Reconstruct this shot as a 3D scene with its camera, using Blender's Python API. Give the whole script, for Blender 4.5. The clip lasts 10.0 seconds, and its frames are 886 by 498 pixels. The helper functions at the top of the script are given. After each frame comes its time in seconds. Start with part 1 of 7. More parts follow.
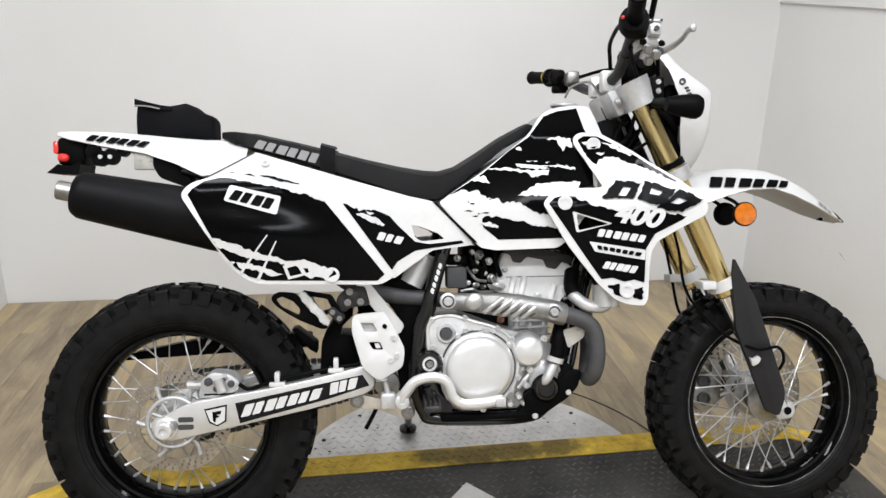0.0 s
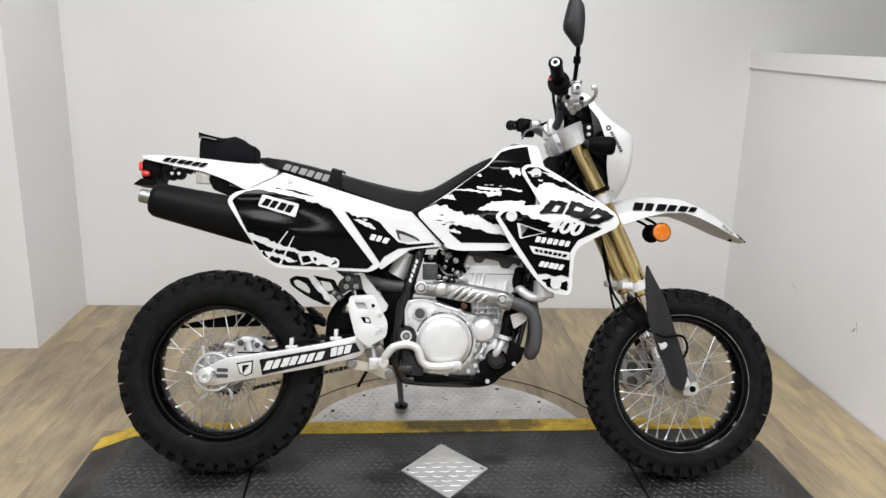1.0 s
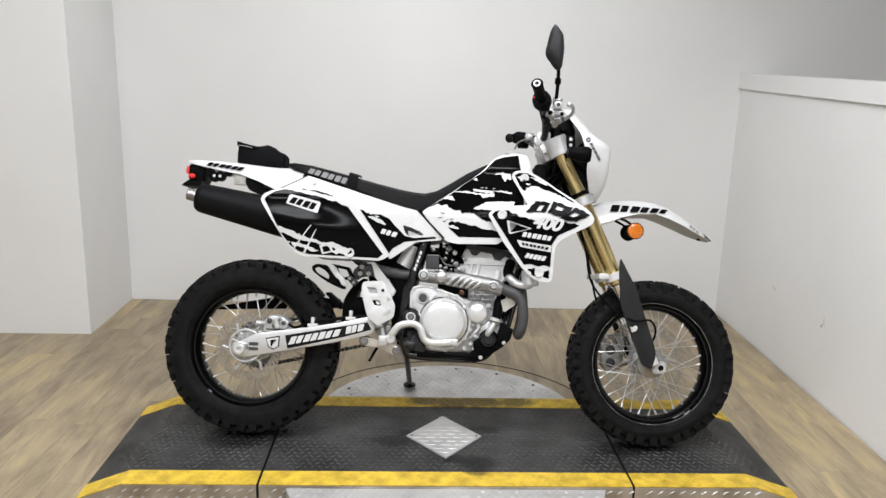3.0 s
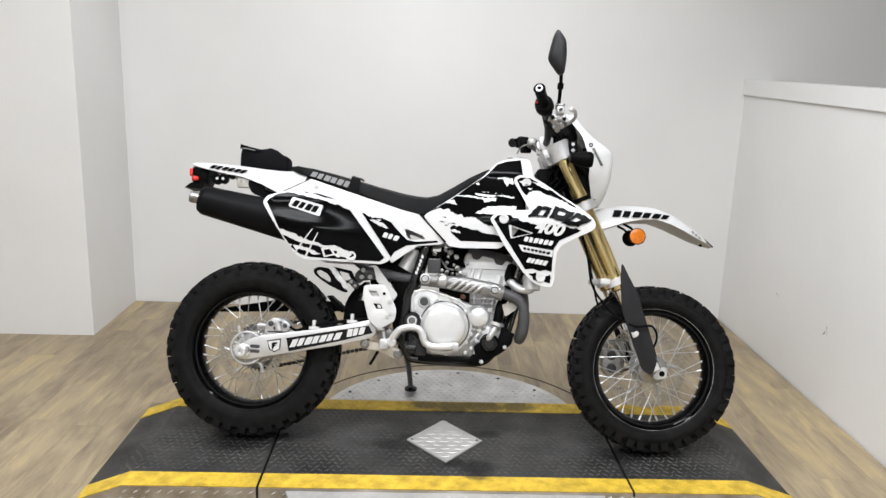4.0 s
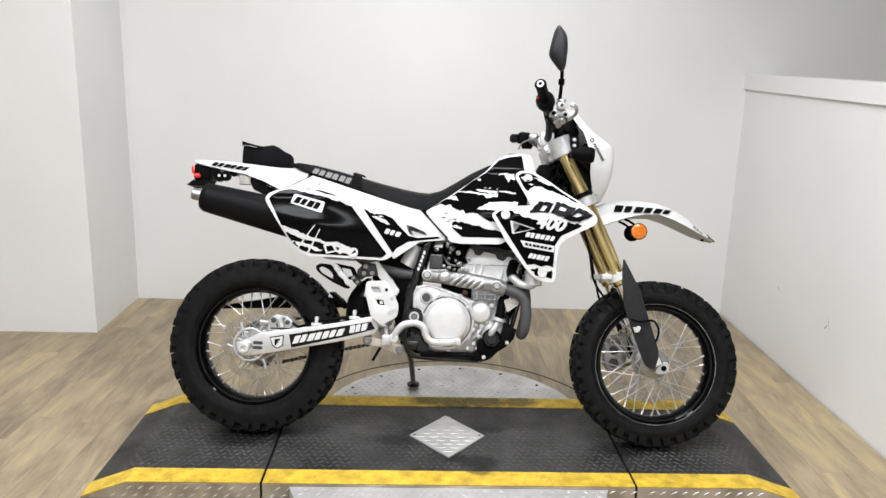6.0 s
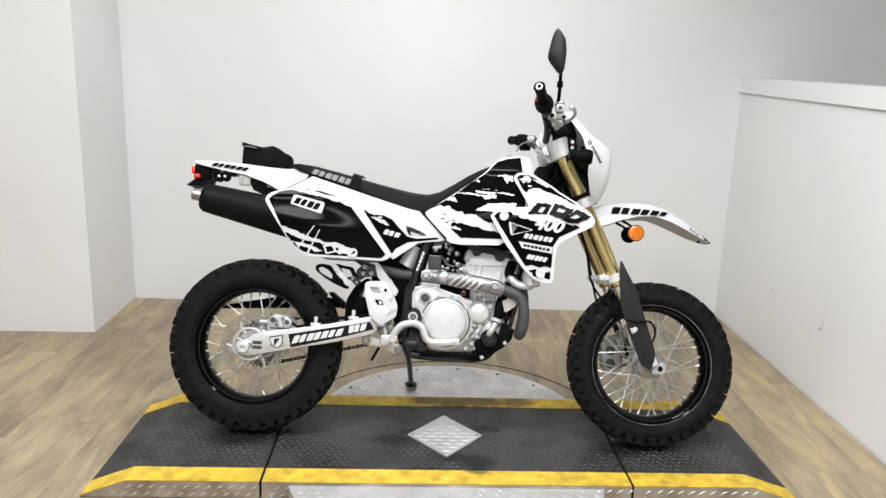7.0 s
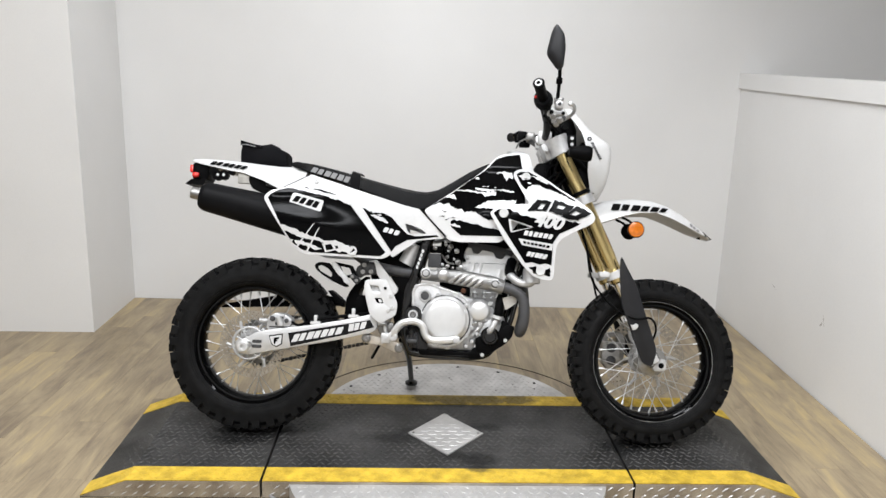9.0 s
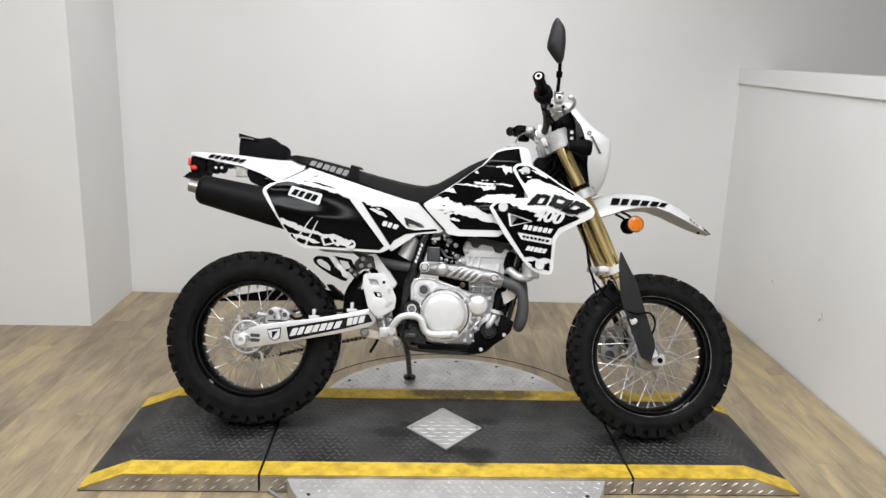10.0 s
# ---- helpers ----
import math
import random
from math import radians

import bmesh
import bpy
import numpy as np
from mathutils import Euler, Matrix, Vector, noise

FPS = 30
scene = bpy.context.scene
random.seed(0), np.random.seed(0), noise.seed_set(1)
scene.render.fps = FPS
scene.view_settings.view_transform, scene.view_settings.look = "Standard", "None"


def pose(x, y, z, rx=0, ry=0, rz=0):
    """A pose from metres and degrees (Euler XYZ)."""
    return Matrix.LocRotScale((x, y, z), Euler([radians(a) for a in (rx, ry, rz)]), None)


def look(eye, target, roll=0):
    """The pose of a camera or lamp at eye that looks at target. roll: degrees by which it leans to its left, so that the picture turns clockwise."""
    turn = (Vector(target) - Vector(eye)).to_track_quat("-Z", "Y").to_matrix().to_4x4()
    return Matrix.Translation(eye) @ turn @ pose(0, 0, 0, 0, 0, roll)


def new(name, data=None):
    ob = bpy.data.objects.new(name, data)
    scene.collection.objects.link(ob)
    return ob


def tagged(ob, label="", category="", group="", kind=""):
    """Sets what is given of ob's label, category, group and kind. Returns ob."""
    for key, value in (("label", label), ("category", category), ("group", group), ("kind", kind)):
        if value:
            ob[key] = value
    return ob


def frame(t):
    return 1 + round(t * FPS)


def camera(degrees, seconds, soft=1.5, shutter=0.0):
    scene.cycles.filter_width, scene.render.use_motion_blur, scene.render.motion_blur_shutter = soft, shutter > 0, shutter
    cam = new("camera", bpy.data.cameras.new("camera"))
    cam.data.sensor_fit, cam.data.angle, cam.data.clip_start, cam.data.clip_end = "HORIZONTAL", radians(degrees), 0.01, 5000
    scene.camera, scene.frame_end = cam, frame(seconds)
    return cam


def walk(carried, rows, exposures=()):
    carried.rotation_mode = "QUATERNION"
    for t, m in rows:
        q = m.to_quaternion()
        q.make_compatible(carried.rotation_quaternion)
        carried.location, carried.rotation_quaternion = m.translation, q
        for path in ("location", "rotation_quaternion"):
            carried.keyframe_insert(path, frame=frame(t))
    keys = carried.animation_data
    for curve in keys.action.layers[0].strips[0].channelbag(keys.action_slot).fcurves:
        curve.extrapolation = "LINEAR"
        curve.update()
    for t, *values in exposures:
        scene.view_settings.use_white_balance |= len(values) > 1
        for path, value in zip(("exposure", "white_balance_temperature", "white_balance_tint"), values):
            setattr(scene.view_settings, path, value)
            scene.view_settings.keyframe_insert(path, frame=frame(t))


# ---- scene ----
cam = camera(60.3, 10.0)
PATH = [
    (0, (0.01, -0.267, 1.328), (0.263, 1.61, 0.687), 0.8),
    (0.2, (0.044, -0.384, 1.352), (0.266, 1.521, 0.787), 0.1),
    (0.3, (0.062, -0.455, 1.345), (0.260, 1.462, 0.810), 0.6),
    (0.4, (0.098, -0.538, 1.343), (0.257, 1.378, 0.789), 1.9),
    (0.5, (0.115, -0.597, 1.345), (0.26, 1.311, 0.764), 3.0),
    (0.7, (0.155, -0.694, 1.370), (0.265, 1.215, 0.782), 2.4),
    (0.8, (0.170, -0.743, 1.368), (0.272, 1.173, 0.803), 1.9),
    (1, (0.166, -0.855, 1.356), (0.282, 1.076, 0.848), 1.5),
    (1.2, (0.153, -0.946, 1.372), (0.268, 0.982, 0.850), 2.1),
    (1.5, (0.135, -1.071, 1.374), (0.241, 0.862, 0.872), 0.9),
    (1.7, (0.168, -1.110, 1.377), (0.259, 0.827, 0.889), 0.9),
    (2, (0.189, -1.188, 1.375), (0.237, 0.757, 0.912), 2.0),
    (2.2, (0.215, -1.201, 1.389), (0.229, 0.742, 0.916), 1.4),
    (2.5, (0.229, -1.233, 1.371), (0.252, 0.712, 0.904), 1.9),
    (2.7, (0.235, -1.235, 1.371), (0.277, 0.711, 0.900), 1.7),
    (3.8, (0.254, -1.239, 1.37), (0.283, 0.709, 0.930), 1.65),
    (4, (0.254, -1.239, 1.37), (0.282, 0.709, 0.916), 2.0),
    (4.5, (0.259, -1.239, 1.368), (0.295, 0.709, 0.917), 1.7),
    (5, (0.262, -1.236, 1.37), (0.289, 0.709, 0.904), 1.5),
    (5.5, (0.257, -1.236, 1.371), (0.284, 0.709, 0.908), 1.8),
    (5.7, (0.256, -1.238, 1.371), (0.280, 0.708, 0.905), 1.7),
    (6.8, (0.239, -1.261, 1.374), (0.2715, 0.684, 0.915), 1.95),
    (7, (0.237, -1.263, 1.374), (0.276, 0.683, 0.913), 2.0),
    (7.5, (0.237, -1.267, 1.367), (0.276, 0.678, 0.905), 1.8),
    (8, (0.234, -1.266, 1.365), (0.273, 0.679, 0.898), 1.6),
    (8.5, (0.234, -1.264, 1.365), (0.267, 0.682, 0.905), 1.8),
    (9, (0.237, -1.256, 1.368), (0.277, 0.689, 0.904), 1.7),
    (9.5, (0.231, -1.254, 1.363), (0.279, 0.69, 0.896), 1.9),
    (10, (0.232, -1.249, 1.362), (0.279, 0.693, 0.886), 1.9),
]
walk(cam, [(t, look(eye, target, roll)) for t, eye, target, roll in PATH],
     exposures=[(0, -0.12), (1, -0.17), (2.5, -0.25), (4, -0.14), (5, -0.07), (7, -0.02), (8, -0.05), (9, -0.16), (10, -0.25)])


# ---- world and light ----
world = bpy.data.worlds.new("world")
scene.world = world
world.use_nodes = True
world.node_tree.nodes["Background"].inputs[0].default_value = (0.9, 0.95, 1.0, 1)
world.node_tree.nodes["Background"].inputs[1].default_value = 0.05


# ---- materials ----
def material(name, colour, rough=0.5, metal=0.0, scale=12.0, vary=0.12, bump=0.0, coat=0.0, fine=90.0, stain=None, spec=0.5):
    """A surface with broad and fine variation of colour and roughness, and a fine relief."""
    m = bpy.data.materials.new(name)
    m.use_nodes = True
    nt = m.node_tree
    bsdf = nt.nodes["Principled BSDF"]
    co = nt.nodes.new("ShaderNodeTexCoord")
    broad = nt.nodes.new("ShaderNodeTexNoise")
    broad.inputs["Scale"].default_value, broad.inputs["Detail"].default_value = scale, 5
    grain = nt.nodes.new("ShaderNodeTexNoise")
    grain.inputs["Scale"].default_value, grain.inputs["Detail"].default_value = fine, 3
    for n in (broad, grain):
        nt.links.new(co.outputs["Object"], n.inputs["Vector"])
    add = nt.nodes.new("ShaderNodeMath")
    add.operation = "MULTIPLY_ADD"
    nt.links.new(grain.outputs["Fac"], add.inputs[0])
    add.inputs[1].default_value = 0.4
    nt.links.new(broad.outputs["Fac"], add.inputs[2])
    ramp = nt.nodes.new("ShaderNodeMapRange")
    ramp.inputs["From Min"].default_value, ramp.inputs["From Max"].default_value = 0.45, 0.95
    nt.links.new(add.outputs[0], ramp.inputs["Value"])
    mix = nt.nodes.new("ShaderNodeMix")
    mix.data_type = "RGBA"
    nt.links.new(ramp.outputs[0], mix.inputs[0])
    dark = stain or tuple(c * (1 - vary) for c in colour)
    mix.inputs[6].default_value = (*dark, 1)
    mix.inputs[7].default_value = (*[min(1, c * (1 + vary * 0.5)) for c in colour], 1)
    nt.links.new(mix.outputs[2], bsdf.inputs["Base Color"])
    rr = nt.nodes.new("ShaderNodeMapRange")
    rr.inputs["To Min"].default_value, rr.inputs["To Max"].default_value = rough * 1.15, rough * 0.85
    nt.links.new(ramp.outputs[0], rr.inputs["Value"])
    nt.links.new(rr.outputs[0], bsdf.inputs["Roughness"])
    bsdf.inputs["Metallic"].default_value = metal
    bsdf.inputs["Specular IOR Level"].default_value = spec
    bsdf.inputs["Coat Weight"].default_value = coat
    bsdf.inputs["Coat Roughness"].default_value = 0.08
    if bump:
        b = nt.nodes.new("ShaderNodeBump")
        b.inputs["Strength"].default_value, b.inputs["Distance"].default_value = bump, 0.002
        nt.links.new(grain.outputs["Fac"], b.inputs["Height"])
        nt.links.new(b.outputs[0], bsdf.inputs["Normal"])
    return m


WHITE = material("white_plastic", (0.58, 0.58, 0.576), 0.34, vary=0.07, coat=0.2)
BLACK = material("black_plastic", (0.0022, 0.0022, 0.0024), 0.5, vary=0.3, bump=0.1, fine=600, spec=0.05)
GLOSS = material("gloss_black", (0.003, 0.003, 0.0035), 0.08, vary=0.2, spec=0.24)
RUBBER = material("tyre_rubber", (0.0065, 0.0065, 0.0067), 0.55, scale=30, vary=0.7, bump=0.3, fine=400, spec=0.12)
VINYL = material("seat_vinyl", (0.0055, 0.0055, 0.0058), 0.5, scale=20, vary=0.3, bump=0.5, fine=1200, spec=0.12)
GREYTEXT = material("grey_print", (0.22, 0.22, 0.22), 0.5)
ALU = material("cast_aluminium", (0.56, 0.56, 0.56), 0.42, 0.5, scale=25, vary=0.35, bump=0.2, fine=700)
BRIGHT = material("bright_aluminium", (0.66, 0.66, 0.655), 0.33, 0.5, scale=30, vary=0.07, bump=0.06, fine=500)
CASTING = material("pale_casting", (0.80, 0.80, 0.79), 0.5, 0.05, scale=30, vary=0.12, bump=0.15, fine=600)
STEEL = material("steel", (0.30, 0.295, 0.285), 0.36, 0.9, scale=40, vary=0.3)
GUARD = material("guard_plastic", (0.014, 0.014, 0.0155), 0.45, vary=0.25, bump=0.1, fine=500, spec=0.25)
RIM = material("rim_gloss_black", (0.0012, 0.0012, 0.0014), 0.05, scale=40, vary=0.3, spec=0.10)
INK = material("printed_black", (0.0018, 0.0018, 0.002), 0.35, vary=0.2, spec=0.06)
# bright and dark patches: broken glints put into the colour
RIM_GLINT = material("rim_glint_metal", (0.42, 0.42, 0.42), 0.18, 0.9, scale=14, vary=0.95)
DISC = material("brake_disc_steel", (0.40, 0.36, 0.30), 0.38, 0.85, scale=30, vary=0.3)
SHIELD = material("heat_shield_alloy", (0.46, 0.455, 0.445), 0.4, 0.65, scale=24, vary=0.3, bump=0.08, fine=500)
PEG = material("peg_steel", (0.05, 0.05, 0.051), 0.45, 0.6, scale=60, vary=0.6)
SWING = material("swingarm_alloy", (0.60, 0.60, 0.595), 0.34, 0.5, scale=14, vary=0.25, bump=0.05, fine=500)
SPOKE = material("spoke_steel", (0.58, 0.58, 0.58), 0.36, 0.7, scale=40, vary=0.2)
COPPER = material("copper_fitting", (0.42, 0.20, 0.12), 0.4, 0.6, scale=40, vary=0.3)
CHROME = material("chrome", (0.75, 0.75, 0.76), 0.1, 1.0, vary=0.08)
GOLD = material("gold_anodised", (0.62, 0.49, 0.23), 0.24, 1.0, scale=3, vary=0.06)
PIPE = material("exhaust_grey", (0.065, 0.065, 0.068), 0.55, 0.3, scale=20, vary=0.25, bump=0.1, fine=400)
CAN = material("muffler_black", (0.0045, 0.0045, 0.005), 0.45, scale=15, vary=0.3, bump=0.15, fine=900, spec=0.08)
FRAME = material("frame_black", (0.003, 0.003, 0.0034), 0.10, scale=30, vary=0.3, spec=0.5)
DARKGREY = material("dark_grey", (0.05, 0.05, 0.052), 0.55, vary=0.2, bump=0.1, spec=0.3)
AMBER = material("amber_lens", (0.58, 0.15, 0.006), 0.2, vary=0.2, coat=0.3, scale=90)
RED = material("red_lens", (0.7, 0.03, 0.025), 0.2, vary=0.15, coat=0.4)
LINK = material("linkage_alloy", (0.55, 0.50, 0.43), 0.5, 0.4, vary=0.25, scale=30)
DIRT = material("dry_dirt", (0.07, 0.055, 0.04), 0.9, scale=60, vary=0.5)
TAN = material("raw_bracket", (0.48, 0.46, 0.42), 0.5, 0.4, vary=0.2)
CLOTH = material("black_cloth", (0.005, 0.005, 0.006), 0.9, vary=0.3, bump=0.6, fine=700, spec=0.1)
FILM = material("film_gloss_black", (0.0016, 0.0016, 0.0018), 0.10, vary=0.2, spec=0.065)
WALL = material("wall_paint", (0.74, 0.735, 0.725), 0.6, scale=1.5, vary=0.05, bump=0.05, fine=160)
CEIL = material("ceiling_paint", (0.75, 0.75, 0.75), 0.8, scale=2, vary=0.05)
MAT_BLACK = material("tread_paint_black", (0.034, 0.033, 0.032), 0.48, scale=7, vary=0.75, bump=0.5, fine=350, spec=0.3)
LUG = material("tread_lug_worn", (0.085, 0.083, 0.08), 0.45, scale=12, vary=0.7, fine=200, spec=0.3)
YELLOW = material("yellow_paint", (0.62, 0.42, 0.045), 0.55, scale=22, vary=0.42, bump=0.2, fine=260, spec=0.3)
TREAD = material("tread_plate", (0.58, 0.57, 0.56), 0.45, 0.55, scale=10, vary=0.28, bump=0.15, fine=300)


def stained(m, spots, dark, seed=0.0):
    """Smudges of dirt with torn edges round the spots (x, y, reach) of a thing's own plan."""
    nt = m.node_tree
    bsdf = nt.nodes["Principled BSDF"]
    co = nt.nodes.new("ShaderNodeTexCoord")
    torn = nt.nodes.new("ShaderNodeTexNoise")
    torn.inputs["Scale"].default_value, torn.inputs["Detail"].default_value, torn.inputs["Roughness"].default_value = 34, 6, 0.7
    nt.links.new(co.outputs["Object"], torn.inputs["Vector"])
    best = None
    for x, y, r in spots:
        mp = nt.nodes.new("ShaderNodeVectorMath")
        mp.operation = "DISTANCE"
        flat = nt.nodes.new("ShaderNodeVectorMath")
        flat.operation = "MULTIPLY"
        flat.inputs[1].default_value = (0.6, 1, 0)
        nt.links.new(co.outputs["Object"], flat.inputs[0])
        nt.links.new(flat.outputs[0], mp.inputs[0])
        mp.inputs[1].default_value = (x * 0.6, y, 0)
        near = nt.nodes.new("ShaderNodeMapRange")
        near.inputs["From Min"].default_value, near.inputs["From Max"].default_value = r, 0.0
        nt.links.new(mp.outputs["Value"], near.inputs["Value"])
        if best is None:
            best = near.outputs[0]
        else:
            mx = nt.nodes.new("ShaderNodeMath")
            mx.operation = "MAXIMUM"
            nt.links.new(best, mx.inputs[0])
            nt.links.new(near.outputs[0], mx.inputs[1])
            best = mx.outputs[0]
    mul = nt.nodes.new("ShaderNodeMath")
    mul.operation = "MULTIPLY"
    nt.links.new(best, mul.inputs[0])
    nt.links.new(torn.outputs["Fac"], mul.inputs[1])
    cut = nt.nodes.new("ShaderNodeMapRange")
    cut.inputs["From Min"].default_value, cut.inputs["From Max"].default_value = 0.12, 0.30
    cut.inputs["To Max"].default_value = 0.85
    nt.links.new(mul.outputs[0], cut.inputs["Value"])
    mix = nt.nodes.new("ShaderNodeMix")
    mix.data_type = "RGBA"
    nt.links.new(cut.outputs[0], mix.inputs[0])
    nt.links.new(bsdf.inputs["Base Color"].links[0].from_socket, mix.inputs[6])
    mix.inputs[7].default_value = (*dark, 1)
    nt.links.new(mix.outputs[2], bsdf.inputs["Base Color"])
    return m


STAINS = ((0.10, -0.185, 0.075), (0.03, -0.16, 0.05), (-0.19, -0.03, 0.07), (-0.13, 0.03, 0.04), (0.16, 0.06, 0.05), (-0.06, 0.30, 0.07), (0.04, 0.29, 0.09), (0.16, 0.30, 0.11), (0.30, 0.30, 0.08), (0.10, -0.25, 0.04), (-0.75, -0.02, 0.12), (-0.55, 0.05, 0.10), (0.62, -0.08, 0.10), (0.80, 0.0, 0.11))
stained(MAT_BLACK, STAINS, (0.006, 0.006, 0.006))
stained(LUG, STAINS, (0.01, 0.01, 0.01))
stained(YELLOW, STAINS, (0.10, 0.075, 0.02))
SKIRT = material("skirt_steel_worn", (0.42, 0.385, 0.33), 0.42, 0.5, scale=9, vary=0.5, bump=0.2, fine=240, stain=(0.19, 0.155, 0.115))


def plank_material():
    """Wood-look boards: every board its own tone, with blotches and grain along it."""
    m = material("floor_board", (0.36, 0.28, 0.18), 0.45, scale=3, vary=0.1)
    nt = m.node_tree
    bsdf = nt.nodes["Principled BSDF"]
    co, info = nt.nodes.new("ShaderNodeTexCoord"), nt.nodes.new("ShaderNodeObjectInfo")
    mp = nt.nodes.new("ShaderNodeMapping")
    mp.inputs["Scale"].default_value = (8, 1.9, 1)
    off = nt.nodes.new("ShaderNodeMath")
    off.operation = "MULTIPLY"
    off.inputs[1].default_value = 37.0
    nt.links.new(info.outputs["Random"], off.inputs[0])
    nt.links.new(off.outputs[0], mp.inputs["Location"])
    nt.links.new(co.outputs["Object"], mp.inputs["Vector"])
    n1 = nt.nodes.new("ShaderNodeTexNoise")
    n1.inputs["Scale"].default_value, n1.inputs["Detail"].default_value, n1.inputs["Roughness"].default_value, n1.inputs["Distortion"].default_value = 1.3, 8, 0.66, 0.5
    nt.links.new(mp.outputs[0], n1.inputs["Vector"])
    mp2 = nt.nodes.new("ShaderNodeMapping")
    mp2.inputs["Scale"].default_value = (120, 5, 1)
    nt.links.new(co.outputs["Object"], mp2.inputs["Vector"])
    n2 = nt.nodes.new("ShaderNodeTexNoise")
    n2.inputs["Scale"].default_value, n2.inputs["Detail"].default_value = 1.0, 4
    nt.links.new(mp2.outputs[0], n2.inputs["Vector"])
    s = nt.nodes.new("ShaderNodeMath")
    s.operation = "MULTIPLY_ADD"
    nt.links.new(n2.outputs["Fac"], s.inputs[0])
    s.inputs[1].default_value = 0.24
    nt.links.new(n1.outputs["Fac"], s.inputs[2])
    s2 = nt.nodes.new("ShaderNodeMath")
    s2.operation = "MULTIPLY_ADD"
    nt.links.new(info.outputs["Random"], s2.inputs[0])
    s2.inputs[1].default_value = 0.15
    nt.links.new(s.outputs[0], s2.inputs[2])
    ramp = nt.nodes.new("ShaderNodeValToRGB")
    ramp.color_ramp.elements[0].position, ramp.color_ramp.elements[1].position = 0.5, 1.02
    ramp.color_ramp.elements[0].color = (0.178, 0.137, 0.091, 1)
    ramp.color_ramp.elements[1].color = (0.51, 0.382, 0.180, 1)
    mid = ramp.color_ramp.elements.new(0.74)
    mid.color = (0.325, 0.258, 0.161, 1)
    nt.links.new(s2.outputs[0], ramp.inputs[0])
    nt.links.new(ramp.outputs[0], bsdf.inputs["Base Color"])
    return m


BOARD = plank_material()
SUBFLOOR = material("floor_joint", (0.05, 0.04, 0.03), 0.8)


# ---- mesh helpers ----
def part(name, bm, mat, parent=None, label="", flat=False, angle=38):
    bmesh.ops.recalc_face_normals(bm, faces=bm.faces[:])
    me = bpy.data.meshes.new(name)
    bm.to_mesh(me)
    bm.free()
    me.materials.append(mat)
    if not flat:
        me.polygons.foreach_set("use_smooth", [True] * len(me.polygons))
        me.set_sharp_from_angle(angle=radians(angle))
    ob = new(name, me)
    ob.parent = parent
    return tagged(ob, label)


def box(bm, x0, x1, y0, y1, z0, z1, bevel=0.0):
    r = bmesh.ops.create_cube(bm, size=1.0, matrix=Matrix.LocRotScale(((x0 + x1) / 2, (y0 + y1) / 2, (z0 + z1) / 2), None, (abs(x1 - x0), abs(y1 - y0), abs(z1 - z0))))
    if bevel:
        es = list({e for v in r["verts"] for e in v.link_edges})
        bmesh.ops.bevel(bm, geom=es, offset=bevel, segments=2, affect="EDGES", profile=0.5)
    return bm


def spline(pts, n=6):
    """A smooth line through the points."""
    p = [Vector(q) for q in pts]
    p = [2 * p[0] - p[1]] + p + [2 * p[-1] - p[-2]]
    out = []
    for i in range(1, len(p) - 2):
        for k in range(n):
            t = k / n
            a, b, c, d = p[i - 1:i + 3]
            out.append(0.5 * ((2 * b) + (c - a) * t + (2 * a - 5 * b + 4 * c - d) * t * t + (3 * b - a - 3 * c + d) * t ** 3))
    return out + [p[-2]]


def tube(bm, pts, radius, seg=12, n=6, smooth=True, caps=True, squash=1.0):
    """A round bar along the points; radius is one number or one for each end."""
    line = spline(pts, n) if smooth and len(pts) > 2 else [Vector(q) for q in pts]
    r0, r1 = radius if isinstance(radius, tuple) else (radius, radius)
    rings, side = [], None
    for i, p in enumerate(line):
        d = (line[min(i + 1, len(line) - 1)] - line[max(i - 1, 0)]).normalized()
        if side is None:
            side = d.orthogonal().normalized()
        side = (side - d * side.dot(d)).normalized()
        up = d.cross(side)
        r = r0 + (r1 - r0) * i / (len(line) - 1)
        rings.append([bm.verts.new(p + (side * math.cos(a) + up * math.sin(a) * squash) * r) for a in (2 * math.pi * k / seg for k in range(seg))])
    for a, b in zip(rings, rings[1:]):
        for k in range(seg):
            bm.faces.new((a[k], a[(k + 1) % seg], b[(k + 1) % seg], b[k]))
    if caps:
        bm.faces.new(rings[0])
        bm.faces.new(rings[-1])
    return bm


def lathe(bm, profile, centre, axis=(0, 1, 0), seg=48, close=False):
    """Turns the profile of (along the axis, radius) about the axis through the centre."""
    ax = Vector(axis).normalized()
    u = ax.orthogonal().normalized()
    if abs(ax.y) > 0.99:
        u = Vector((1, 0, 0))
    w = ax.cross(u)
    c = Vector(centre)
    rings = []
    for s, r in profile:
        if r < 1e-6:
            rings.append([bm.verts.new(c + ax * s)])
        else:
            rings.append([bm.verts.new(c + ax * s + (u * math.cos(a) + w * math.sin(a)) * r) for a in (2 * math.pi * k / seg for k in range(seg))])
    pairs = list(zip(rings, rings[1:])) + ([(rings[-1], rings[0])] if close else [])
    for a, b in pairs:
        for k in range(seg):
            q = [a[k % len(a)], a[(k + 1) % len(a)], b[(k + 1) % len(b)], b[k % len(b)]]
            q = [v for i, v in enumerate(q) if v not in q[:i]]
            if len(q) > 2:
                bm.faces.new(q)
    return bm


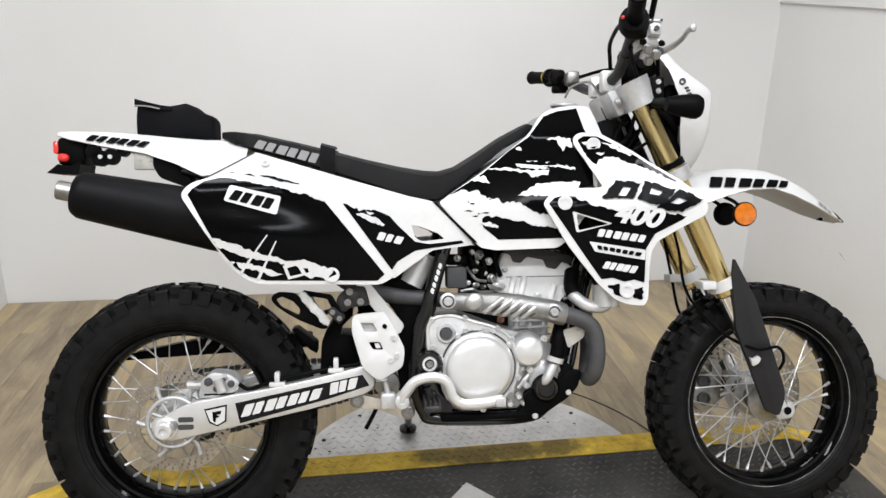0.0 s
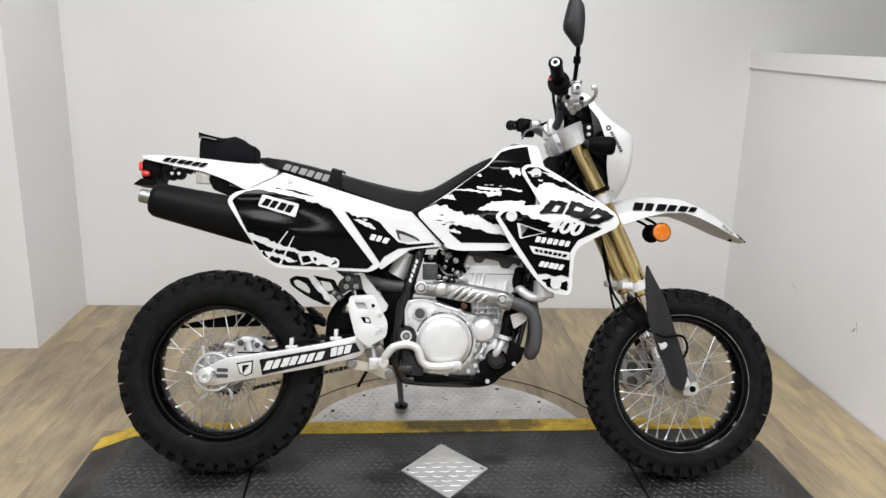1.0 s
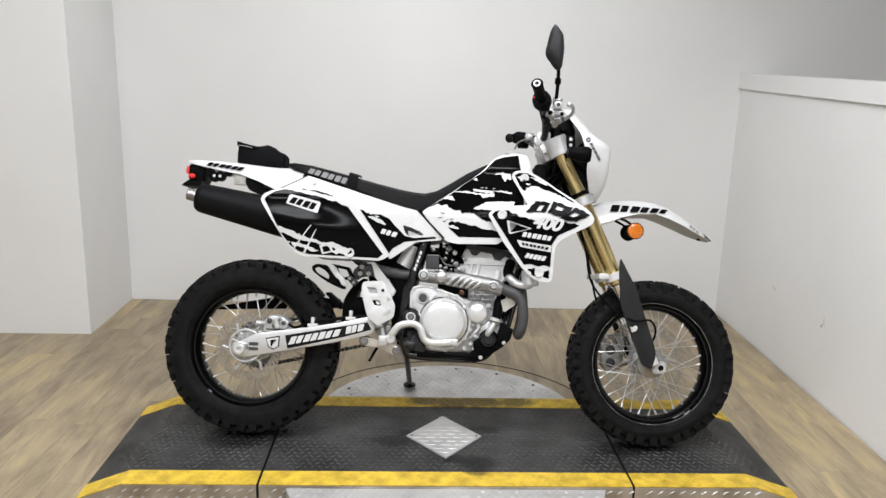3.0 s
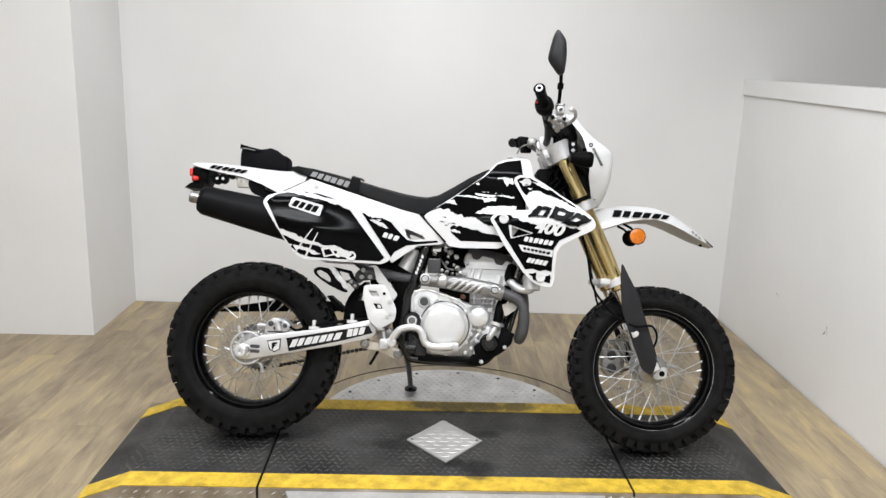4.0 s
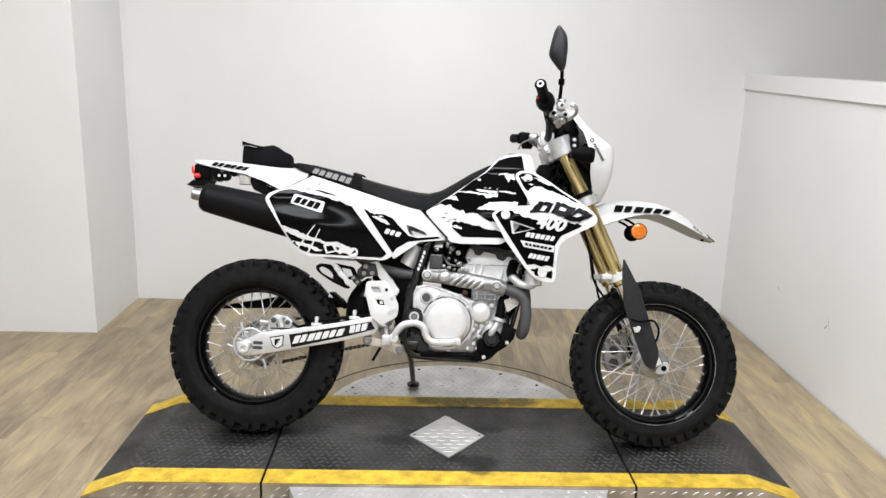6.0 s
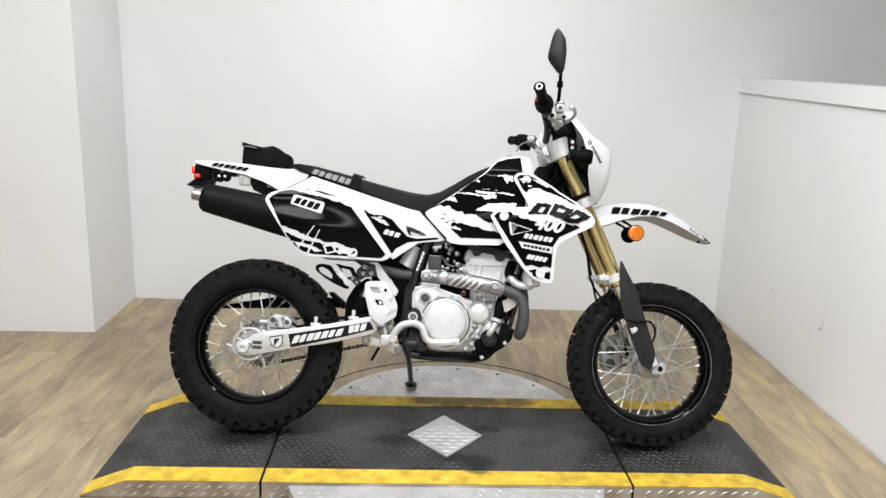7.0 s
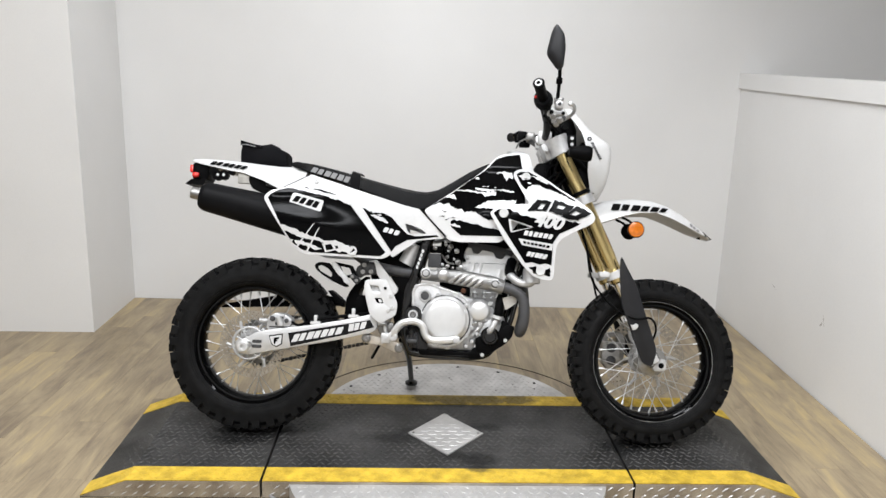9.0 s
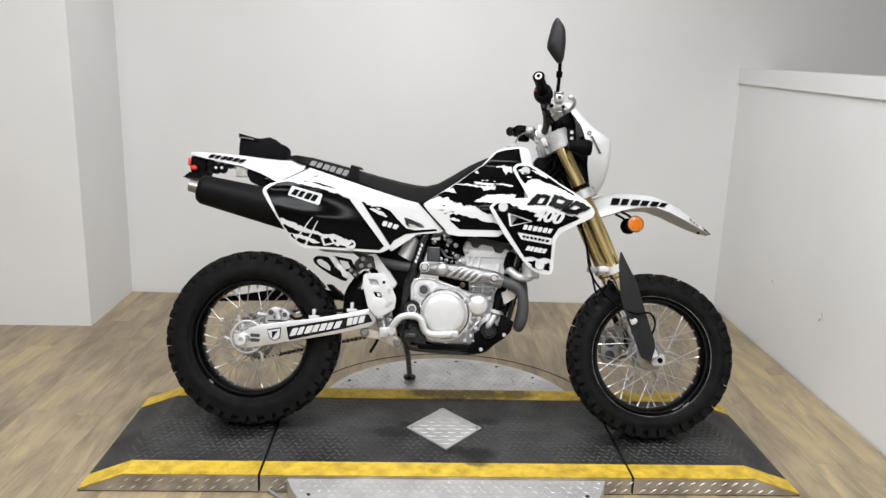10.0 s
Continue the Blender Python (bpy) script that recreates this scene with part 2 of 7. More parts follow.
def skin(bm, outline, f, thick, holes=(), step=0.03):
    """A shell over an outline in x and z, its outer face at y = f(x, z), its inner one thick further in."""
    tmp = bmesh.new()
    edges = []
    for loop in (outline, *holes):
        vs = [tmp.verts.new((x, 0, z)) for x, z in loop]
        edges += [tmp.edges.new((vs[i], vs[(i + 1) % len(vs)])) for i in range(len(vs))]
    bmesh.ops.triangle_fill(tmp, use_beauty=True, use_dissolve=True, edges=edges, normal=(0, 1, 0))
    xs, zs = [x for x, z in outline], [z for x, z in outline]
    for lo, hi, axis in ((min(xs), max(xs), 0), (min(zs), max(zs), 2)):
        v = math.floor(lo / step) * step + step
        while v < hi:
            co, no = [0, 0, 0], [0, 0, 0]
            co[axis], no[axis] = v, 1
            bmesh.ops.bisect_plane(tmp, geom=tmp.verts[:] + tmp.edges[:] + tmp.faces[:], plane_co=co, plane_no=no, dist=1e-5)
            v += step
    front = tmp.faces[:]
    if thick:
        r = bmesh.ops.extrude_face_region(tmp, geom=front)
        back = {g for g in r["geom"] if isinstance(g, bmesh.types.BMVert)}
    else:
        back = set()
    for v in tmp.verts:
        v.co.y = f(v.co.x, v.co.z) + (thick if v in back else 0)
    me = bpy.data.meshes.new("tmp")
    bmesh.ops.recalc_face_normals(tmp, faces=tmp.faces[:])
    tmp.to_mesh(me)
    tmp.free()
    bm.from_mesh(me)
    bpy.data.meshes.remove(me)
    return bm


def plate(bm, outline, y0, y1, holes=(), bevel=0.0):
    """A flat piece with an outline in x and z from y0 to y1."""
    tmp = bmesh.new()
    skin(tmp, outline, lambda x, z: y0, y1 - y0, holes, 9.0)
    if bevel:
        bmesh.ops.dissolve_limit(tmp, angle_limit=0.01, verts=tmp.verts[:], edges=tmp.edges[:])
        es = [e for e in tmp.edges if len(e.link_faces) == 2 and e.calc_face_angle(0) > 1.0]
        es = [e for e in es if abs(e.verts[0].co.y - e.verts[1].co.y) < 1e-6]
        bmesh.ops.bevel(tmp, geom=es, offset=bevel, segments=2, affect="EDGES", profile=0.5, clamp_overlap=True)
    me = bpy.data.meshes.new("tmp")
    tmp.to_mesh(me)
    tmp.free()
    bm.from_mesh(me)
    bpy.data.meshes.remove(me)
    return bm


def rounded(outline, r=0.01, n=3):
    """Rounds the corners of an outline."""
    out = []
    k = len(outline)
    for i in range(k):
        a, b, c = Vector(outline[i - 1]), Vector(outline[i]), Vector(outline[(i + 1) % k])
        d0, d1 = min(r, (a - b).length * 0.45), min(r, (c - b).length * 0.45)
        p, q = b + (a - b).normalized() * d0, b + (c - b).normalized() * d1
        for j in range(n + 1):
            t = j / n
            out.append(tuple((1 - t) ** 2 * p + 2 * t * (1 - t) * b + t * t * q))
    return out


def loft(bm, sections, close=True, caps=True):
    """Joins rings of points, each a list of (x, y, z) of the same length."""
    rings = [[bm.verts.new(p) for p in s] for s in sections]
    n = len(rings[0])
    for a, b in zip(rings, rings[1:]):
        for k in range(n if close else n - 1):
            bm.faces.new((a[k], a[(k + 1) % n], b[(k + 1) % n], b[k]))
    if caps and close:
        bm.faces.new(rings[0])
        bm.faces.new(rings[-1])
    return bm


def mirror(bm):
    for v in bm.verts:
        v.co.y = -v.co.y
    return bm


def logo(bm, n, a, b, c, d, f, lift=0.0012, gap=0.2, slant=0.26):
    """A row of n slanted plain blocks in the quad a (top start), b (top end), c (bottom end), d (bottom start)."""
    a, b, c, d = (Vector(p) for p in (a, b, c, d))
    lean = slant if n > 1 else 0
    for i in range(n):
        wide = (1 - gap) * (1.0, 0.88, 1.05, 0.94)[i % 4] if n > 1 else 1
        q = []
        for u, v in ((0, 0), (1, 0), (1, 1), (0, 1)):
            k = (i + u * wide + lean * (0.5 - v)) / n
            q.append(tuple(a.lerp(b, k).lerp(d.lerp(c, k), v)))
        skin(bm, rounded(q, 0.0025, 2), lambda x, z: f(x, z) - lift, 0.0008, step=0.012)
    return bm


def torn(outline, seed, first=0, last=99, amp=0.0032, step=0.005):
    """Roughens the edges first to last of an outline, as the torn edge of a printed shape."""
    rnd = random.Random(seed)
    out = []
    k = len(outline)
    for i in range(k):
        a, b = Vector(outline[i]), Vector(outline[(i + 1) % k])
        out.append(tuple(a))
        if first <= i < last:
            n = max(1, int((b - a).length / step))
            side = Vector((-(b - a).y, (b - a).x)).normalized()
            for q in range(1, n):
                out.append(tuple(a.lerp(b, q / n) + side * rnd.uniform(-1, 1) * min(amp, (b - a).length * 0.12)))
    return out


def bolt(bm, x, y, z, r=0.008, h=0.006, axis=(0, -1, 0)):
    lathe(bm, [(0, r * 1.35), (h * 0.4, r * 1.35), (h * 0.4, r), (h, r * 0.92), (h, r * 0.5), (h * 0.5, r * 0.5), (h * 0.5, 0)], (x, y, z), axis, 12)
    return bm


# ---- room ----
FLOOR_X0, FLOOR_X1, FLOOR_Y0, FLOOR_Y1 = -3.4, 1.953, 0.0, 3.056


def wall(name, x0, x1, y0, y1, z0, z1, label, mat=WALL):
    bm = box(bmesh.new(), x0, x1, y0, y1, z0, z1)
    return tagged(part(name, bm, mat, None, label, flat=True), kind="structure", category="wall")


HIGH = 2.9
wall("wall_back", -3.5, 4.0, 3.062, 3.2, -0.1, HIGH, "white painted plaster back wall")
wall("wall_left", -3.5, -3.4, -3.3, 3.062, -0.1, HIGH, "white painted side wall")
wall("wall_front", -3.5, 4.0, -3.4, -3.3, -0.1, HIGH, "white painted wall behind the showroom floor")
wall("wall_far_right", 4.0, 4.1, -3.4, 3.2, -0.1, HIGH, "white painted wall beyond the half wall")
bm = loft(bmesh.new(), [[(1.96, y, -0.1), (2.08, y, -0.1), (2.08, y, z), (1.96, y, z)] for y, z in ((-3.3, 1.21), (3.062, 1.315))])
wall_half = tagged(part("wall_half", bm, WALL, None, "white half-height partition wall with faint scuff marks", flat=True), kind="structure", category="wall")
bm = bmesh.new()
loft(bm, [[(-3.4, 2.39, z), (-1.455, 2.458, z), (-1.474, 3.062, z), (-3.4, 3.062, z)] for z in (-0.1, HIGH)])
tagged(part("pillar", bm, WALL, None, "broad white painted pillar against the back wall", flat=True), kind="structure", category="pillar")
bm = loft(bmesh.new(), [[(1.945, y, z0), (2.095, y, z0), (2.095, y, z1), (1.945, y, z1)] for y, z0, z1 in ((-3.3, 1.196, 1.281), (3.062, 1.300, 1.383))])
tagged(part("trim_half_wall", bm, WALL, None, "white wooden cap board along the half wall"), kind="structure", category="trim")
bm = box(bmesh.new(), -3.5, 4.1, -3.4, 3.2, HIGH, HIGH + 0.1)
tagged(part("ceiling", bm, CEIL, None, "plain white ceiling", flat=True), kind="structure", category="ceiling")
bm = box(bmesh.new(), -3.5, 4.1, -3.4, 3.2, -0.12, -0.008)
floor = tagged(part("floor", bm, SUBFLOOR, None, "tan and grey wood-look plank floor", flat=True), kind="structure", category="floor")

rs = random.Random(4)
SCUFF = material("wall_scuff", (0.40, 0.37, 0.34), 0.7, scale=60, vary=0.4)
for sy, sz, dy, dz in ((2.357, 0.353, -0.05, -0.022), (1.865, 0.345, 0.012, 0.045), (1.88, 0.325, -0.02, 0.02)):
    bm = bmesh.new()
    line = [(sy + dy * (k / 5 - 0.5) + rs.uniform(-0.003, 0.003), sz + dz * (k / 5 - 0.5) + rs.uniform(-0.003, 0.003)) for k in range(6)]
    loft(bm, [[(1.9602, y - w, z - w), (1.9602, y + w, z + w), (1.9597, y + w * 0.6, z + w * 0.6), (1.9597, y - w * 0.6, z - w * 0.6)] for (y, z), w in zip(line, (0.0008, 0.003, 0.0045, 0.0035, 0.002, 0.0006))])
    part("scuff", bm, SCUFF, wall_half, "faint grey scuff mark", flat=True)

# ceiling lamps: long panels over and before the platform
def ceiling_lamp(x, y, power, w=0.3, l=1.2):
    thing = tagged(new("ceiling_light"), "white flat ceiling light panel", "lamp", "ceiling lights")
    thing.location = (x, y, HIGH)
    part("frame", box(bmesh.new(), -l / 2 - 0.02, l / 2 + 0.02, -w / 2 - 0.02, w / 2 + 0.02, -0.03, 0.0, 0.003), WHITE, thing)
    lamp = bpy.data.lights.new("ceiling_light_lamp", "AREA")
    lamp.shape, lamp.size, lamp.size_y, lamp.energy, lamp.color = "RECTANGLE", l, w, power, (0.975, 1.0, 1.045)
    ob = new("lamp", lamp)
    ob.parent = thing
    ob.location = (0, 0, -0.04)
    return thing


for lx, ly, pw in ((-0.95, 0.3, 44), (0.9, 0.3, 46), (-0.95, -0.9, 36), (0.9, -0.9, 36), (0.0, -2.0, 30), (0.1, 1.7, 28)):
    ceiling_lamp(lx, ly, pw)

# ---- platform ----
P = 0.06
PLAT = pose(0.32, 1.305, 0, 0, 0, 1.3)
L0, L1, K0, K1, W = -1.18, 1.17, -1.035, 1.01, 0.335
SEAMS = (-0.607, 0.605)


def top_z(x):
    if x < K0:
        return max(0.006, P * (x - L0) / (K0 - L0))
    if x > K1:
        return max(0.006, P * (L1 - x) / (L1 - K1))
    return P


def strip(bm, x0, x1, y0, y1, lift):
    """A thin sheet on the platform's top that follows its ramps."""
    xs = sorted({x0, x1, *[k for k in (K0, K1) if x0 < k < x1]})
    for a, b in zip(xs, xs[1:]):
        loft(bm, [[(x, y0, top_z(x) - 0.001), (x, y1, top_z(x) - 0.001), (x, y1, top_z(x) + lift), (x, y0, top_z(x) + lift)] for x in (a, b)])
    return bm


def lugs(bm, inside, x0, x1, y0, y1, z, pitch=0.024, long=0.0125, wide=0.0032, high=0.002, turn=42, step=None):
    """Raised tread lugs, in two directions by turns."""
    step = step or pitch
    nx, ny = int((x1 - x0) / pitch), int((y1 - y0) / step)
    for i in range(nx + 1):
        for j in range(ny + 1):
            x, y = x0 + (i + 0.5 * (j % 2)) * pitch, y0 + j * step
            if not inside(x, y):
                continue
            a = radians(turn if (i + j) % 2 else -turn)
            u, v = Vector((math.cos(a), math.sin(a), 0)), Vector((-math.sin(a), math.cos(a), 0))
            c = Vector((x, y, z(x)))
            base = [bm.verts.new(c + u * s * long + v * t * wide) for s, t in ((1, 0), (0, 1), (-1, 0), (0, -1))]
            top = [bm.verts.new(c + u * s * long * 0.6 + v * t * wide * 0.6 + Vector((0, 0, high))) for s, t in ((1, 0), (0, 1), (-1, 0), (0, -1))]
            for k in range(4):
                bm.faces.new((base[k], base[(k + 1) % 4], top[(k + 1) % 4], top[k]))
            bm.faces.new(top)
    return bm


platform = tagged(new("display_platform"), "low black tread-plate platform with yellow painted edges", "platform")
platform.matrix_world = PLAT
for name, x0, x1 in (("end_section", L0, SEAMS[0] - 0.004), ("middle_section", SEAMS[0] + 0.004, SEAMS[1] - 0.004), ("end_section", SEAMS[1] + 0.004, L1)):
    bm = bmesh.new()
    xs = sorted({x0, x1, *[k for k in (K0, K1) if x0 < k < x1]})
    loft(bm, [[(x, -W, 0), (x, W, 0), (x, W, top_z(x)), (x, -W, top_z(x))] for x in xs])
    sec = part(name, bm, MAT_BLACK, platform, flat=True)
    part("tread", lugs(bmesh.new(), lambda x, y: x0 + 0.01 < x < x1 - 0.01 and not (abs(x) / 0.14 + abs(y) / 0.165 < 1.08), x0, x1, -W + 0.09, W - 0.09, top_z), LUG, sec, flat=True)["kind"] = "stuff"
    for y0, y1 in ((-W, -W + 0.085), (W - 0.085, W)):
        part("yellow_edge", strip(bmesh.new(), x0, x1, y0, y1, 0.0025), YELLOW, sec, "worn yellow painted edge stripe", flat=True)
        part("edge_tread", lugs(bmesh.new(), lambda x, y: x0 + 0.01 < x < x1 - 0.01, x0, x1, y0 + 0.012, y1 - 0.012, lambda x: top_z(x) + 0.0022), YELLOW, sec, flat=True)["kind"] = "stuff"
    bm = bmesh.new()
    loft(bm, [[(x, -W - 0.003, 0.004), (x, -W - 0.0002, 0.004), (x, -W - 0.0002, top_z(x) - 0.001), (x, -W - 0.003, top_z(x) - 0.001)] for x in xs])
    side = part("side_plate", bm, SKIRT, sec, "worn steel tread plate skirt", flat=True)
    tb = bmesh.new()
    k = x0 + 0.03
    while k < x1 - 0.02:
        for row in range(2):
            zc = 0.016 + 0.026 * row
            if zc + 0.012 < top_z(k):
                c = Vector((k + 0.018 * row, -W - 0.003, zc))
                u = Vector((0.011, 0, 0.007))
                v = Vector((-0.0016, 0, 0.0026))
                base = [tb.verts.new(c + q) for q in (u, v, -u, -v)]
                topv = [tb.verts.new(c + q * 0.6 + Vector((0, -0.0018, 0))) for q in (u, v, -u, -v)]
                for e in range(4):
                    tb.faces.new((base[e], base[(e + 1) % 4], topv[(e + 1) % 4], topv[e]))
                tb.faces.new(topv)
        k += 0.036
    tagged(part("tread", tb, ALU, side, flat=True), kind="stuff")
bm = bmesh.new()
loft(bm, [[(0, -0.161, z), (0.137, 0, z), (0, 0.161, z), (-0.137, 0, z)] for z in (P - 0.002, P + 0.005)])
dia = part("diamond_plate", bm, TREAD, platform, "bright diamond-shaped steel tread plate", flat=True)
part("tread", lugs(bmesh.new(), lambda x, y: abs(x) / 0.137 + abs(y) / 0.161 < 0.93, -0.125, 0.125, -0.1485, 0.15, lambda x: P + 0.005, 0.05, 0.0185, 0.0055, 0.0016, 0, 0.027), TREAD, dia, flat=True)["kind"] = "stuff"
for sx in (-0.118, 0.118):
    part("screw", bolt(bmesh.new(), sx, 0, P + 0.005, 0.004, 0.003, (0, 0, 1)), STEEL, dia)

# round steel aprons before and behind the platform
def apron(sign, cx, R):
    thing = tagged(new("turntable_apron"), "curved steel tread-plate apron beside the platform", "platform", "turntable aprons")
    thing.matrix_world = PLAT
    cy, edge = 0.18 * sign, (W + 0.004)
    a0 = math.asin((edge - 0.18) / R)
    arc = [(cx + R * math.cos(a), sign * (0.18 + R * math.sin(a))) for a in (a0 + (math.pi - 2 * a0) * k / 40 for k in range(41))]
    bm = bmesh.new()
    loft(bm, [[(x, y, z) for x, y in arc] for z in (0.0, 0.052)])
    part("plate", bm, TREAD, thing, flat=True)
    part("tread", lugs(bmesh.new(), lambda x, y: (x - cx) ** 2 + (y - cy) ** 2 < (R - 0.02) ** 2 and sign * y > edge + 0.01, -0.54, 0.56, min(0.34 * sign, 0.73 * sign), max(0.34 * sign, 0.73 * sign), lambda x: 0.052, 0.027, 0.0115, 0.0034, 0.0016), TREAD, thing, flat=True)["kind"] = "stuff"
    for a in ((40, 62, 84, 106, 128, 148) if sign > 0 else (30, 150)):
        x, y = cx + (R - 0.035) * math.cos(radians(a)), sign * (0.18 + (R - 0.035) * math.sin(radians(a)))
        part("screw", bolt(bmesh.new(), x, y, 0.052, 0.005, 0.003, (0, 0, 1)), PEG, thing, "dark countersunk screw")
    return thing


apron(1, 0.03, 0.52)
apron(-1, -0.0025, 0.538)
bm = bmesh.new()
arc = [(0.35 + 0.645 * math.cos(a), 1.545 + 0.645 * math.sin(a)) for a in (radians(5 + 170 * k / 60) for k in range(61))]
loft(bm, [[(x, y, 0.0), (0.35 + (x - 0.35) * 0.992, 1.545 + (y - 1.545) * 0.992, 0.0), (0.35 + (x - 0.35) * 0.992, 1.545 + (y - 1.545) * 0.992, 0.002), (x, y, 0.002)] for x, y in arc])
tagged(part("floor_ring", bm, SUBFLOOR, None, "thin dark ring set in the floor round the turntable", flat=True), kind="structure", category="trim")

# ---- motorcycle: x forward from the rear axle, y to its left, z up, leaning on its stand ----
bike = tagged(new("motorcycle"), "white and black road-trail motorcycle leaning on its side stand", "motorcycle")
bike.matrix_world = pose(-0.385, 1.31, P + 0.004, 0, 0, -1.9) @ pose(0, 0, 0, -16.0, 0, 0)
FRONT, REAR = (1.437, 0.0, 0.297), (0.002, 0.0, 0.313)


def tyre(bm, c, R, half, bead, count, seed):
    """A knobbly tyre: a turned carcass with blocks on its tread."""
    rb = 0.2015
    base = R - 0.016
    prof = [(bead - 0.006, rb - 0.004), (bead - 0.004, rb + 0.008), (bead + 0.004, rb + 0.0135), (half * 0.98, rb + 0.03), (half * 1.0, (rb + base) / 2 + 0.005), (half * 0.93, base - 0.016), (half * 0.72, base - 0.004), (half * 0.38, base), (0, base + 0.001)]
    prof = prof + [(-y, r) for y, r in prof[-2::-1]]
    lathe(bm, [(y, r) for y, r in prof], c, seg=96)
    return bm


def knobs(bm, c, R, half, count, seed):
    base = R - 0.016
    rnd = random.Random(seed)

    def block(a, y, da, dy, r0, r1, tilt):
        pts = []
        for r, k in ((r0, 1.0), (r1, 0.86)):
            for sa, sy in ((-1, -1), (1, -1), (1, 1), (-1, 1)):
                aa, yy = a + sa * da * k, y + sy * dy * k
                rr = r - abs(yy) * tilt
                pts.append(bm.verts.new((c[0] + rr * math.cos(aa), c[1] + yy, c[2] + rr * math.sin(aa))))
        for q in ((4, 5, 6, 7), (0, 1, 5, 4), (1, 2, 6, 5), (2, 3, 7, 6), (3, 0, 4, 7)):
            bm.faces.new([pts[k] for k in q])

    for k in range(count):
        a = 2 * math.pi * k / count
        s = math.pi / count
        j = lambda: 1 + rnd.uniform(-0.03, 0.03)
        for sg in (-1, 1):
            off = 0 if k % 2 else 0.35 * s
            block(a + off, sg * half * 0.24, s * 0.60 * j(), half * 0.185, base - 0.002, R, 0.02)
            block(a + s + off, sg * half * 0.58, s * 0.62 * j(), half * 0.16, base - 0.006, R + 0.002, 0.14)
            ka = a + (0.0 if k % 2 else 0.25 * s)
            block(ka, sg * half * 0.86, s * 0.64 * j(), half * 0.14, base - 0.010, R + 0.002, 0.24)
    return bm


def wheel(name, c, R, half, rim_half, count, label, hub):
    w = new(name)
    w.parent = bike
    tagged(w, label)
    part("tyre", tyre(bmesh.new(), c, R, half, rim_half, count, 3), RUBBER, w, "black knobbly off-road tyre")
    for rr, hh in ((0.222, 0.0012), (0.2285, 0.0008)):
        t0 = (rr - 0.215) / 0.0165
        yb = -(rim_half + 0.004 + (half * 0.98 - rim_half - 0.004) * min(1, t0))
        part("bead_rib", lathe(bmesh.new(), [(yb, rr - 0.0012), (yb - 0.002, rr - 0.0006), (yb - 0.002, rr + 0.0006), (yb, rr + 0.0012)], c, seg=72, close=True), RUBBER, w)
    tagged(part("tread_rubber", knobs(bmesh.new(), c, R, half, count, 3), RUBBER, w, "moulded rubber tread blocks"), kind="stuff")
    h = rim_half
    prof = [(h, 0.2085), (h + 0.003, 0.2145), (h - 0.001, 0.214), (h - 0.006, 0.206), (h - 0.018, 0.202), (h * 0.45, 0.198), (0, 0.197)]
    outer = prof + [(-y, r) for y, r in prof[-2::-1]]
    inner = [(-y, r) for y, r in ((h, 0.2085), (h - 0.010, 0.199), (h * 0.62, 0.195), (h * 0.42, 0.190), (0, 0.188))]
    inner += [(-y, r) for y, r in inner[-2::-1]]
    part("rim", lathe(bmesh.new(), outer + inner, c, seg=96, close=True), RIM, w, "gloss black spoked rim")
    p = [(-0.048, 0.0), (-0.048, 0.022), (-0.04, 0.03), (-0.036, 0.052), (-0.029, 0.053), (-0.022, 0.034), (0, 0.03), (0.022, 0.034), (0.029, 0.053), (0.036, 0.052), (0.04, 0.03), (0.048, 0.022), (0.048, 0)]
    part("hub", lathe(bmesh.new(), p, c, seg=36), hub, w, "grey cast wheel hub")
    mesh = None
    n = 36
    for k in range(n):
        sg = -1 if k % 2 else 1
        lean = 1 if (k // 2) % 2 else -1
        a = 2 * math.pi * k / n
        ob_m = Matrix.Translation(c) @ Matrix.Rotation(-a, 4, "Y")
        if k < 4:
            bm = bmesh.new()
            b = lean * 1.15
            p0 = Vector((0.049 * math.cos(b), sg * 0.033, 0.049 * math.sin(b)))
            p1 = Vector((0.190, sg * 0.006, 0))
            tube(bm, [p0, p1], 0.0016, 6, smooth=False)
            d = (p0 - p1).normalized()
            tube(bm, [p1, p1 + d * 0.016], (0.0042, 0.0034), 8, smooth=False)
            ob = part("spoke", bm, SPOKE, w)
            wheel_spokes[k] = ob.data
        else:
            ob = new("spoke", wheel_spokes[k % 4])
            ob.parent = w
        ob.matrix_local = ob_m
    return w


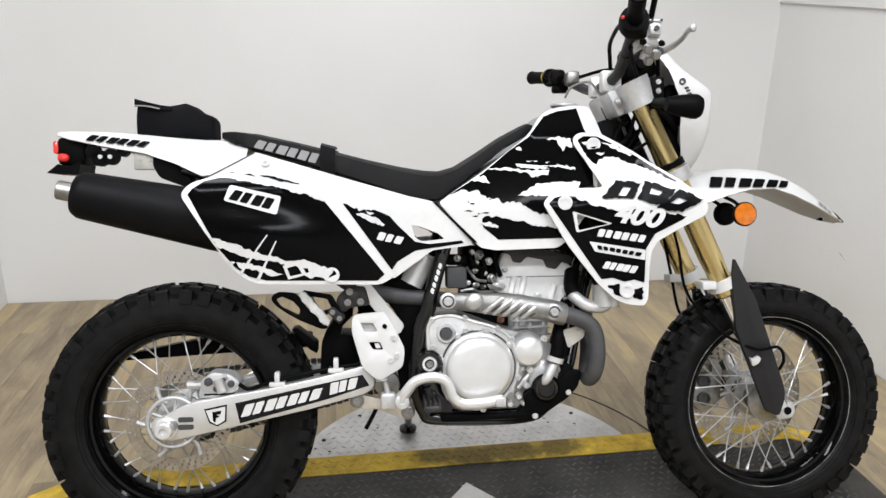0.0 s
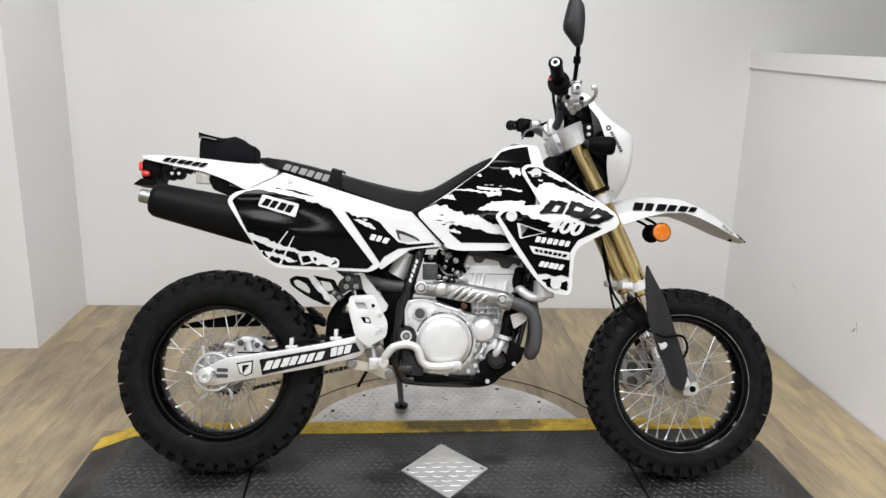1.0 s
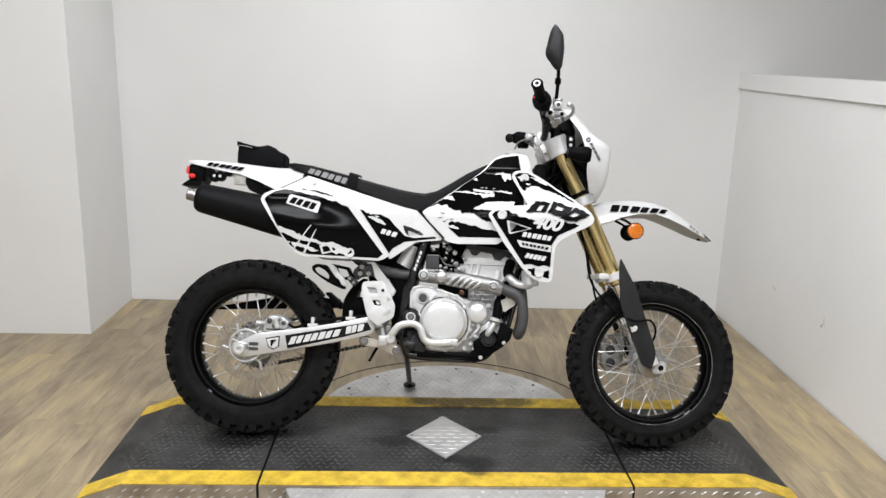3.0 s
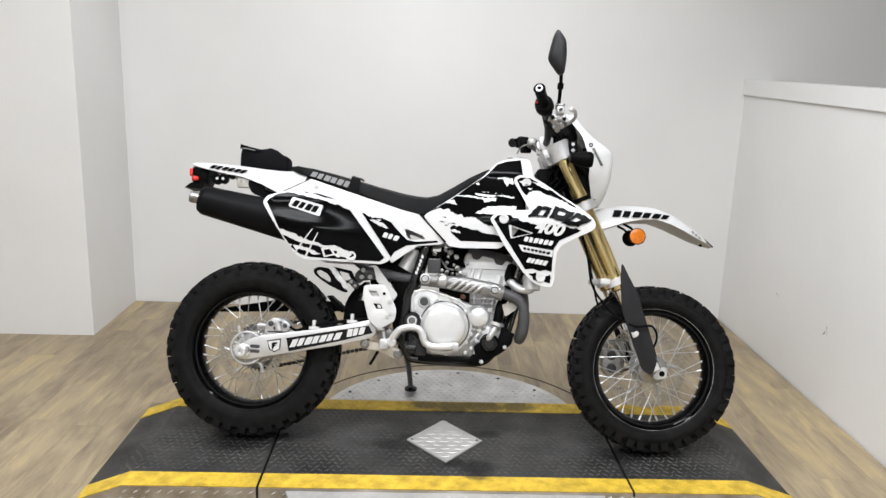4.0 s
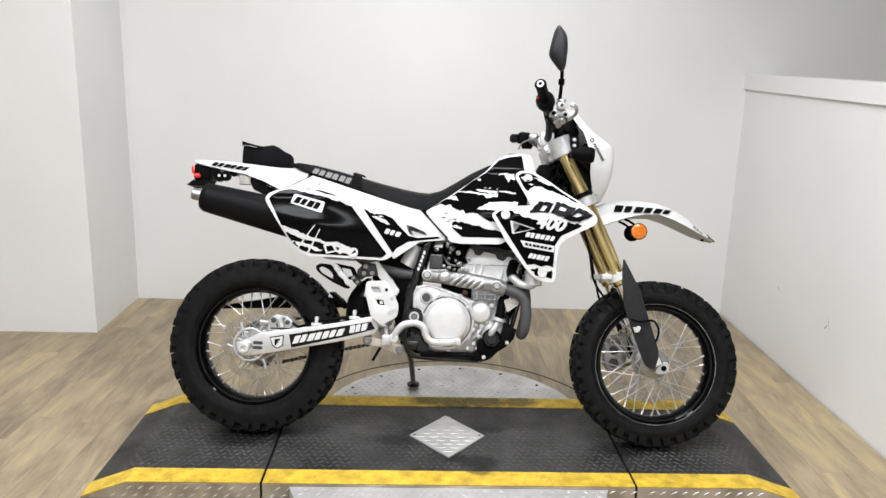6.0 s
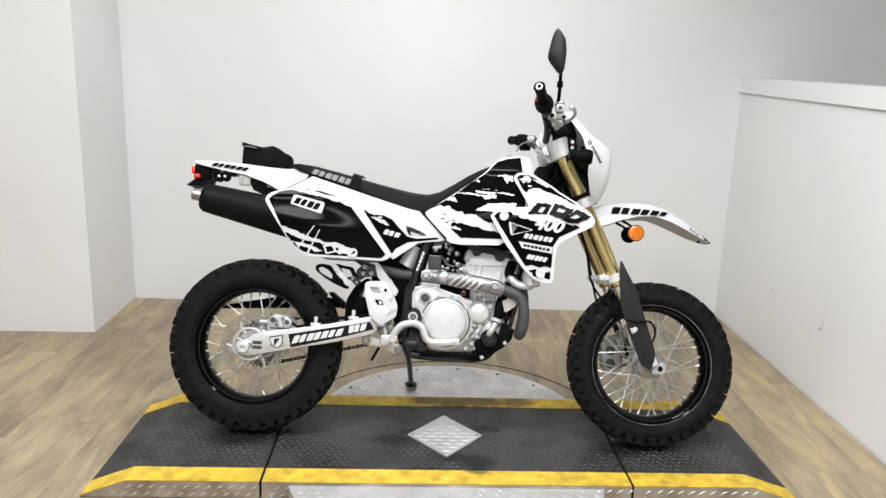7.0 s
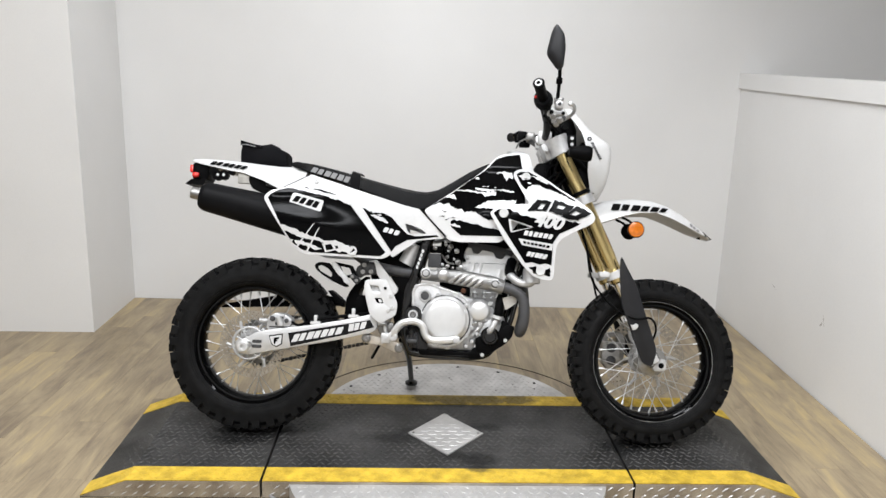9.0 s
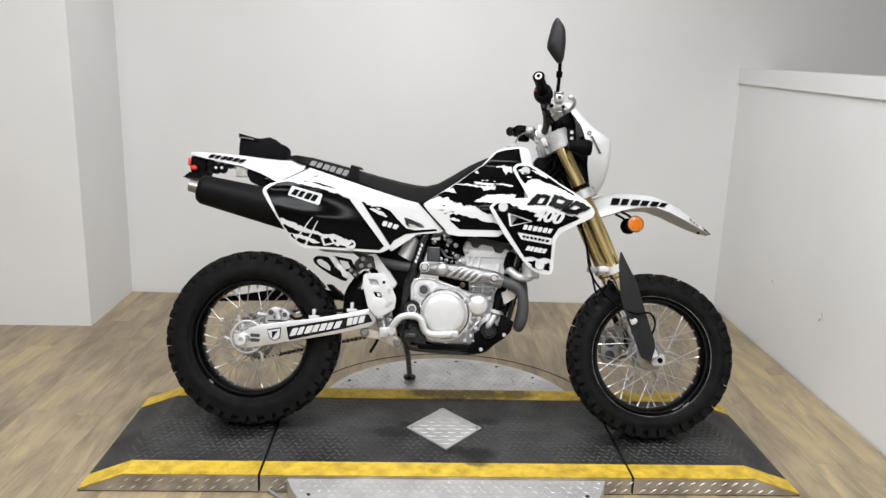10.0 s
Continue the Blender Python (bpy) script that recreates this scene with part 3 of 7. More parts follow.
def brake_disc(c, y, r0, r1, parent, carrier):
    """A drilled disc: a turned plate with staggered holes right through."""
    bm = bmesh.new()
    n, m = 126, 7
    rs = [r0 + (r1 - r0) * k / 10 for k in (0, 1, 3.2, 3.9, 6.1, 6.8, 9, 10)]
    front = [[bm.verts.new((c[0] + r * math.cos(2 * math.pi * k / n), y - 0.002, c[2] + r * math.sin(2 * math.pi * k / n))) for k in range(n)] for r in rs]
    fs = []
    for j in range(m):
        for k in range(n):
            if j in (1, 3, 5) and (k + j // 2) % 3 == 0:
                continue
            fs.append(bm.faces.new((front[j][k], front[j][(k + 1) % n], front[j + 1][(k + 1) % n], front[j + 1][k])))
    r = bmesh.ops.extrude_face_region(bm, geom=fs)
    for v in r["geom"]:
        if isinstance(v, bmesh.types.BMVert):
            v.co.y += 0.004
    part("brake_disc", bm, DISC, parent, "drilled steel brake disc")
    bm = bmesh.new()
    for k in range(6):
        a = 2 * math.pi * k / 6
        u, t = Vector((math.cos(a), 0, math.sin(a))), Vector((-math.sin(a), 0, math.cos(a)))
        cc = Vector((c[0], y, c[2]))
        tube(bm, [cc + u * carrier, cc + u * (r0 + carrier) / 2 + t * 0.008, cc + u * (r0 + 0.005)], 0.006, 8, 3)
    lathe(bm, [(-0.004, carrier - 0.01), (-0.004, carrier + 0.004), (0.004, carrier + 0.004), (0.004, carrier - 0.01)], (c[0], y, c[2]), close=True)
    tagged(part("disc_carrier", bm, ALU, parent, "alloy disc carrier"), kind="stuff")


wheel_spokes = {}
rear_wheel = wheel("rear_wheel", REAR, 0.313, 0.069, 0.054, 38, "black spoked rear wheel with knobbly tyre", ALU)
brake_disc(REAR, -0.066, 0.088, 0.118, rear_wheel, 0.048)
bm = lathe(bmesh.new(), [(0.0, 0.06), (0.0, 0.082), (0.003, 0.085), (0.006, 0.082), (0.006, 0.06)], (REAR[0], 0.062, REAR[2]), close=True)
for k in range(40):
    a = 2 * math.pi * k / 40
    lathe(bm, [(0.0, 0.004), (0.006, 0.004), (0.006, 0)], (REAR[0] + 0.088 * math.cos(a), 0.062, REAR[2] + 0.088 * math.sin(a)), seg=6)
part("sprocket", bm, STEEL, rear_wheel, "steel rear sprocket")
wheel_spokes = {}
front_wheel = wheel("front_wheel", FRONT, 0.297, 0.06, 0.045, 40, "black spoked front wheel with knobbly tyre", STEEL)
brake_disc(FRONT, 0.07, 0.112, 0.15, front_wheel, 0.055)
# thin ring added to carry the painted glints along the rim's edge
bm = lathe(bmesh.new(), [(-0.0475, 0.2147), (-0.0486, 0.2152), (-0.0486, 0.2135), (-0.0475, 0.213)], FRONT, seg=96, close=True)
part("rim_glint_ring", bm, RIM_GLINT, front_wheel, "thin ring with the glints of the rim's edge put into its colour")

# --- fork, triple clamps ---
TOP, BOT = Vector((1.072, 0, 1.062)), Vector((1.432, 0, 0.292))
AX = (BOT - TOP).normalized()


def on_fork(z, y=0.0, fwd=0.0):
    """A point on the fork's line at height z, moved forward across it."""
    t = (z - TOP.z) / AX.z
    return TOP + AX * t + Vector((-AX.z, 0, AX.x)) * fwd + Vector((0, y, 0))


for sg in (-1, 1):
    leg = part("fork_tube", lathe(bmesh.new(), [(0, 0), (0, 0.022), (0.004, 0.026), (0.16, 0.026), (0.20, 0.0275), (0.44, 0.0275), (0.47, 0.0255), (0.505, 0.0255), (0.512, 0.029), (0.538, 0.029), (0.543, 0.024), (0.543, 0)], on_fork(1.068, sg * 0.1), AX, 28), GOLD, bike, "gold anodised fork tube")
    part("fork_slider", tube(bmesh.new(), [on_fork(0.60, sg * 0.1), on_fork(0.30, sg * 0.1)], 0.0235, 20, smooth=False), CHROME, bike, "chromed fork slider")
    bm = tube(bmesh.new(), [on_fork(0.36, sg * 0.1), on_fork(0.30, sg * 0.1)], (0.0255, 0.022), 16, smooth=False)
    plate(bm, rounded([(1.422, 0.278), (1.444, 0.310), (1.469, 0.311), (1.473, 0.284), (1.463, 0.271), (1.430, 0.267)], 0.007), sg * 0.090 - 0.012, sg * 0.090 + 0.012, bevel=0.002)
    lug = part("axle_lug", bm, ALU, bike, "bright alloy axle lug")
    part("axle_hole", lathe(bmesh.new(), [(0, 0.0), (0, 0.0098), (0.004, 0.0098)], (1.453, sg * 0.103, 0.289), (0, -sg, 0), 16), BLACK, lug)
    f = lambda x, z: sg * 0.132
    bm = plate(bmesh.new(), rounded([(1.297, 0.67), (1.318, 0.63), (1.352, 0.568), (1.424, 0.355), (1.425, 0.33), (1.411, 0.286), (1.378, 0.30), (1.345, 0.385), (1.302, 0.50), (1.293, 0.62)], 0.012), min(sg * 0.128, sg * 0.140), max(sg * 0.128, sg * 0.140), bevel=0.003)
    part("fork_guard", bm, GUARD, bike, "black plastic fork guard")
    bm = lathe(bmesh.new(), [(-0.013, 0.0285), (-0.013, 0.035), (0.013, 0.035), (0.013, 0.0285)], on_fork(0.605, sg * 0.1), AX, 24, True)
    box(bm, 1.225, 1.26, sg * 0.1 - 0.03, sg * 0.1 + 0.012, 0.592, 0.612, 0.004)
    part("guide_clamp", bm, WHITE, bike, "white plastic cable guide clamp")
bm = bmesh.new()
for z, h in ((1.055, 0.032), (0.862, 0.016)):
    for sg in (-1, 1):
        lathe(bm, [(-h, 0.0265), (-h, 0.04), (h, 0.04), (h, 0.0265)], on_fork(z, sg * 0.1), AX, 28, True)
        bolt(bm, *on_fork(z, sg * 0.1, -0.045), 0.007, 0.01, (-1, 0, -0.3))
    c = on_fork(z, 0, -0.022)
    tmp = bmesh.new()
    box(tmp, -0.035, 0.035, -0.085, 0.085, -h, h, 0.008)
    bmesh.ops.rotate(tmp, cent=(0, 0, 0), matrix=Matrix.Rotation(math.atan2(AX.x, AX.z) + math.pi, 3, "Y"), verts=tmp.verts[:])
    bmesh.ops.translate(tmp, vec=c, verts=tmp.verts[:])
    me = bpy.data.meshes.new("tmp")
    tmp.to_mesh(me)
    bm.from_mesh(me)
    tmp.free()
part("triple_clamp", bm, ALU, bike, "bright alloy fork clamps")
for sg in (-1, 1):
    part("clamp_bracket", lathe(bmesh.new(), [(-0.007, 0.0285), (-0.007, 0.037), (0.007, 0.037), (0.007, 0.0285)], on_fork(0.887, sg * 0.1), AX, 24, True), BLACK, bike, "black band above the lower fork clamp")
bm = tube(bmesh.new(), [on_fork(1.06, 0, -0.03), on_fork(0.85, 0, -0.03)], 0.028, 18, smooth=False)
part("head_tube", bm, FRAME, bike, "black steering head")
part("front_axle", tube(bmesh.new(), [(FRONT[0], -0.098, 0.294), (FRONT[0], 0.098, 0.294)], 0.011, 14, smooth=False), STEEL, bike)
bm = plate(bmesh.new(), rounded([(1.272, 0.36), (1.292, 0.388), (1.345, 0.395), (1.362, 0.36), (1.352, 0.265), (1.30, 0.252), (1.275, 0.275)], 0.012), 0.05, 0.105, (rounded([(1.296, 0.372), (1.33, 0.376), (1.332, 0.356), (1.296, 0.352)], 0.005),), bevel=0.006)
tube(bm, [(1.35, 0.085, 0.37), (1.375, 0.095, 0.405), (1.40, 0.1, 0.37)], 0.009, 10)
tube(bm, [(1.345, 0.085, 0.275), (1.39, 0.095, 0.29)], 0.009, 10, smooth=False)
caliper = part("front_caliper", bm, STEEL, bike, "grey front brake caliper")
for bz in (0.334, 0.288):
    part("piston", lathe(bmesh.new(), [(0, 0.017), (0.008, 0.017), (0.009, 0.012), (0.004, 0.011), (0.004, 0)], (1.308, 0.05, bz), (0, -1, 0), 18), PIPE, caliper, "dark caliper piston")
bm = tube(bmesh.new(), [(1.10, 0.03, 1.0), (1.19, 0.075, 0.80), (1.235, 0.09, 0.62), (1.27, 0.105, 0.50), (1.34, 0.11, 0.45)], 0.004, 8)
part("front_brake_hose", bm, BLACK, bike, "black brake hose along the fork")
bm = tube(bmesh.new(), [(1.14, -0.06, 0.86), (1.185, -0.075, 0.70), (1.21, -0.075, 0.58), (1.28, -0.105, 0.49), (1.345, -0.148, 0.452), (1.40, -0.15, 0.455), (1.425, -0.13, 0.415), (1.42, -0.07, 0.35), (1.425, -0.05, 0.31)], 0.0038, 8)
part("speed_sensor_cable", bm, BLACK, bike, "thin black cable looping over the fork guard")
bm = plate(bmesh.new(), rounded([(1.332, 0.433), (1.342, 0.429), (1.352, 0.437), (1.360, 0.429), (1.354, 0.417), (1.340, 0.411)], 0.004), -0.149, -0.141, bevel=0.002)
part("cable_clip", bm, BRIGHT, bike, "bright metal cable clip")

# --- handlebar and controls ---
bm = bmesh.new()
tube(bm, [(0.962, -0.43, 1.19), (0.998, -0.30, 1.158), (1.014, -0.22, 1.138), (1.028, -0.11, 1.10), (1.028, 0, 1.09), (1.025, 0.11, 1.095), (1.0, 0.22, 1.135), (0.975, 0.30, 1.16), (0.942, 0.42, 1.182)], 0.0125, 14)
part("handlebar", bm, GUARD, bike, "black tapered handlebar")
for sg in (-1, 1):
    bm = box(bmesh.new(), 1.005, 1.055, sg * 0.045 - 0.016, sg * 0.045 + 0.016, 1.065, 1.118, 0.008)
    part("bar_clamp", bm, BRIGHT, bike, "bright alloy handlebar clamp")
for sg, pts in ((-1, ((0.96, -0.435, 1.191), (0.993, -0.315, 1.161))), (1, ((0.94, 0.425, 1.183), (0.972, 0.31, 1.163)))):
    a, b = Vector(pts[0]), Vector(pts[1])
    d = (b - a).normalized()
    prof = [(0, 0.006), (0, 0.017), (0.004, 0.0195)]
    for k in range(9):
        prof += [(0.008 + k * 0.0105, 0.0175), (0.012 + k * 0.0105, 0.0165)]
    prof += [(0.108, 0.018), (0.112, 0.026), (0.117, 0.026), (0.118, 0.012)]
    grip = part("grip", lathe(bmesh.new(), prof, a, d, 20), BLACK, bike, "black ribbed rubber grip")
    part("bar_end", lathe(bmesh.new(), [(-0.001, 0.0), (-0.001, 0.006), (0.003, 0.006)], a, d, 14), BLACK, grip)
    if sg < 0:
        part("bar_end_ring", lathe(bmesh.new(), [(-0.0015, 0.0065), (-0.0015, 0.011), (0.001, 0.0115)], a, d, 18), BRIGHT, grip, "pale ring at the bar end")
bm = lathe(bmesh.new(), [(0, 0.012), (0, 0.028), (0.012, 0.031), (0.03, 0.031), (0.034, 0.024), (0.055, 0.022), (0.055, 0.012)], (0.984, -0.345, 1.168), Vector((0.26, 0.92, -0.24)), 22)
box(bm, 0.978, 1.016, -0.335, -0.305, 1.132, 1.162, 0.006)
part("throttle_housing", bm, BLACK, bike, "black throttle housing and switch")
bm = box(bmesh.new(), 0.958, 0.966, -0.343, -0.335, 1.166, 1.174, 0.003)
part("kill_switch", bm, RED, bike, "red switch button")
bm = box(bmesh.new(), 1.032, 1.060, -0.302, -0.266, 1.144, 1.172, 0.008)
tube(bm, [(1.012, -0.275, 1.138), (1.06, -0.268, 1.135)], 0.0155, 14, smooth=False)
lathe(bm, [(0, 0.013), (0.012, 0.013), (0.014, 0.009), (0.014, 0)], (1.04, -0.262, 1.115), (-0.2, 0.4, -0.9), 14)
mc = part("brake_master_cylinder", bm, ALU, bike, "bright alloy brake master cylinder")
part("reservoir_lid", box(bmesh.new(), 1.031, 1.061, -0.303, -0.265, 1.172, 1.177, 0.002), WHITE, mc)
part("sight_glass", lathe(bmesh.new(), [(0, 0.006), (0.002, 0.006), (0.002, 0)], (1.046, -0.3025, 1.158), (0, -1, 0), 14), DARKGREY, mc)
for bx in (1.036, 1.056):
    part("lid_screw", lathe(bmesh.new(), [(0, 0.003), (0.001, 0.003), (0.001, 0)], (bx, -0.304, 1.1745), (0, -1, 0), 8), DARKGREY, mc)
for bx, by, bz, r, mt in ((1.028, -0.295, 1.118, 0.008, STEEL), (1.05, -0.285, 1.108, 0.009, STEEL), (1.064, -0.27, 1.118, 0.007, PIPE), (1.04, -0.27, 1.098, 0.008, STEEL), (1.022, -0.285, 1.135, 0.006, BLACK), (1.06, -0.292, 1.13, 0.005, BLACK)):
    part("fitting", lathe(bmesh.new(), [(0, r * 1.3), (0.005, r * 1.3), (0.006, r), (0.016, r * 0.9), (0.017, 0)], (bx, by, bz), (-0.1, -0.9, -0.3), 10), mt, mc)
bm = tube(bmesh.new(), [(1.045, -0.262, 1.108), (1.070, -0.268, 1.117), (1.088, -0.288, 1.126), (1.092, -0.325, 1.133), (1.083, -0.37, 1.136), (1.068, -0.42, 1.129), (1.060, -0.447, 1.124)], (0.0085, 0.0058), 10, squash=0.75)
lathe(bm, [(-0.008, 0), (-0.0055, 0.006), (0, 0.008), (0.0055, 0.006), (0.008, 0)], (1.060, -0.448, 1.124), seg=12)
part("brake_lever", bm, SHIELD, bike, "polished brake lever")
bm = box(bmesh.new(), 0.955, 0.998, 0.24, 0.285, 1.13, 1.176, 0.012)
box(bm, 0.962, 1.006, 0.246, 0.275, 1.112, 1.134, 0.006)
tube(bm, [(0.95, 0.262, 1.16), (0.938, 0.262, 1.164)], 0.007, 10, smooth=False)
tube(bm, [(0.958, 0.25, 1.135), (0.944, 0.25, 1.133)], 0.005, 10, smooth=False)
tube(bm, [(0.972, 0.31, 1.163), (0.992, 0.235, 1.14)], 0.019, 14, smooth=False)
part("switch_cluster", bm, BLACK, bike, "black left switch cluster")
bm = box(bmesh.new(), 0.985, 1.02, 0.18, 0.225, 1.125, 1.16, 0.008)
tube(bm, [(1.01, 0.2, 1.145), (1.04, 0.25, 1.155), (1.03, 0.34, 1.17), (1.01, 0.40, 1.185)], 0.0065, 10, squash=0.7)
part("clutch_lever", bm, STEEL, bike, "dull alloy clutch lever and perch")
bm = bmesh.new()
lathe(bm, [(0, 0.0185), (0.006, 0.021), (0.010, 0.0185)], (0.967, 0.325, 1.167), Vector((-0.25, 0.95, 0.15)), 16)
part("grip_collar", bm, YELLOW, bike, "dull yellow ring beside the grip")
for pts, name in (([(0.992, -0.285, 1.165), (0.990, -0.245, 1.178), (0.999, -0.18, 1.180), (1.015, -0.09, 1.170), (1.028, -0.05, 1.145), (1.04, -0.02, 1.10), (1.05, 0.0, 1.0)], "throttle_cable"), ([(1.06, -0.22, 1.13), (1.11, -0.14, 1.14), (1.14, -0.05, 1.06), (1.12, 0.02, 0.97)], "brake_hose"), ([(1.0, 0.2, 1.14), (1.10, 0.12, 1.15), (1.13, 0.04, 1.06), (1.08, 0.04, 0.93)], "clutch_cable"), ([(1.0, -0.27, 1.125), (1.04, -0.18, 1.11), (1.085, -0.08, 1.09), (1.12, -0.02, 1.0)], "switch_wire")):
    part(name, tube(bmesh.new(), pts, 0.0048, 8), BLACK, bike, "black rubber control cable")

part("cable_bundle", tube(bmesh.new(), [(1.018, -0.20, 1.128), (1.036, -0.12, 1.135), (1.056, -0.06, 1.138), (1.064, 0.0, 1.110), (1.062, 0.0, 1.04)], 0.013, 12), BLACK, bike, "bundle of black control cables")

# mirror
mir = new("mirror")
mir.parent = bike
tagged(mir, "black rear-view mirror on a stem")
bm = tube(bmesh.new(), [(1.04, -0.27, 1.16), (1.042, -0.295, 1.205), (1.04, -0.33, 1.25), (1.037, -0.352, 1.275)], 0.0062, 10)
lathe(bm, [(0, 0.009), (0.02, 0.0095), (0.02, 0.006)], (1.04, -0.27, 1.165), (0.02, -0.4, 0.9), 10)
lathe(bm, [(0, 0.006), (0.002, 0.0105), (0.02, 0.0105), (0.022, 0.006)], (1.041, -0.31, 1.222), (0.0, -0.5, 0.86), 10)
part("stem", bm, BLACK, mir)
head = rounded([(1.022, 1.408), (1.049, 1.372), (1.053, 1.325), (1.047, 1.262), (1.030, 1.256), (0.995, 1.302), (0.993, 1.318), (1.008, 1.385)], 0.012)
bm = bmesh.new()
cx, cz = 1.024, 1.33
loft(bm, [[(cx + (x - cx) * k + dx, -0.355 + dy - 0.03 * (z - 1.33), cz + (z - cz) * k) for x, z in head] for k, dx, dy in ((0.5, 0.004, -0.026), (0.85, 0.002, -0.02), (1.0, 0, -0.008), (1.0, 0, 0.006), (0.93, 0, 0.008))])
part("shell", bm, GUARD, mir)
bm = bmesh.new()
loft(bm, [[(cx + (x - cx) * k, -0.346 + dy - 0.03 * (z - 1.33), cz + (z - cz) * k) for x, z in head] for k, dy in ((0.9, 0.0), (0.9, 0.0015))])
part("mirror_glass", bm, CHROME, mir, "mirror glass")

# --- headlight cowl, instruments, signals ---
cowl_rows = [(0.875, 1.197, 1.212, 0.055), (0.90, 1.193, 1.226, 0.075), (0.93, 1.186, 1.238, 0.09), (0.97, 1.178, 1.247, 0.104), (1.02, 1.180, 1.251, 0.112), (1.045, 1.174, 1.251, 0.113), (1.058, 1.168, 1.248, 0.113), (1.070, 1.164, 1.236, 0.112), (1.09, 1.158, 1.208, 0.109), (1.11, 1.150, 1.183, 0.105), (1.14, 1.130, 1.157, 0.097), (1.170, 1.106, 1.132, 0.088), (1.192, 1.092, 1.116, 0.078)]
bm = bmesh.new()
rings = []
for z, xr, xf, w in cowl_rows:
    half_ring = [(xr, w), (xr + (xf - xr) * 0.5, w * 1.01), (xf - 0.006, w * 0.985), (xf + 0.003, w * 0.93), (xf + 0.010, w * 0.75), (xf + 0.015, w * 0.4), (xf + 0.017, 0)]
    rings.append([(x, -y, z) for x, y in half_ring] + [(x, y, z) for x, y in half_ring[::-1][1:]])
loft(bm, rings, close=False)
bmesh.ops.recalc_face_normals(bm, faces=bm.faces[:])
bmesh.ops.solidify(bm, geom=bm.faces[:], thickness=-0.0035)
cowl = part("headlight_cowl", bm, WHITE, bike, "white plastic headlight cowl", angle=50)
part("logo", logo(bmesh.new(), 9, (1.193, 1.071), (1.226, 1.010), (1.217, 1.005), (1.184, 1.066), lambda x, z: -0.1165, 0.002, 0.25), DARKGREY, cowl, "small grey lettering-sized logo blocks")
part("logo", lathe(bmesh.new(), [(0.0015, 0.004), (0.0018, 0.008), (0, 0.008)], (1.180, -0.1165, 1.081), (0, -1, 0), 14), DARKGREY, cowl)
bm = box(bmesh.new(), 1.16, 1.215, -0.06, 0.06, 0.985, 1.085, 0.015)
part("headlight_body", bm, BLACK, bike, "black headlight body behind the cowl")
bm = plate(bmesh.new(), rounded([(1.066, 1.140), (1.086, 1.152), (1.116, 1.176), (1.128, 1.168), (1.146, 1.112), (1.103, 1.088), (1.068, 1.096)], 0.010), -0.058, 0.058, bevel=0.006)
lathe(bm, [(0, 0.0), (0, 0.012), (0.006, 0.013), (0.018, 0.011), (0.018, 0)], (1.098, -0.056, 1.13), (0, -1, 0), 16)
part("instrument", bm, BLACK, bike, "black instrument housing")
bm = plate(bmesh.new(), rounded([(1.12, 1.02), (1.16, 1.018), (1.188, 0.985), (1.185, 0.945), (1.212, 0.892), (1.165, 0.888), (1.14, 0.96)], 0.006), -0.075, -0.06)
tube(bm, [(1.12, -0.09, 1.02), (1.15, -0.09, 1.0), (1.18, -0.08, 0.97)], 0.007, 8)
part("cowl_bracket", bm, BLACK, bike, "black headlight stay behind the cowl")
bm = box(bmesh.new(), 1.100, 1.131, -0.135, -0.09, 1.022, 1.09, 0.006)
part("signal_mount", bm, BLACK, bike, "black mount block of the turn signal")
for bz in (1.056, 1.077):
    part("mount_bolt", bolt(bmesh.new(), 1.115, -0.135, bz, 0.0045, 0.005), ALU, bike)
for sg in (-1, 1):
    bm = lathe(bmesh.new(), [(0, 0), (0, 0.015), (0.012, 0.019), (0.035, 0.024), (0.058, 0.027), (0.068, 0.0265), (0.076, 0.022), (0.078, 0)], (1.090, sg * 0.245, 1.010), (1, 0, -0.08), 24)
    tube(bm, [(1.112, sg * 0.1, 1.034), (1.108, sg * 0.17, 1.024), (1.106, sg * 0.24, 1.012)], 0.012, 12)
    part("front_signal", bm, BLACK, bike, "black rubber front turn signal body")
for sg in (-1, 1):
    r = 0.0285
    bm = lathe(bmesh.new(), [(-0.016, 0), (-0.016, r * 0.7), (-0.008, r * 1.04), (0.0, r * 1.06), (0.002, r)], (1.366, sg * 0.055, 0.769), (0, sg, 0), 28)
    rf = part("reflector_housing", bm, BLACK, bike, "round black reflector housing")
    bm = lathe(bmesh.new(), [(0.001, r * 0.97), (0.004, r * 0.93), (0.006, r * 0.6), (0.007, 0)], (1.366, sg * 0.055, 0.769), (0, sg, 0), 28)
    part("reflector", bm, AMBER, rf, "round amber side reflector")
    bm = tube(bmesh.new(), [(1.36, sg * 0.048, 0.785), (1.34, sg * 0.05, 0.80), (1.315, sg * 0.05, 0.812)], 0.0045, 8)
    part("reflector_stalk", bm, BLACK, rf)

# --- front fender ---
fx = [(1.19, 0.845, 0.05, 0.0, 0.775), (1.25, 0.868, 0.062, 0.0, 0.79), (1.31, 0.878, 0.07, 0.0, 0.812), (1.37, 0.879, 0.073, 0.0, 0.826), (1.43, 0.874, 0.075, 0.0, 0.828), (1.48, 0.858, 0.074, 0.0, 0.812), (1.53, 0.832, 0.070, 0.0, 0.79), (1.58, 0.797, 0.060, 0.0, 0.766), (1.625, 0.760, 0.042, 0.0, 0.748), (1.645, 0.744, 0.02, 0.0, 0.742)]
bm = bmesh.new()
loft(bm, [[(x, w * s, zt - (zt - zs) * abs(s) ** 3) for s in (k / 8 for k in range(-8, 9))] for x, zt, w, _, zs in fx], close=False)
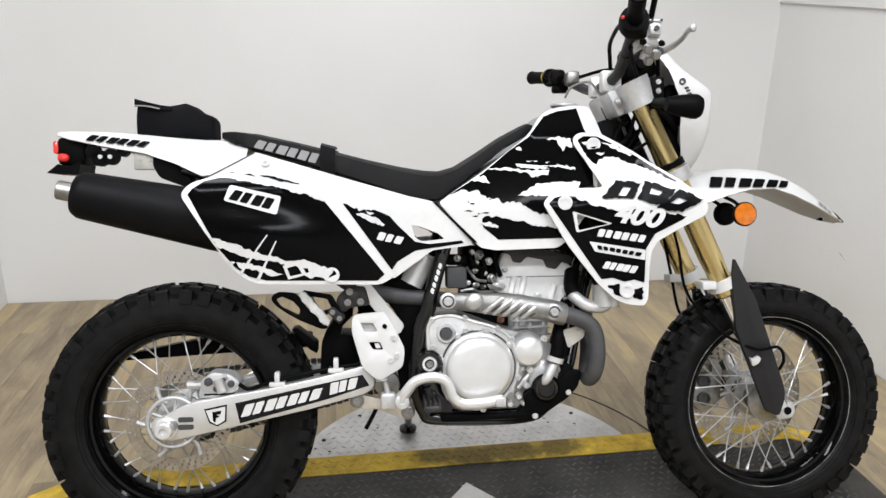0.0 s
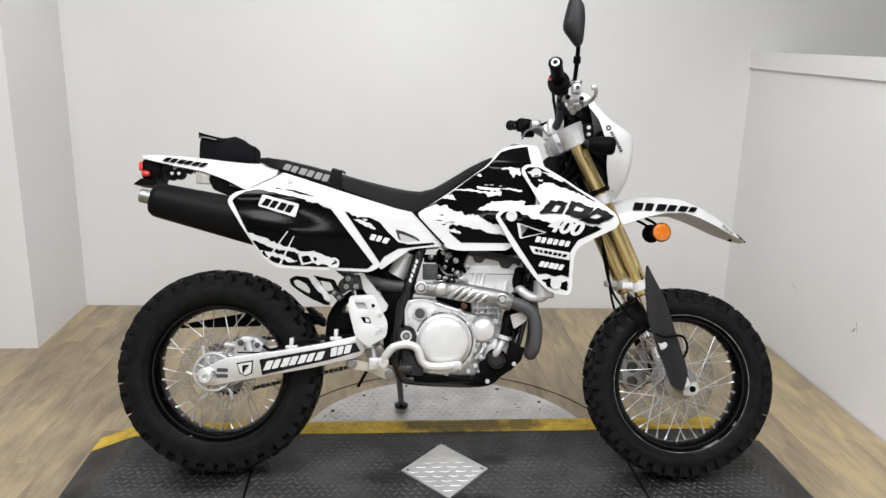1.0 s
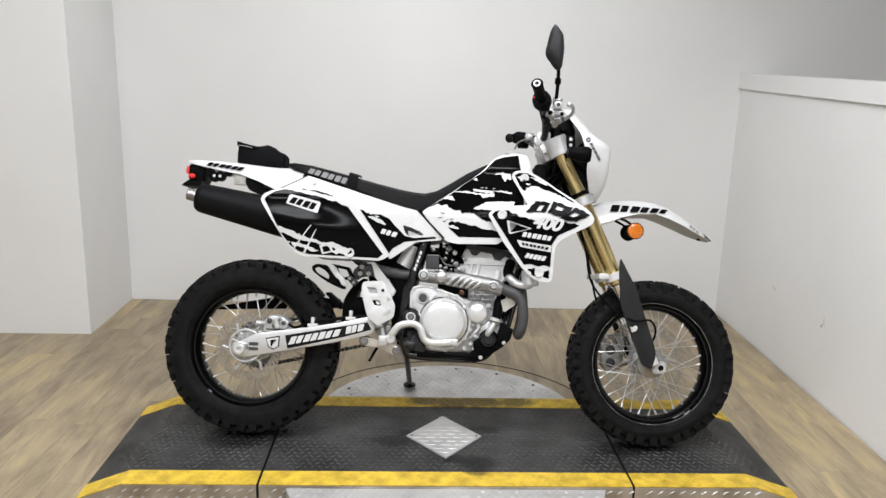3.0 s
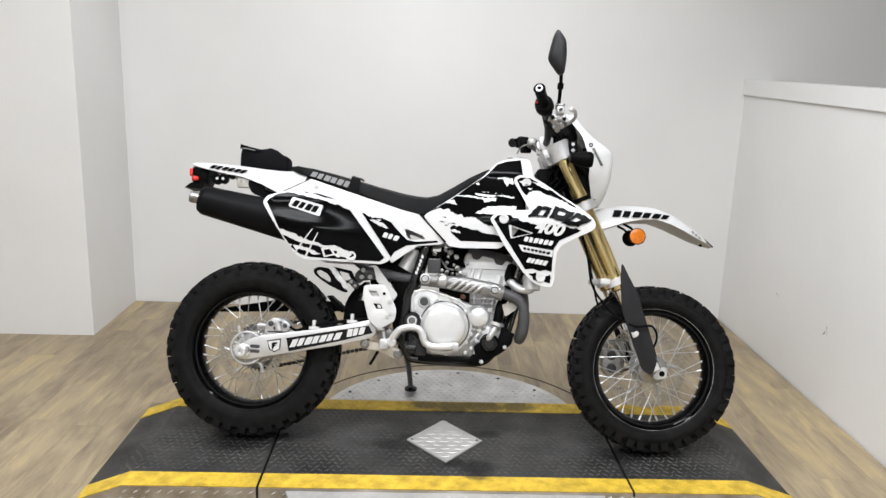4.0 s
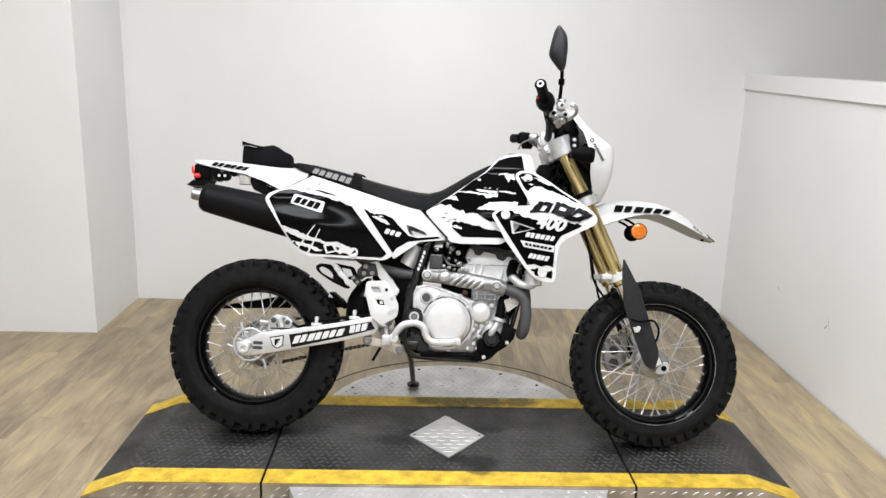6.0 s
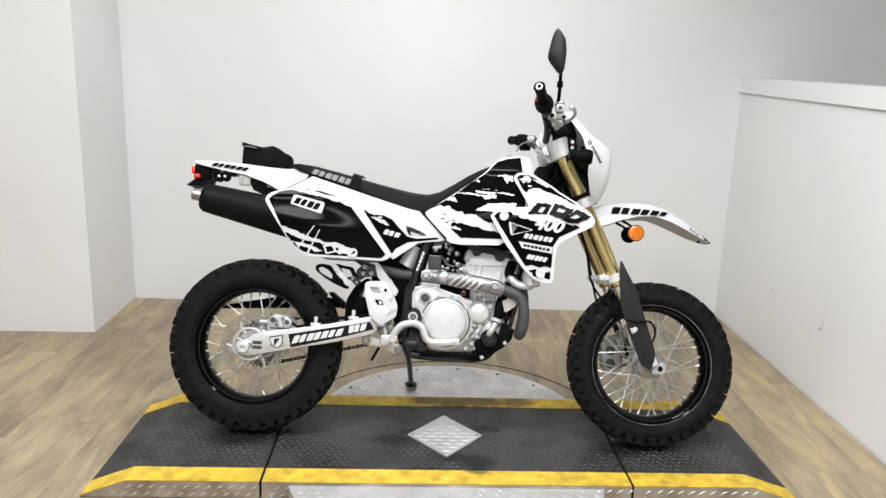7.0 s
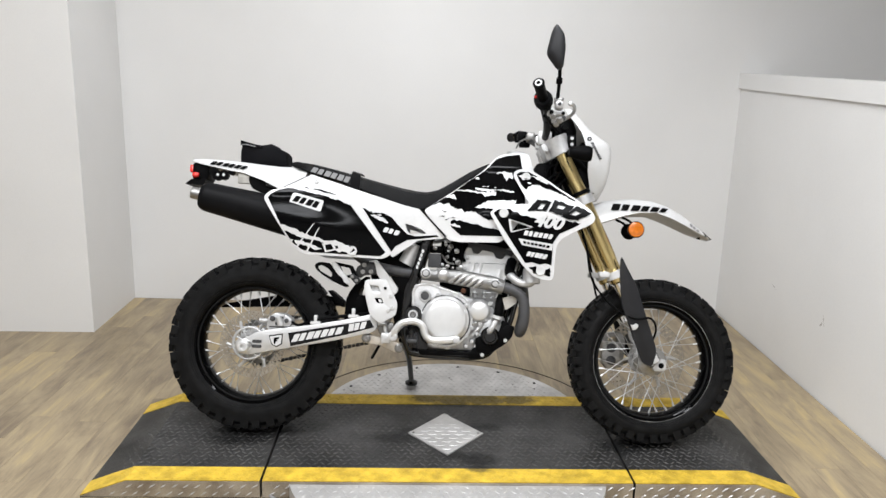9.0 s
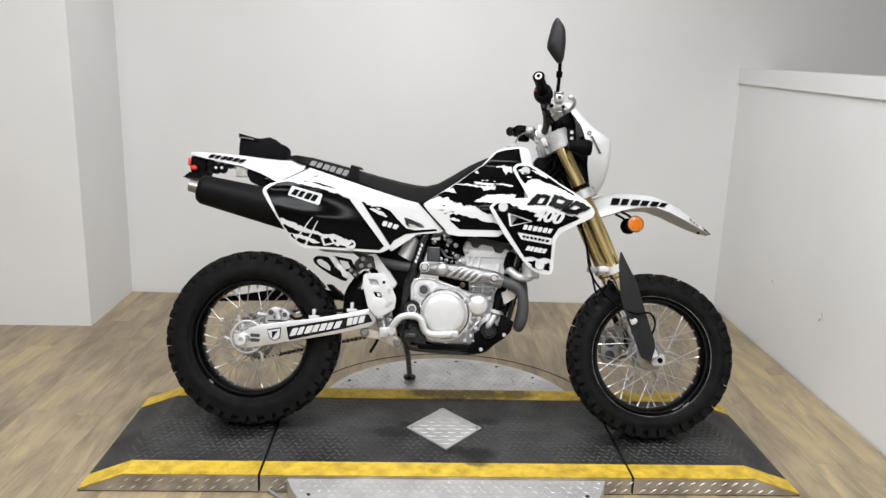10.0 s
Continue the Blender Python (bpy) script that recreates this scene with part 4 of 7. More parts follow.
bmesh.ops.recalc_face_normals(bm, faces=bm.faces[:])
bmesh.ops.solidify(bm, geom=bm.faces[:], thickness=-0.004)
fender = part("front_fender", bm, WHITE, bike, "white high-mounted front fender")
# the steering stands a little towards the back wall
STEER = Matrix.Translation(TOP) @ Matrix.Rotation(radians(1.5), 4, -AX) @ Matrix.Translation(-TOP)
fender.matrix_local = STEER
front_wheel.matrix_local = STEER


def fender_y(x, z):
    for (x0, t0, w0, _, s0), (x1, t1, w1, _, s1) in zip(fx, fx[1:]):
        if x0 <= x <= x1:
            k = (x - x0) / (x1 - x0)
            zt, w, zs = t0 + (t1 - t0) * k, w0 + (w1 - w0) * k, s0 + (s1 - s0) * k
            return -w * max(0.0, min(1.0, (zt - z) / (zt - zs))) ** (1 / 3)
    return -0.05


part("logo", logo(bmesh.new(), 6, (1.278, 0.862), (1.488, 0.848), (1.478, 0.832), (1.276, 0.835), fender_y, 0.0085), BLACK, fender, "black lettering-sized logo blocks")
bm = bmesh.new()
loft(bm, [[(x, w * s, zt - (zt - zs) * abs(s) ** 3 + 0.0008) for s in (k / 8 for k in range(-8, 9))] for x, zt, w, zs in ((1.617, 0.7662, 0.0462, 0.7502), (1.632, 0.7542, 0.034, 0.7458), (1.648, 0.7425, 0.018, 0.7405))], close=False)
bmesh.ops.recalc_face_normals(bm, faces=bm.faces[:])
bmesh.ops.solidify(bm, geom=bm.faces[:], thickness=-0.006)
part("fender_tip", bm, BLACK, fender, "black rubber tip")
part("logo", logo(bmesh.new(), 3, (1.562, 0.80), (1.598, 0.772), (1.593, 0.762), (1.558, 0.788), fender_y, 0.0085), GREYTEXT, fender)

# --- tank, seat, panels ---
def tank_y(x, z):
    return -0.165 + 0.25 * max(0, z - 0.80) + 0.6 * max(0, z - 0.96) + 0.25 * max(0, 0.70 - x)


def shroud_y(x, z):
    k = min(1.0, max(0.0, (x - 0.90) / 0.10))
    bend = 0.15 * (min(x, 1.04) - 0.947) + 0.35 * (0.05 * k * k if x < 1.0 else 0.05 + min(x, 1.04) - 1.0)
    return -0.2 - bend - 0.05 * max(0, x - 1.04) + 0.42 * max(0, z - 0.80)


def panel_y(x, z):
    return -0.2 + 0.35 * max(0, z - 0.84) - 0.004 * math.exp(-((x - 0.25) / 0.1) ** 2) - 0.0135 * math.exp(-((z - 0.738 + 0.15 * (x - 0.2)) / 0.055) ** 2) * math.exp(-((x - 0.18) / 0.2) ** 2)


def mid_y(x, z):
    return -0.15 + 0.15 * max(0, z - 0.80)


# tank body: half width and height along x
bm = bmesh.new()
sec = []
for x, top, low, w in ((0.62, 0.82, 0.74, 0.07), (0.70, 0.88, 0.72, 0.09), (0.78, 0.925, 0.72, 0.095), (0.84, 0.968, 0.72, 0.098), (0.885, 1.012, 0.73, 0.098), (0.92, 1.034, 0.75, 0.096), (0.96, 1.03, 0.80, 0.09), (0.985, 1.0, 0.86, 0.08), (1.0, 0.96, 0.88, 0.065)):
    ring = []
    for k in range(24):
        a = 2 * math.pi * k / 24
        c_, s_ = math.cos(a), math.sin(a)
        ring.append((x, w * math.copysign(abs(c_) ** 0.7, c_), (top + low) / 2 + (top - low) / 2 * math.copysign(abs(s_) ** 0.75, s_)))
    sec.append(ring)
loft(bm, sec)
tank = part("fuel_tank", bm, WHITE, bike, "white plastic fuel tank")
bm = lathe(bmesh.new(), [(0, 0.036), (0.005, 0.036), (0.010, 0.03), (0.011, 0)], (0.93, 0, 1.036), (0.1, 0, 1), 24)
part("fuel_cap", bm, ALU, tank, "grey fuel cap")
bm = tube(bmesh.new(), [(0.93, 0, 1.06), (0.945, -0.01, 1.085), (0.985, -0.02, 1.095), (1.01, -0.02, 1.07)], 0.003, 6)
part("vent_hose", bm, STEEL, tank)

for sg in (-1, 1):
    fl = (lambda b: b) if sg < 0 else mirror
    outline = rounded([(0.603, 0.806), (0.655, 0.742), (0.694, 0.703), (0.731, 0.697), (0.868, 0.700), (0.892, 0.717), (0.955, 0.80), (0.985, 0.945), (0.978, 1.0), (0.970, 1.029), (0.938, 1.033), (0.893, 1.028), (0.862, 1.016), (0.840, 0.996), (0.826, 0.975), (0.805, 0.952), (0.70, 0.872), (0.634, 0.828)], 0.008)
    tp = part("tank_panel", fl(skin(bmesh.new(), outline, tank_y, 0.01, step=0.015)), WHITE, bike, "white tank side panel with black torn graphics")
    if sg < 0:
        def on_tank(name, shape, mat, lift, label=""):
            return part(name, skin(bmesh.new(), shape, lambda x, z: tank_y(x, z) - lift, 0.001, step=0.015), mat, tp, label)

        upper = [(0.627, 0.823), (0.70, 0.868), (0.764, 0.920), (0.812, 0.953), (0.836, 0.981), (0.856, 1.004), (0.890, 1.017), (0.939, 1.025), (0.944, 0.972), (0.955, 0.93), (0.955, 0.84), (0.888, 0.786), (0.841, 0.776), (0.815, 0.782), (0.796, 0.796), (0.770, 0.807), (0.745, 0.802), (0.732, 0.815), (0.709, 0.813), (0.689, 0.833), (0.670, 0.828), (0.657, 0.835), (0.643, 0.829)]
        on_tank("graphic_film", torn(upper, 1, 12, 22), FILM, 0.0012, "gloss black film with a torn lower edge")
        lower = [(0.697, 0.767), (0.712, 0.775), (0.763, 0.765), (0.819, 0.752), (0.868, 0.744), (0.884, 0.722), (0.733, 0.721), (0.700, 0.749)]
        on_tank("graphic_film", torn(lower, 2, 0, 4), FILM, 0.0012)
        for k, q in enumerate(([(0.713, 0.879), (0.762, 0.882), (0.800, 0.876), (0.855, 0.876), (0.852, 0.865), (0.812, 0.860), (0.806, 0.869), (0.761, 0.875)],
                               [(0.748, 0.904), (0.779, 0.917), (0.802, 0.897), (0.841, 0.896), (0.915, 0.881), (0.915, 0.876), (0.834, 0.888), (0.855, 0.878), (0.807, 0.880), (0.781, 0.885), (0.773, 0.896)],
                               [(0.678, 0.854), (0.691, 0.865), (0.709, 0.862), (0.718, 0.847), (0.696, 0.851)],
                               [(0.780, 0.926), (0.790, 0.930), (0.795, 0.922), (0.782, 0.923)],
                               [(0.853, 0.947), (0.877, 0.953), (0.910, 0.948), (0.911, 0.927), (0.896, 0.932), (0.888, 0.919), (0.877, 0.945)],
                               [(0.780, 0.819), (0.804, 0.833), (0.827, 0.846), (0.925, 0.850), (0.915, 0.820), (0.836, 0.817)],
                               [(0.692, 0.758), (0.712, 0.762), (0.734, 0.750), (0.730, 0.746), (0.700, 0.755)])):
            on_tank("torn_print", torn(q, 20 + k, amp=0.0024), WHITE, 0.0024, "white torn streak of the print")
        for k, (px, pz) in enumerate(((0.668, 0.806), (0.676, 0.802), (0.668, 0.786), (0.690, 0.779), (0.682, 0.774), (0.704, 0.781), (0.716, 0.811))):
            w = 0.002 + 0.0045 * (k % 3)
            on_tank("torn_print", torn([(px - w, pz), (px, pz + 0.0018), (px + w, pz + 0.0006), (px + w * 0.4, pz - 0.0018)], 40 + k, amp=0.001), FILM, 0.0012)
    hole = rounded([(0.905, 0.777), (0.973, 0.753), (0.909, 0.739)], 0.006)
    outline = rounded([(0.832, 0.800), (0.850, 0.820), (0.888, 0.833), (0.966, 0.834), (0.935, 0.896), (0.913, 0.936), (0.915, 0.952), (0.930, 0.962), (0.969, 0.961), (1.012, 0.930), (1.065, 0.888), (1.122, 0.851), (1.170, 0.812), (1.183, 0.789), (1.176, 0.770), (1.114, 0.739), (1.071, 0.715), (1.056, 0.693), (1.051, 0.650), (1.049, 0.588), (1.040, 0.574), (1.010, 0.576), (0.985, 0.586), (0.952, 0.618), (0.885, 0.708)], 0.008)
    sh = part("radiator_shroud", fl(skin(bmesh.new(), outline, shroud_y, 0.006, (hole,), step=0.015)), WHITE, bike, "white radiator shroud with black torn graphics")
    if sg < 0:
        hole2 = rounded([(0.895, 0.783), (0.981, 0.754), (0.904, 0.734)], 0.006)

        def on_shroud(name, shape, mat, lift, label="", holes=()):
            return part(name, skin(bmesh.new(), shape, lambda x, z: shroud_y(x, z) - lift, 0.001, holes, step=0.015), mat, sh, label)

        arm = [(0.923, 0.944), (0.936, 0.953), (0.966, 0.951), (1.011, 0.922), (1.06, 0.885), (1.118, 0.846), (1.116, 0.842), (1.055, 0.876), (1.029, 0.885), (0.993, 0.904), (0.964, 0.899), (0.957, 0.886), (0.942, 0.902), (0.932, 0.922)]
        on_shroud("graphic_film", torn(arm, 3, 5, 13), FILM, 0.0012, "gloss black film with torn edges")
        low = [(0.845, 0.800), (0.857, 0.812), (0.875, 0.817), (0.904, 0.815), (0.911, 0.806), (0.925, 0.806), (0.942, 0.793), (0.975, 0.786), (0.997, 0.780), (1.029, 0.783), (1.077, 0.778), (1.133, 0.768), (1.124, 0.760), (1.064, 0.731), (1.044, 0.699), (1.040, 0.625), (1.02, 0.631), (1.002, 0.626), (0.98, 0.634), (0.956, 0.631)]
        on_shroud("graphic_film", torn(low, 4, 3, 11), FILM, 0.0012, "gloss black film with torn edges", (hole2,))
        for k, q in enumerate(([(0.969, 0.617), (0.993, 0.621), (0.998, 0.592), (0.985, 0.596)], [(1.020, 0.610), (1.038, 0.615), (1.037, 0.588), (1.020, 0.590)])):
            on_shroud("graphic_film", torn(q, 50 + k), FILM, 0.0012)
        for k, q in enumerate(([(0.972, 0.938), (1.0, 0.929), (1.03, 0.905), (1.024, 0.903), (0.995, 0.921)], [(0.93, 0.938), (0.945, 0.940), (0.938, 0.931)], [(0.958, 0.912), (0.976, 0.913), (0.967, 0.906)])):
            on_shroud("torn_print", torn(q, 60 + k, amp=0.0024), WHITE, 0.0024, "white torn streak of the print")
        bm = bmesh.new()
        for q, h in (([(0.991, 0.850), (1.040, 0.841), (1.018, 0.807), (0.958, 0.811)], [(1.004, 0.835), (1.019, 0.832), (1.006, 0.814), (0.991, 0.815)]),
                     ([(1.047, 0.848), (1.113, 0.826), (1.080, 0.791), (1.027, 0.806)], [(1.060, 0.831), (1.084, 0.823), (1.074, 0.814), (1.053, 0.818)]),
                     ([(1.122, 0.828), (1.171, 0.803), (1.121, 0.777), (1.066, 0.787)], [(1.117, 0.810), (1.134, 0.802), (1.115, 0.794), (1.096, 0.797)])):
            q = torn(q, 71, amp=0.0022)
            skin(bm, list(q), lambda x, z: shroud_y(x, z) - 0.0042, 0.0008, (list(h),), step=0.012)
        part("logo", bm, INK, sh, "slanted black logo blocks")
        part("logo", logo(bmesh.new(), 6, (0.951, 0.743), (1.047, 0.727), (1.044, 0.711), (0.949, 0.726), shroud_y, 0.0026), WHITE, sh, "white lettering-sized logo blocks")
        part("logo_bar", logo(bmesh.new(), 1, (0.931, 0.715), (1.043, 0.696), (1.041, 0.674), (0.943, 0.692), shroud_y, 0.0026, 0), WHITE, sh, "white logo bar")
        part("logo", logo(bmesh.new(), 7, (0.945, 0.707), (1.036, 0.690), (1.034, 0.681), (0.950, 0.697), shroud_y, 0.004), BLACK, sh)
        part("logo", logo(bmesh.new(), 5, (0.964, 0.671), (1.029, 0.660), (1.024, 0.644), (0.959, 0.655), shroud_y, 0.0026, 0.12), WHITE, sh)
        cu = bpy.data.curves.new("number", "FONT")
        cu.body, cu.size, cu.shear, cu.extrude = "400", 0.056, 0.32, 0.0006
        cu.offset = 0.0022
        cu.materials.append(WHITE)
        num = new("number", cu)
        num.parent = sh
        num.matrix_local = pose(0.979, shroud_y(0.979, 0.765) - 0.004, 0.760, 90, 9, -25.5) @ Matrix.Diagonal((1.17, 1.0, 1.0, 1.0))
        for bx, bz in ((0.956, 0.932), (0.880, 0.801), (1.007, 0.606)):
            bm = lathe(bmesh.new(), [(0, 0.0165), (0.004, 0.0155), (0.004, 0.009), (0.002, 0.009), (0.002, 0)], (bx, shroud_y(bx, bz) - 0.001, bz), (-0.3, -1, 0), 20)
            part("mounting_boss", bm, WHITE, sh, "white round mounting boss")
    # side panel over the muffler
    outline = rounded([(0.051, 0.828), (0.071, 0.852), (0.152, 0.876), (0.353, 0.822), (0.383, 0.816), (0.501, 0.647), (0.470, 0.629), (0.205, 0.637), (0.170, 0.656), (0.142, 0.689)], 0.014)
    sp = part("side_panel", fl(skin(bmesh.new(), outline, panel_y, 0.008, step=0.015)), WHITE, bike, "white-edged black rear side panel")
    black = [(0.068, 0.828), (0.077, 0.840), (0.101, 0.856), (0.135, 0.864), (0.182, 0.856), (0.277, 0.837), (0.288, 0.829), (0.318, 0.825), (0.330, 0.816), (0.352, 0.811), (0.478, 0.652), (0.462, 0.638), (0.226, 0.644), (0.191, 0.653), (0.162, 0.673), (0.129, 0.715)]
    if sg < 0:
        part("graphic_film", skin(bmesh.new(), torn(black, 5, 3, 9, amp=0.002), lambda x, z: panel_y(x, z) - 0.0012, 0.0012, step=0.015), FILM, sp, "gloss black film over the bulged panel")
        for k, q in enumerate(([(0.112, 0.739), (0.159, 0.724), (0.217, 0.701), (0.252, 0.695), (0.275, 0.685), (0.310, 0.687), (0.333, 0.677), (0.368, 0.661), (0.356, 0.640), (0.326, 0.652), (0.315, 0.669), (0.263, 0.679), (0.228, 0.687), (0.193, 0.693), (0.158, 0.705), (0.129, 0.717)],
                               [(0.166, 0.684), (0.192, 0.681), (0.239, 0.667), (0.262, 0.656), (0.244, 0.653), (0.203, 0.667), (0.171, 0.673)],
                               [(0.147, 0.688), (0.164, 0.685), (0.157, 0.679)], [(0.303, 0.655), (0.322, 0.660), (0.335, 0.650), (0.318, 0.646)])):
            part("torn_print", skin(bmesh.new(), torn(q, 80 + k, amp=0.0026), lambda x, z: panel_y(x, z) - 0.0024, 0.001, step=0.015), WHITE, sp, "white torn streak of the print")
        part("logo_bar", skin(bmesh.new(), rounded([(0.155, 0.848), (0.262, 0.822), (0.252, 0.783), (0.142, 0.815)], 0.006), lambda x, z: panel_y(x, z) - 0.0024, 0.0012), WHITE, sp, "white rounded sticker")
        part("logo", logo(bmesh.new(), 4, (0.164, 0.838), (0.252, 0.816), (0.245, 0.793), (0.155, 0.817), panel_y, 0.0034), BLACK, sp)
        bm = bmesh.new()
        for a, b in (((0.231, 0.742), (0.170, 0.66)), ((0.249, 0.728), (0.206, 0.646))):
            skin(bm, [(a[0], a[1]), (a[0] + 0.003, a[1]), (b[0] + 0.007, b[1]), (b[0], b[1])], lambda x, z: panel_y(x, z) - 0.0024, 0.001, step=0.015)
        part("slash_print", bm, WHITE, sp, "white printed slashes")
        bm = skin(bmesh.new(), [(0.262, 0.675), (0.297, 0.683), (0.312, 0.655), (0.273, 0.645)], lambda x, z: panel_y(x, z) - 0.0024, 0.001, ([(0.271, 0.670), (0.292, 0.675), (0.302, 0.657), (0.277, 0.652)],))
        part("logo", bm, WHITE, sp)
        bm = lathe(bmesh.new(), [(0, 0.0165), (0.004, 0.016), (0.004, 0.010), (0.001, 0.010), (0.001, 0)], (0.365, panel_y(0.365, 0.653), 0.653), (0, -1, 0), 20)
        part("mounting_boss", bm, WHITE, sp, "white round mounting boss")
    else:
        part("graphic_film", mirror(skin(bmesh.new(), black, lambda x, z: panel_y(x, z) - 0.0012, 0.0012)), GLOSS, sp)
    # upper rear body under the seat
    outline = rounded([(0.199, 0.922), (0.382, 0.866), (0.537, 0.820), (0.591, 0.808), (0.680, 0.724), (0.675, 0.709), (0.586, 0.699), (0.498, 0.636), (0.379, 0.812), (0.155, 0.862), (0.09, 0.862)], 0.006)
    win = rounded([(0.539, 0.757), (0.561, 0.752), (0.599, 0.737), (0.614, 0.724), (0.563, 0.719), (0.548, 0.729)], 0.005)
    md = part("rear_body", fl(skin(bmesh.new(), outline, mid_y, 0.01, (win,))), WHITE, bike, "white rear body panel below the seat")
    if sg < 0:
        black = [(0.389, 0.806), (0.430, 0.792), (0.465, 0.789), (0.492, 0.777), (0.511, 0.755), (0.548, 0.719), (0.580, 0.713), (0.652, 0.720), (0.657, 0.714), (0.592, 0.705), (0.548, 0.699), (0.507, 0.675), (0.495, 0.657)]
        part("graphic_film", skin(bmesh.new(), torn(black, 6, 0, 2), lambda x, z: mid_y(x, z) - 0.0012, 0.0012), FILM, md, "gloss black film with a torn edge")
        for k, q in enumerate(([(0.412, 0.785), (0.430, 0.785), (0.465, 0.772), (0.482, 0.758), (0.475, 0.754), (0.442, 0.769)], [(0.418, 0.797), (0.436, 0.793), (0.424, 0.789)], [(0.44, 0.788), (0.458, 0.784), (0.448, 0.779)])):
            part("torn_print", skin(bmesh.new(), torn(q, 90 + k, amp=0.002), lambda x, z: mid_y(x, z) - 0.0024, 0.001), WHITE, md, "white torn streak of the print")
        part("panel_seam", skin(bmesh.new(), [(0.088, 0.864), (0.197, 0.921), (0.1985, 0.919), (0.0905, 0.8625)], lambda x, z: mid_y(x, z) - 0.0012, 0.001), DARKGREY, md, "thin dark panel joint")
        part("panel_joint", skin(bmesh.new(), [(0.588, 0.808), (0.597, 0.806), (0.686, 0.716), (0.679, 0.714)], lambda x, z: min(mid_y(x, z), tank_y(x, z)) - 0.002, 0.012, step=0.015), BLACK, md, "dark rubber joint between the panels")
        part("body_bolt", bolt(bmesh.new(), 0.222, mid_y(0.222, 0.895), 0.897, 0.008, 0.006), BRIGHT, md, "small bright fixing bolt")
        part("logo", logo(bmesh.new(), 3, (0.467, 0.743), (0.524, 0.729), (0.520, 0.712), (0.464, 0.725), mid_y, 0.003), WHITE, md)
        bm = bmesh.new()
        for k, q in enumerate(([(0.210, 0.870), (0.236, 0.868), (0.270, 0.860), (0.300, 0.849), (0.258, 0.856)], [(0.176, 0.874), (0.192, 0.873), (0.200, 0.868), (0.184, 0.871)], [(0.146, 0.878), (0.156, 0.879), (0.150, 0.876)])):
            skin(bm, torn(q, 95 + k, amp=0.0016), lambda x, z: mid_y(x, z) - 0.0012, 0.001)
        part("streak_print", bm, BLACK, md, "thin black printed streaks")

# seat
prof = [(0.118, 0.976, 0.958, 0.07), (0.145, 0.977, 0.948, 0.10), (0.20, 0.970, 0.925, 0.115), (0.28, 0.952, 0.905, 0.118), (0.36, 0.932, 0.878, 0.12), (0.44, 0.911, 0.852, 0.122), (0.52, 0.893, 0.822, 0.12), (0.575, 0.884, 0.808, 0.115), (0.61, 0.882, 0.812, 0.11), (0.65, 0.893, 0.842, 0.10), (0.70, 0.923, 0.88, 0.09), (0.76, 0.962, 0.928, 0.078), (0.80, 0.983, 0.95, 0.07), (0.828, 0.996, 0.966, 0.062), (0.838, 0.992, 0.976, 0.05)]
bm = bmesh.new()
sec = []
for x, t, b, w in prof:
    h = t - b
    half_ring = [(0, t), (w * 0.5, t - 0.002), (w * 0.78, t - 0.07 * h - 0.003), (w * 0.93, t - 0.22 * h), (w, t - 0.5 * h), (w * 1.02, b + 0.004), (w * 0.98, b)]
    ring = [(x, -y, z) for y, z in half_ring] + [(x, y, z) for y, z in half_ring[::-1][:-1]]
    sec.append(ring)
loft(bm, sec)
seat = part("seat", bm, VINYL, bike, "long black vinyl seat")
seat_y = lambda x, z: -0.1195
part("logo", logo(bmesh.new(), 6, (0.203, 0.950), (0.343, 0.916), (0.339, 0.894), (0.198, 0.932), seat_y, 0.0035), GREYTEXT, seat, "grey lettering-sized logo blocks on the seat")
bm = bmesh.new()
sec = []
for x in (0.340, 0.373):
    k = [(0.0, 0.939), (0.065, 0.937), (0.105, 0.929), (0.119, 0.912), (0.1255, 0.892), (0.1275, 0.866)]
    k = [(y, z - (x - 0.363) * 0.27) for y, z in k]
    sec.append([(x, -y, z) for y, z in k] + [(x, y, z) for y, z in k[::-1][:-1]])
loft(bm, sec, close=False)
bmesh.ops.recalc_face_normals(bm, faces=bm.faces[:])
bmesh.ops.solidify(bm, geom=bm.faces[:], thickness=-0.004)
part("seat_strap", bm, BLACK, seat, "black strap across the seat")

# tail
tl = [(-0.254, 0.976, 0.968, 0.03), (-0.22, 0.976, 0.957, 0.06), (-0.14, 0.973, 0.939, 0.075), (-0.05, 0.966, 0.923, 0.085), (0.02, 0.958, 0.899, 0.095), (0.08, 0.953, 0.870, 0.11), (0.13, 0.952, 0.874, 0.125), (0.18, 0.935, 0.902, 0.132)]
bm = bmesh.new()
loft(bm, [[(x, w * s, t - (t - b) * abs(s) ** 6) for s in (k / 8 for k in range(-8, 9))] for x, t, b, w in tl], close=False)
bmesh.ops.recalc_face_normals(bm, faces=bm.faces[:])
bmesh.ops.solidify(bm, geom=bm.faces[:], thickness=-0.004)
tail = part("rear_fender", bm, WHITE, bike, "white rear fender and tail")


def tail_y(x, z):
    for (x0, t0, b0, w0), (x1, t1, b1, w1) in zip(tl, tl[1:]):
        if x0 <= x <= x1:
            k = (x - x0) / (x1 - x0)
            t, b, w = t0 + (t1 - t0) * k, b0 + (b1 - b0) * k, w0 + (w1 - w0) * k
            return -w * max(0.0, min(1.0, (t - z) / (t - b))) ** (1 / 6)
    return -0.08


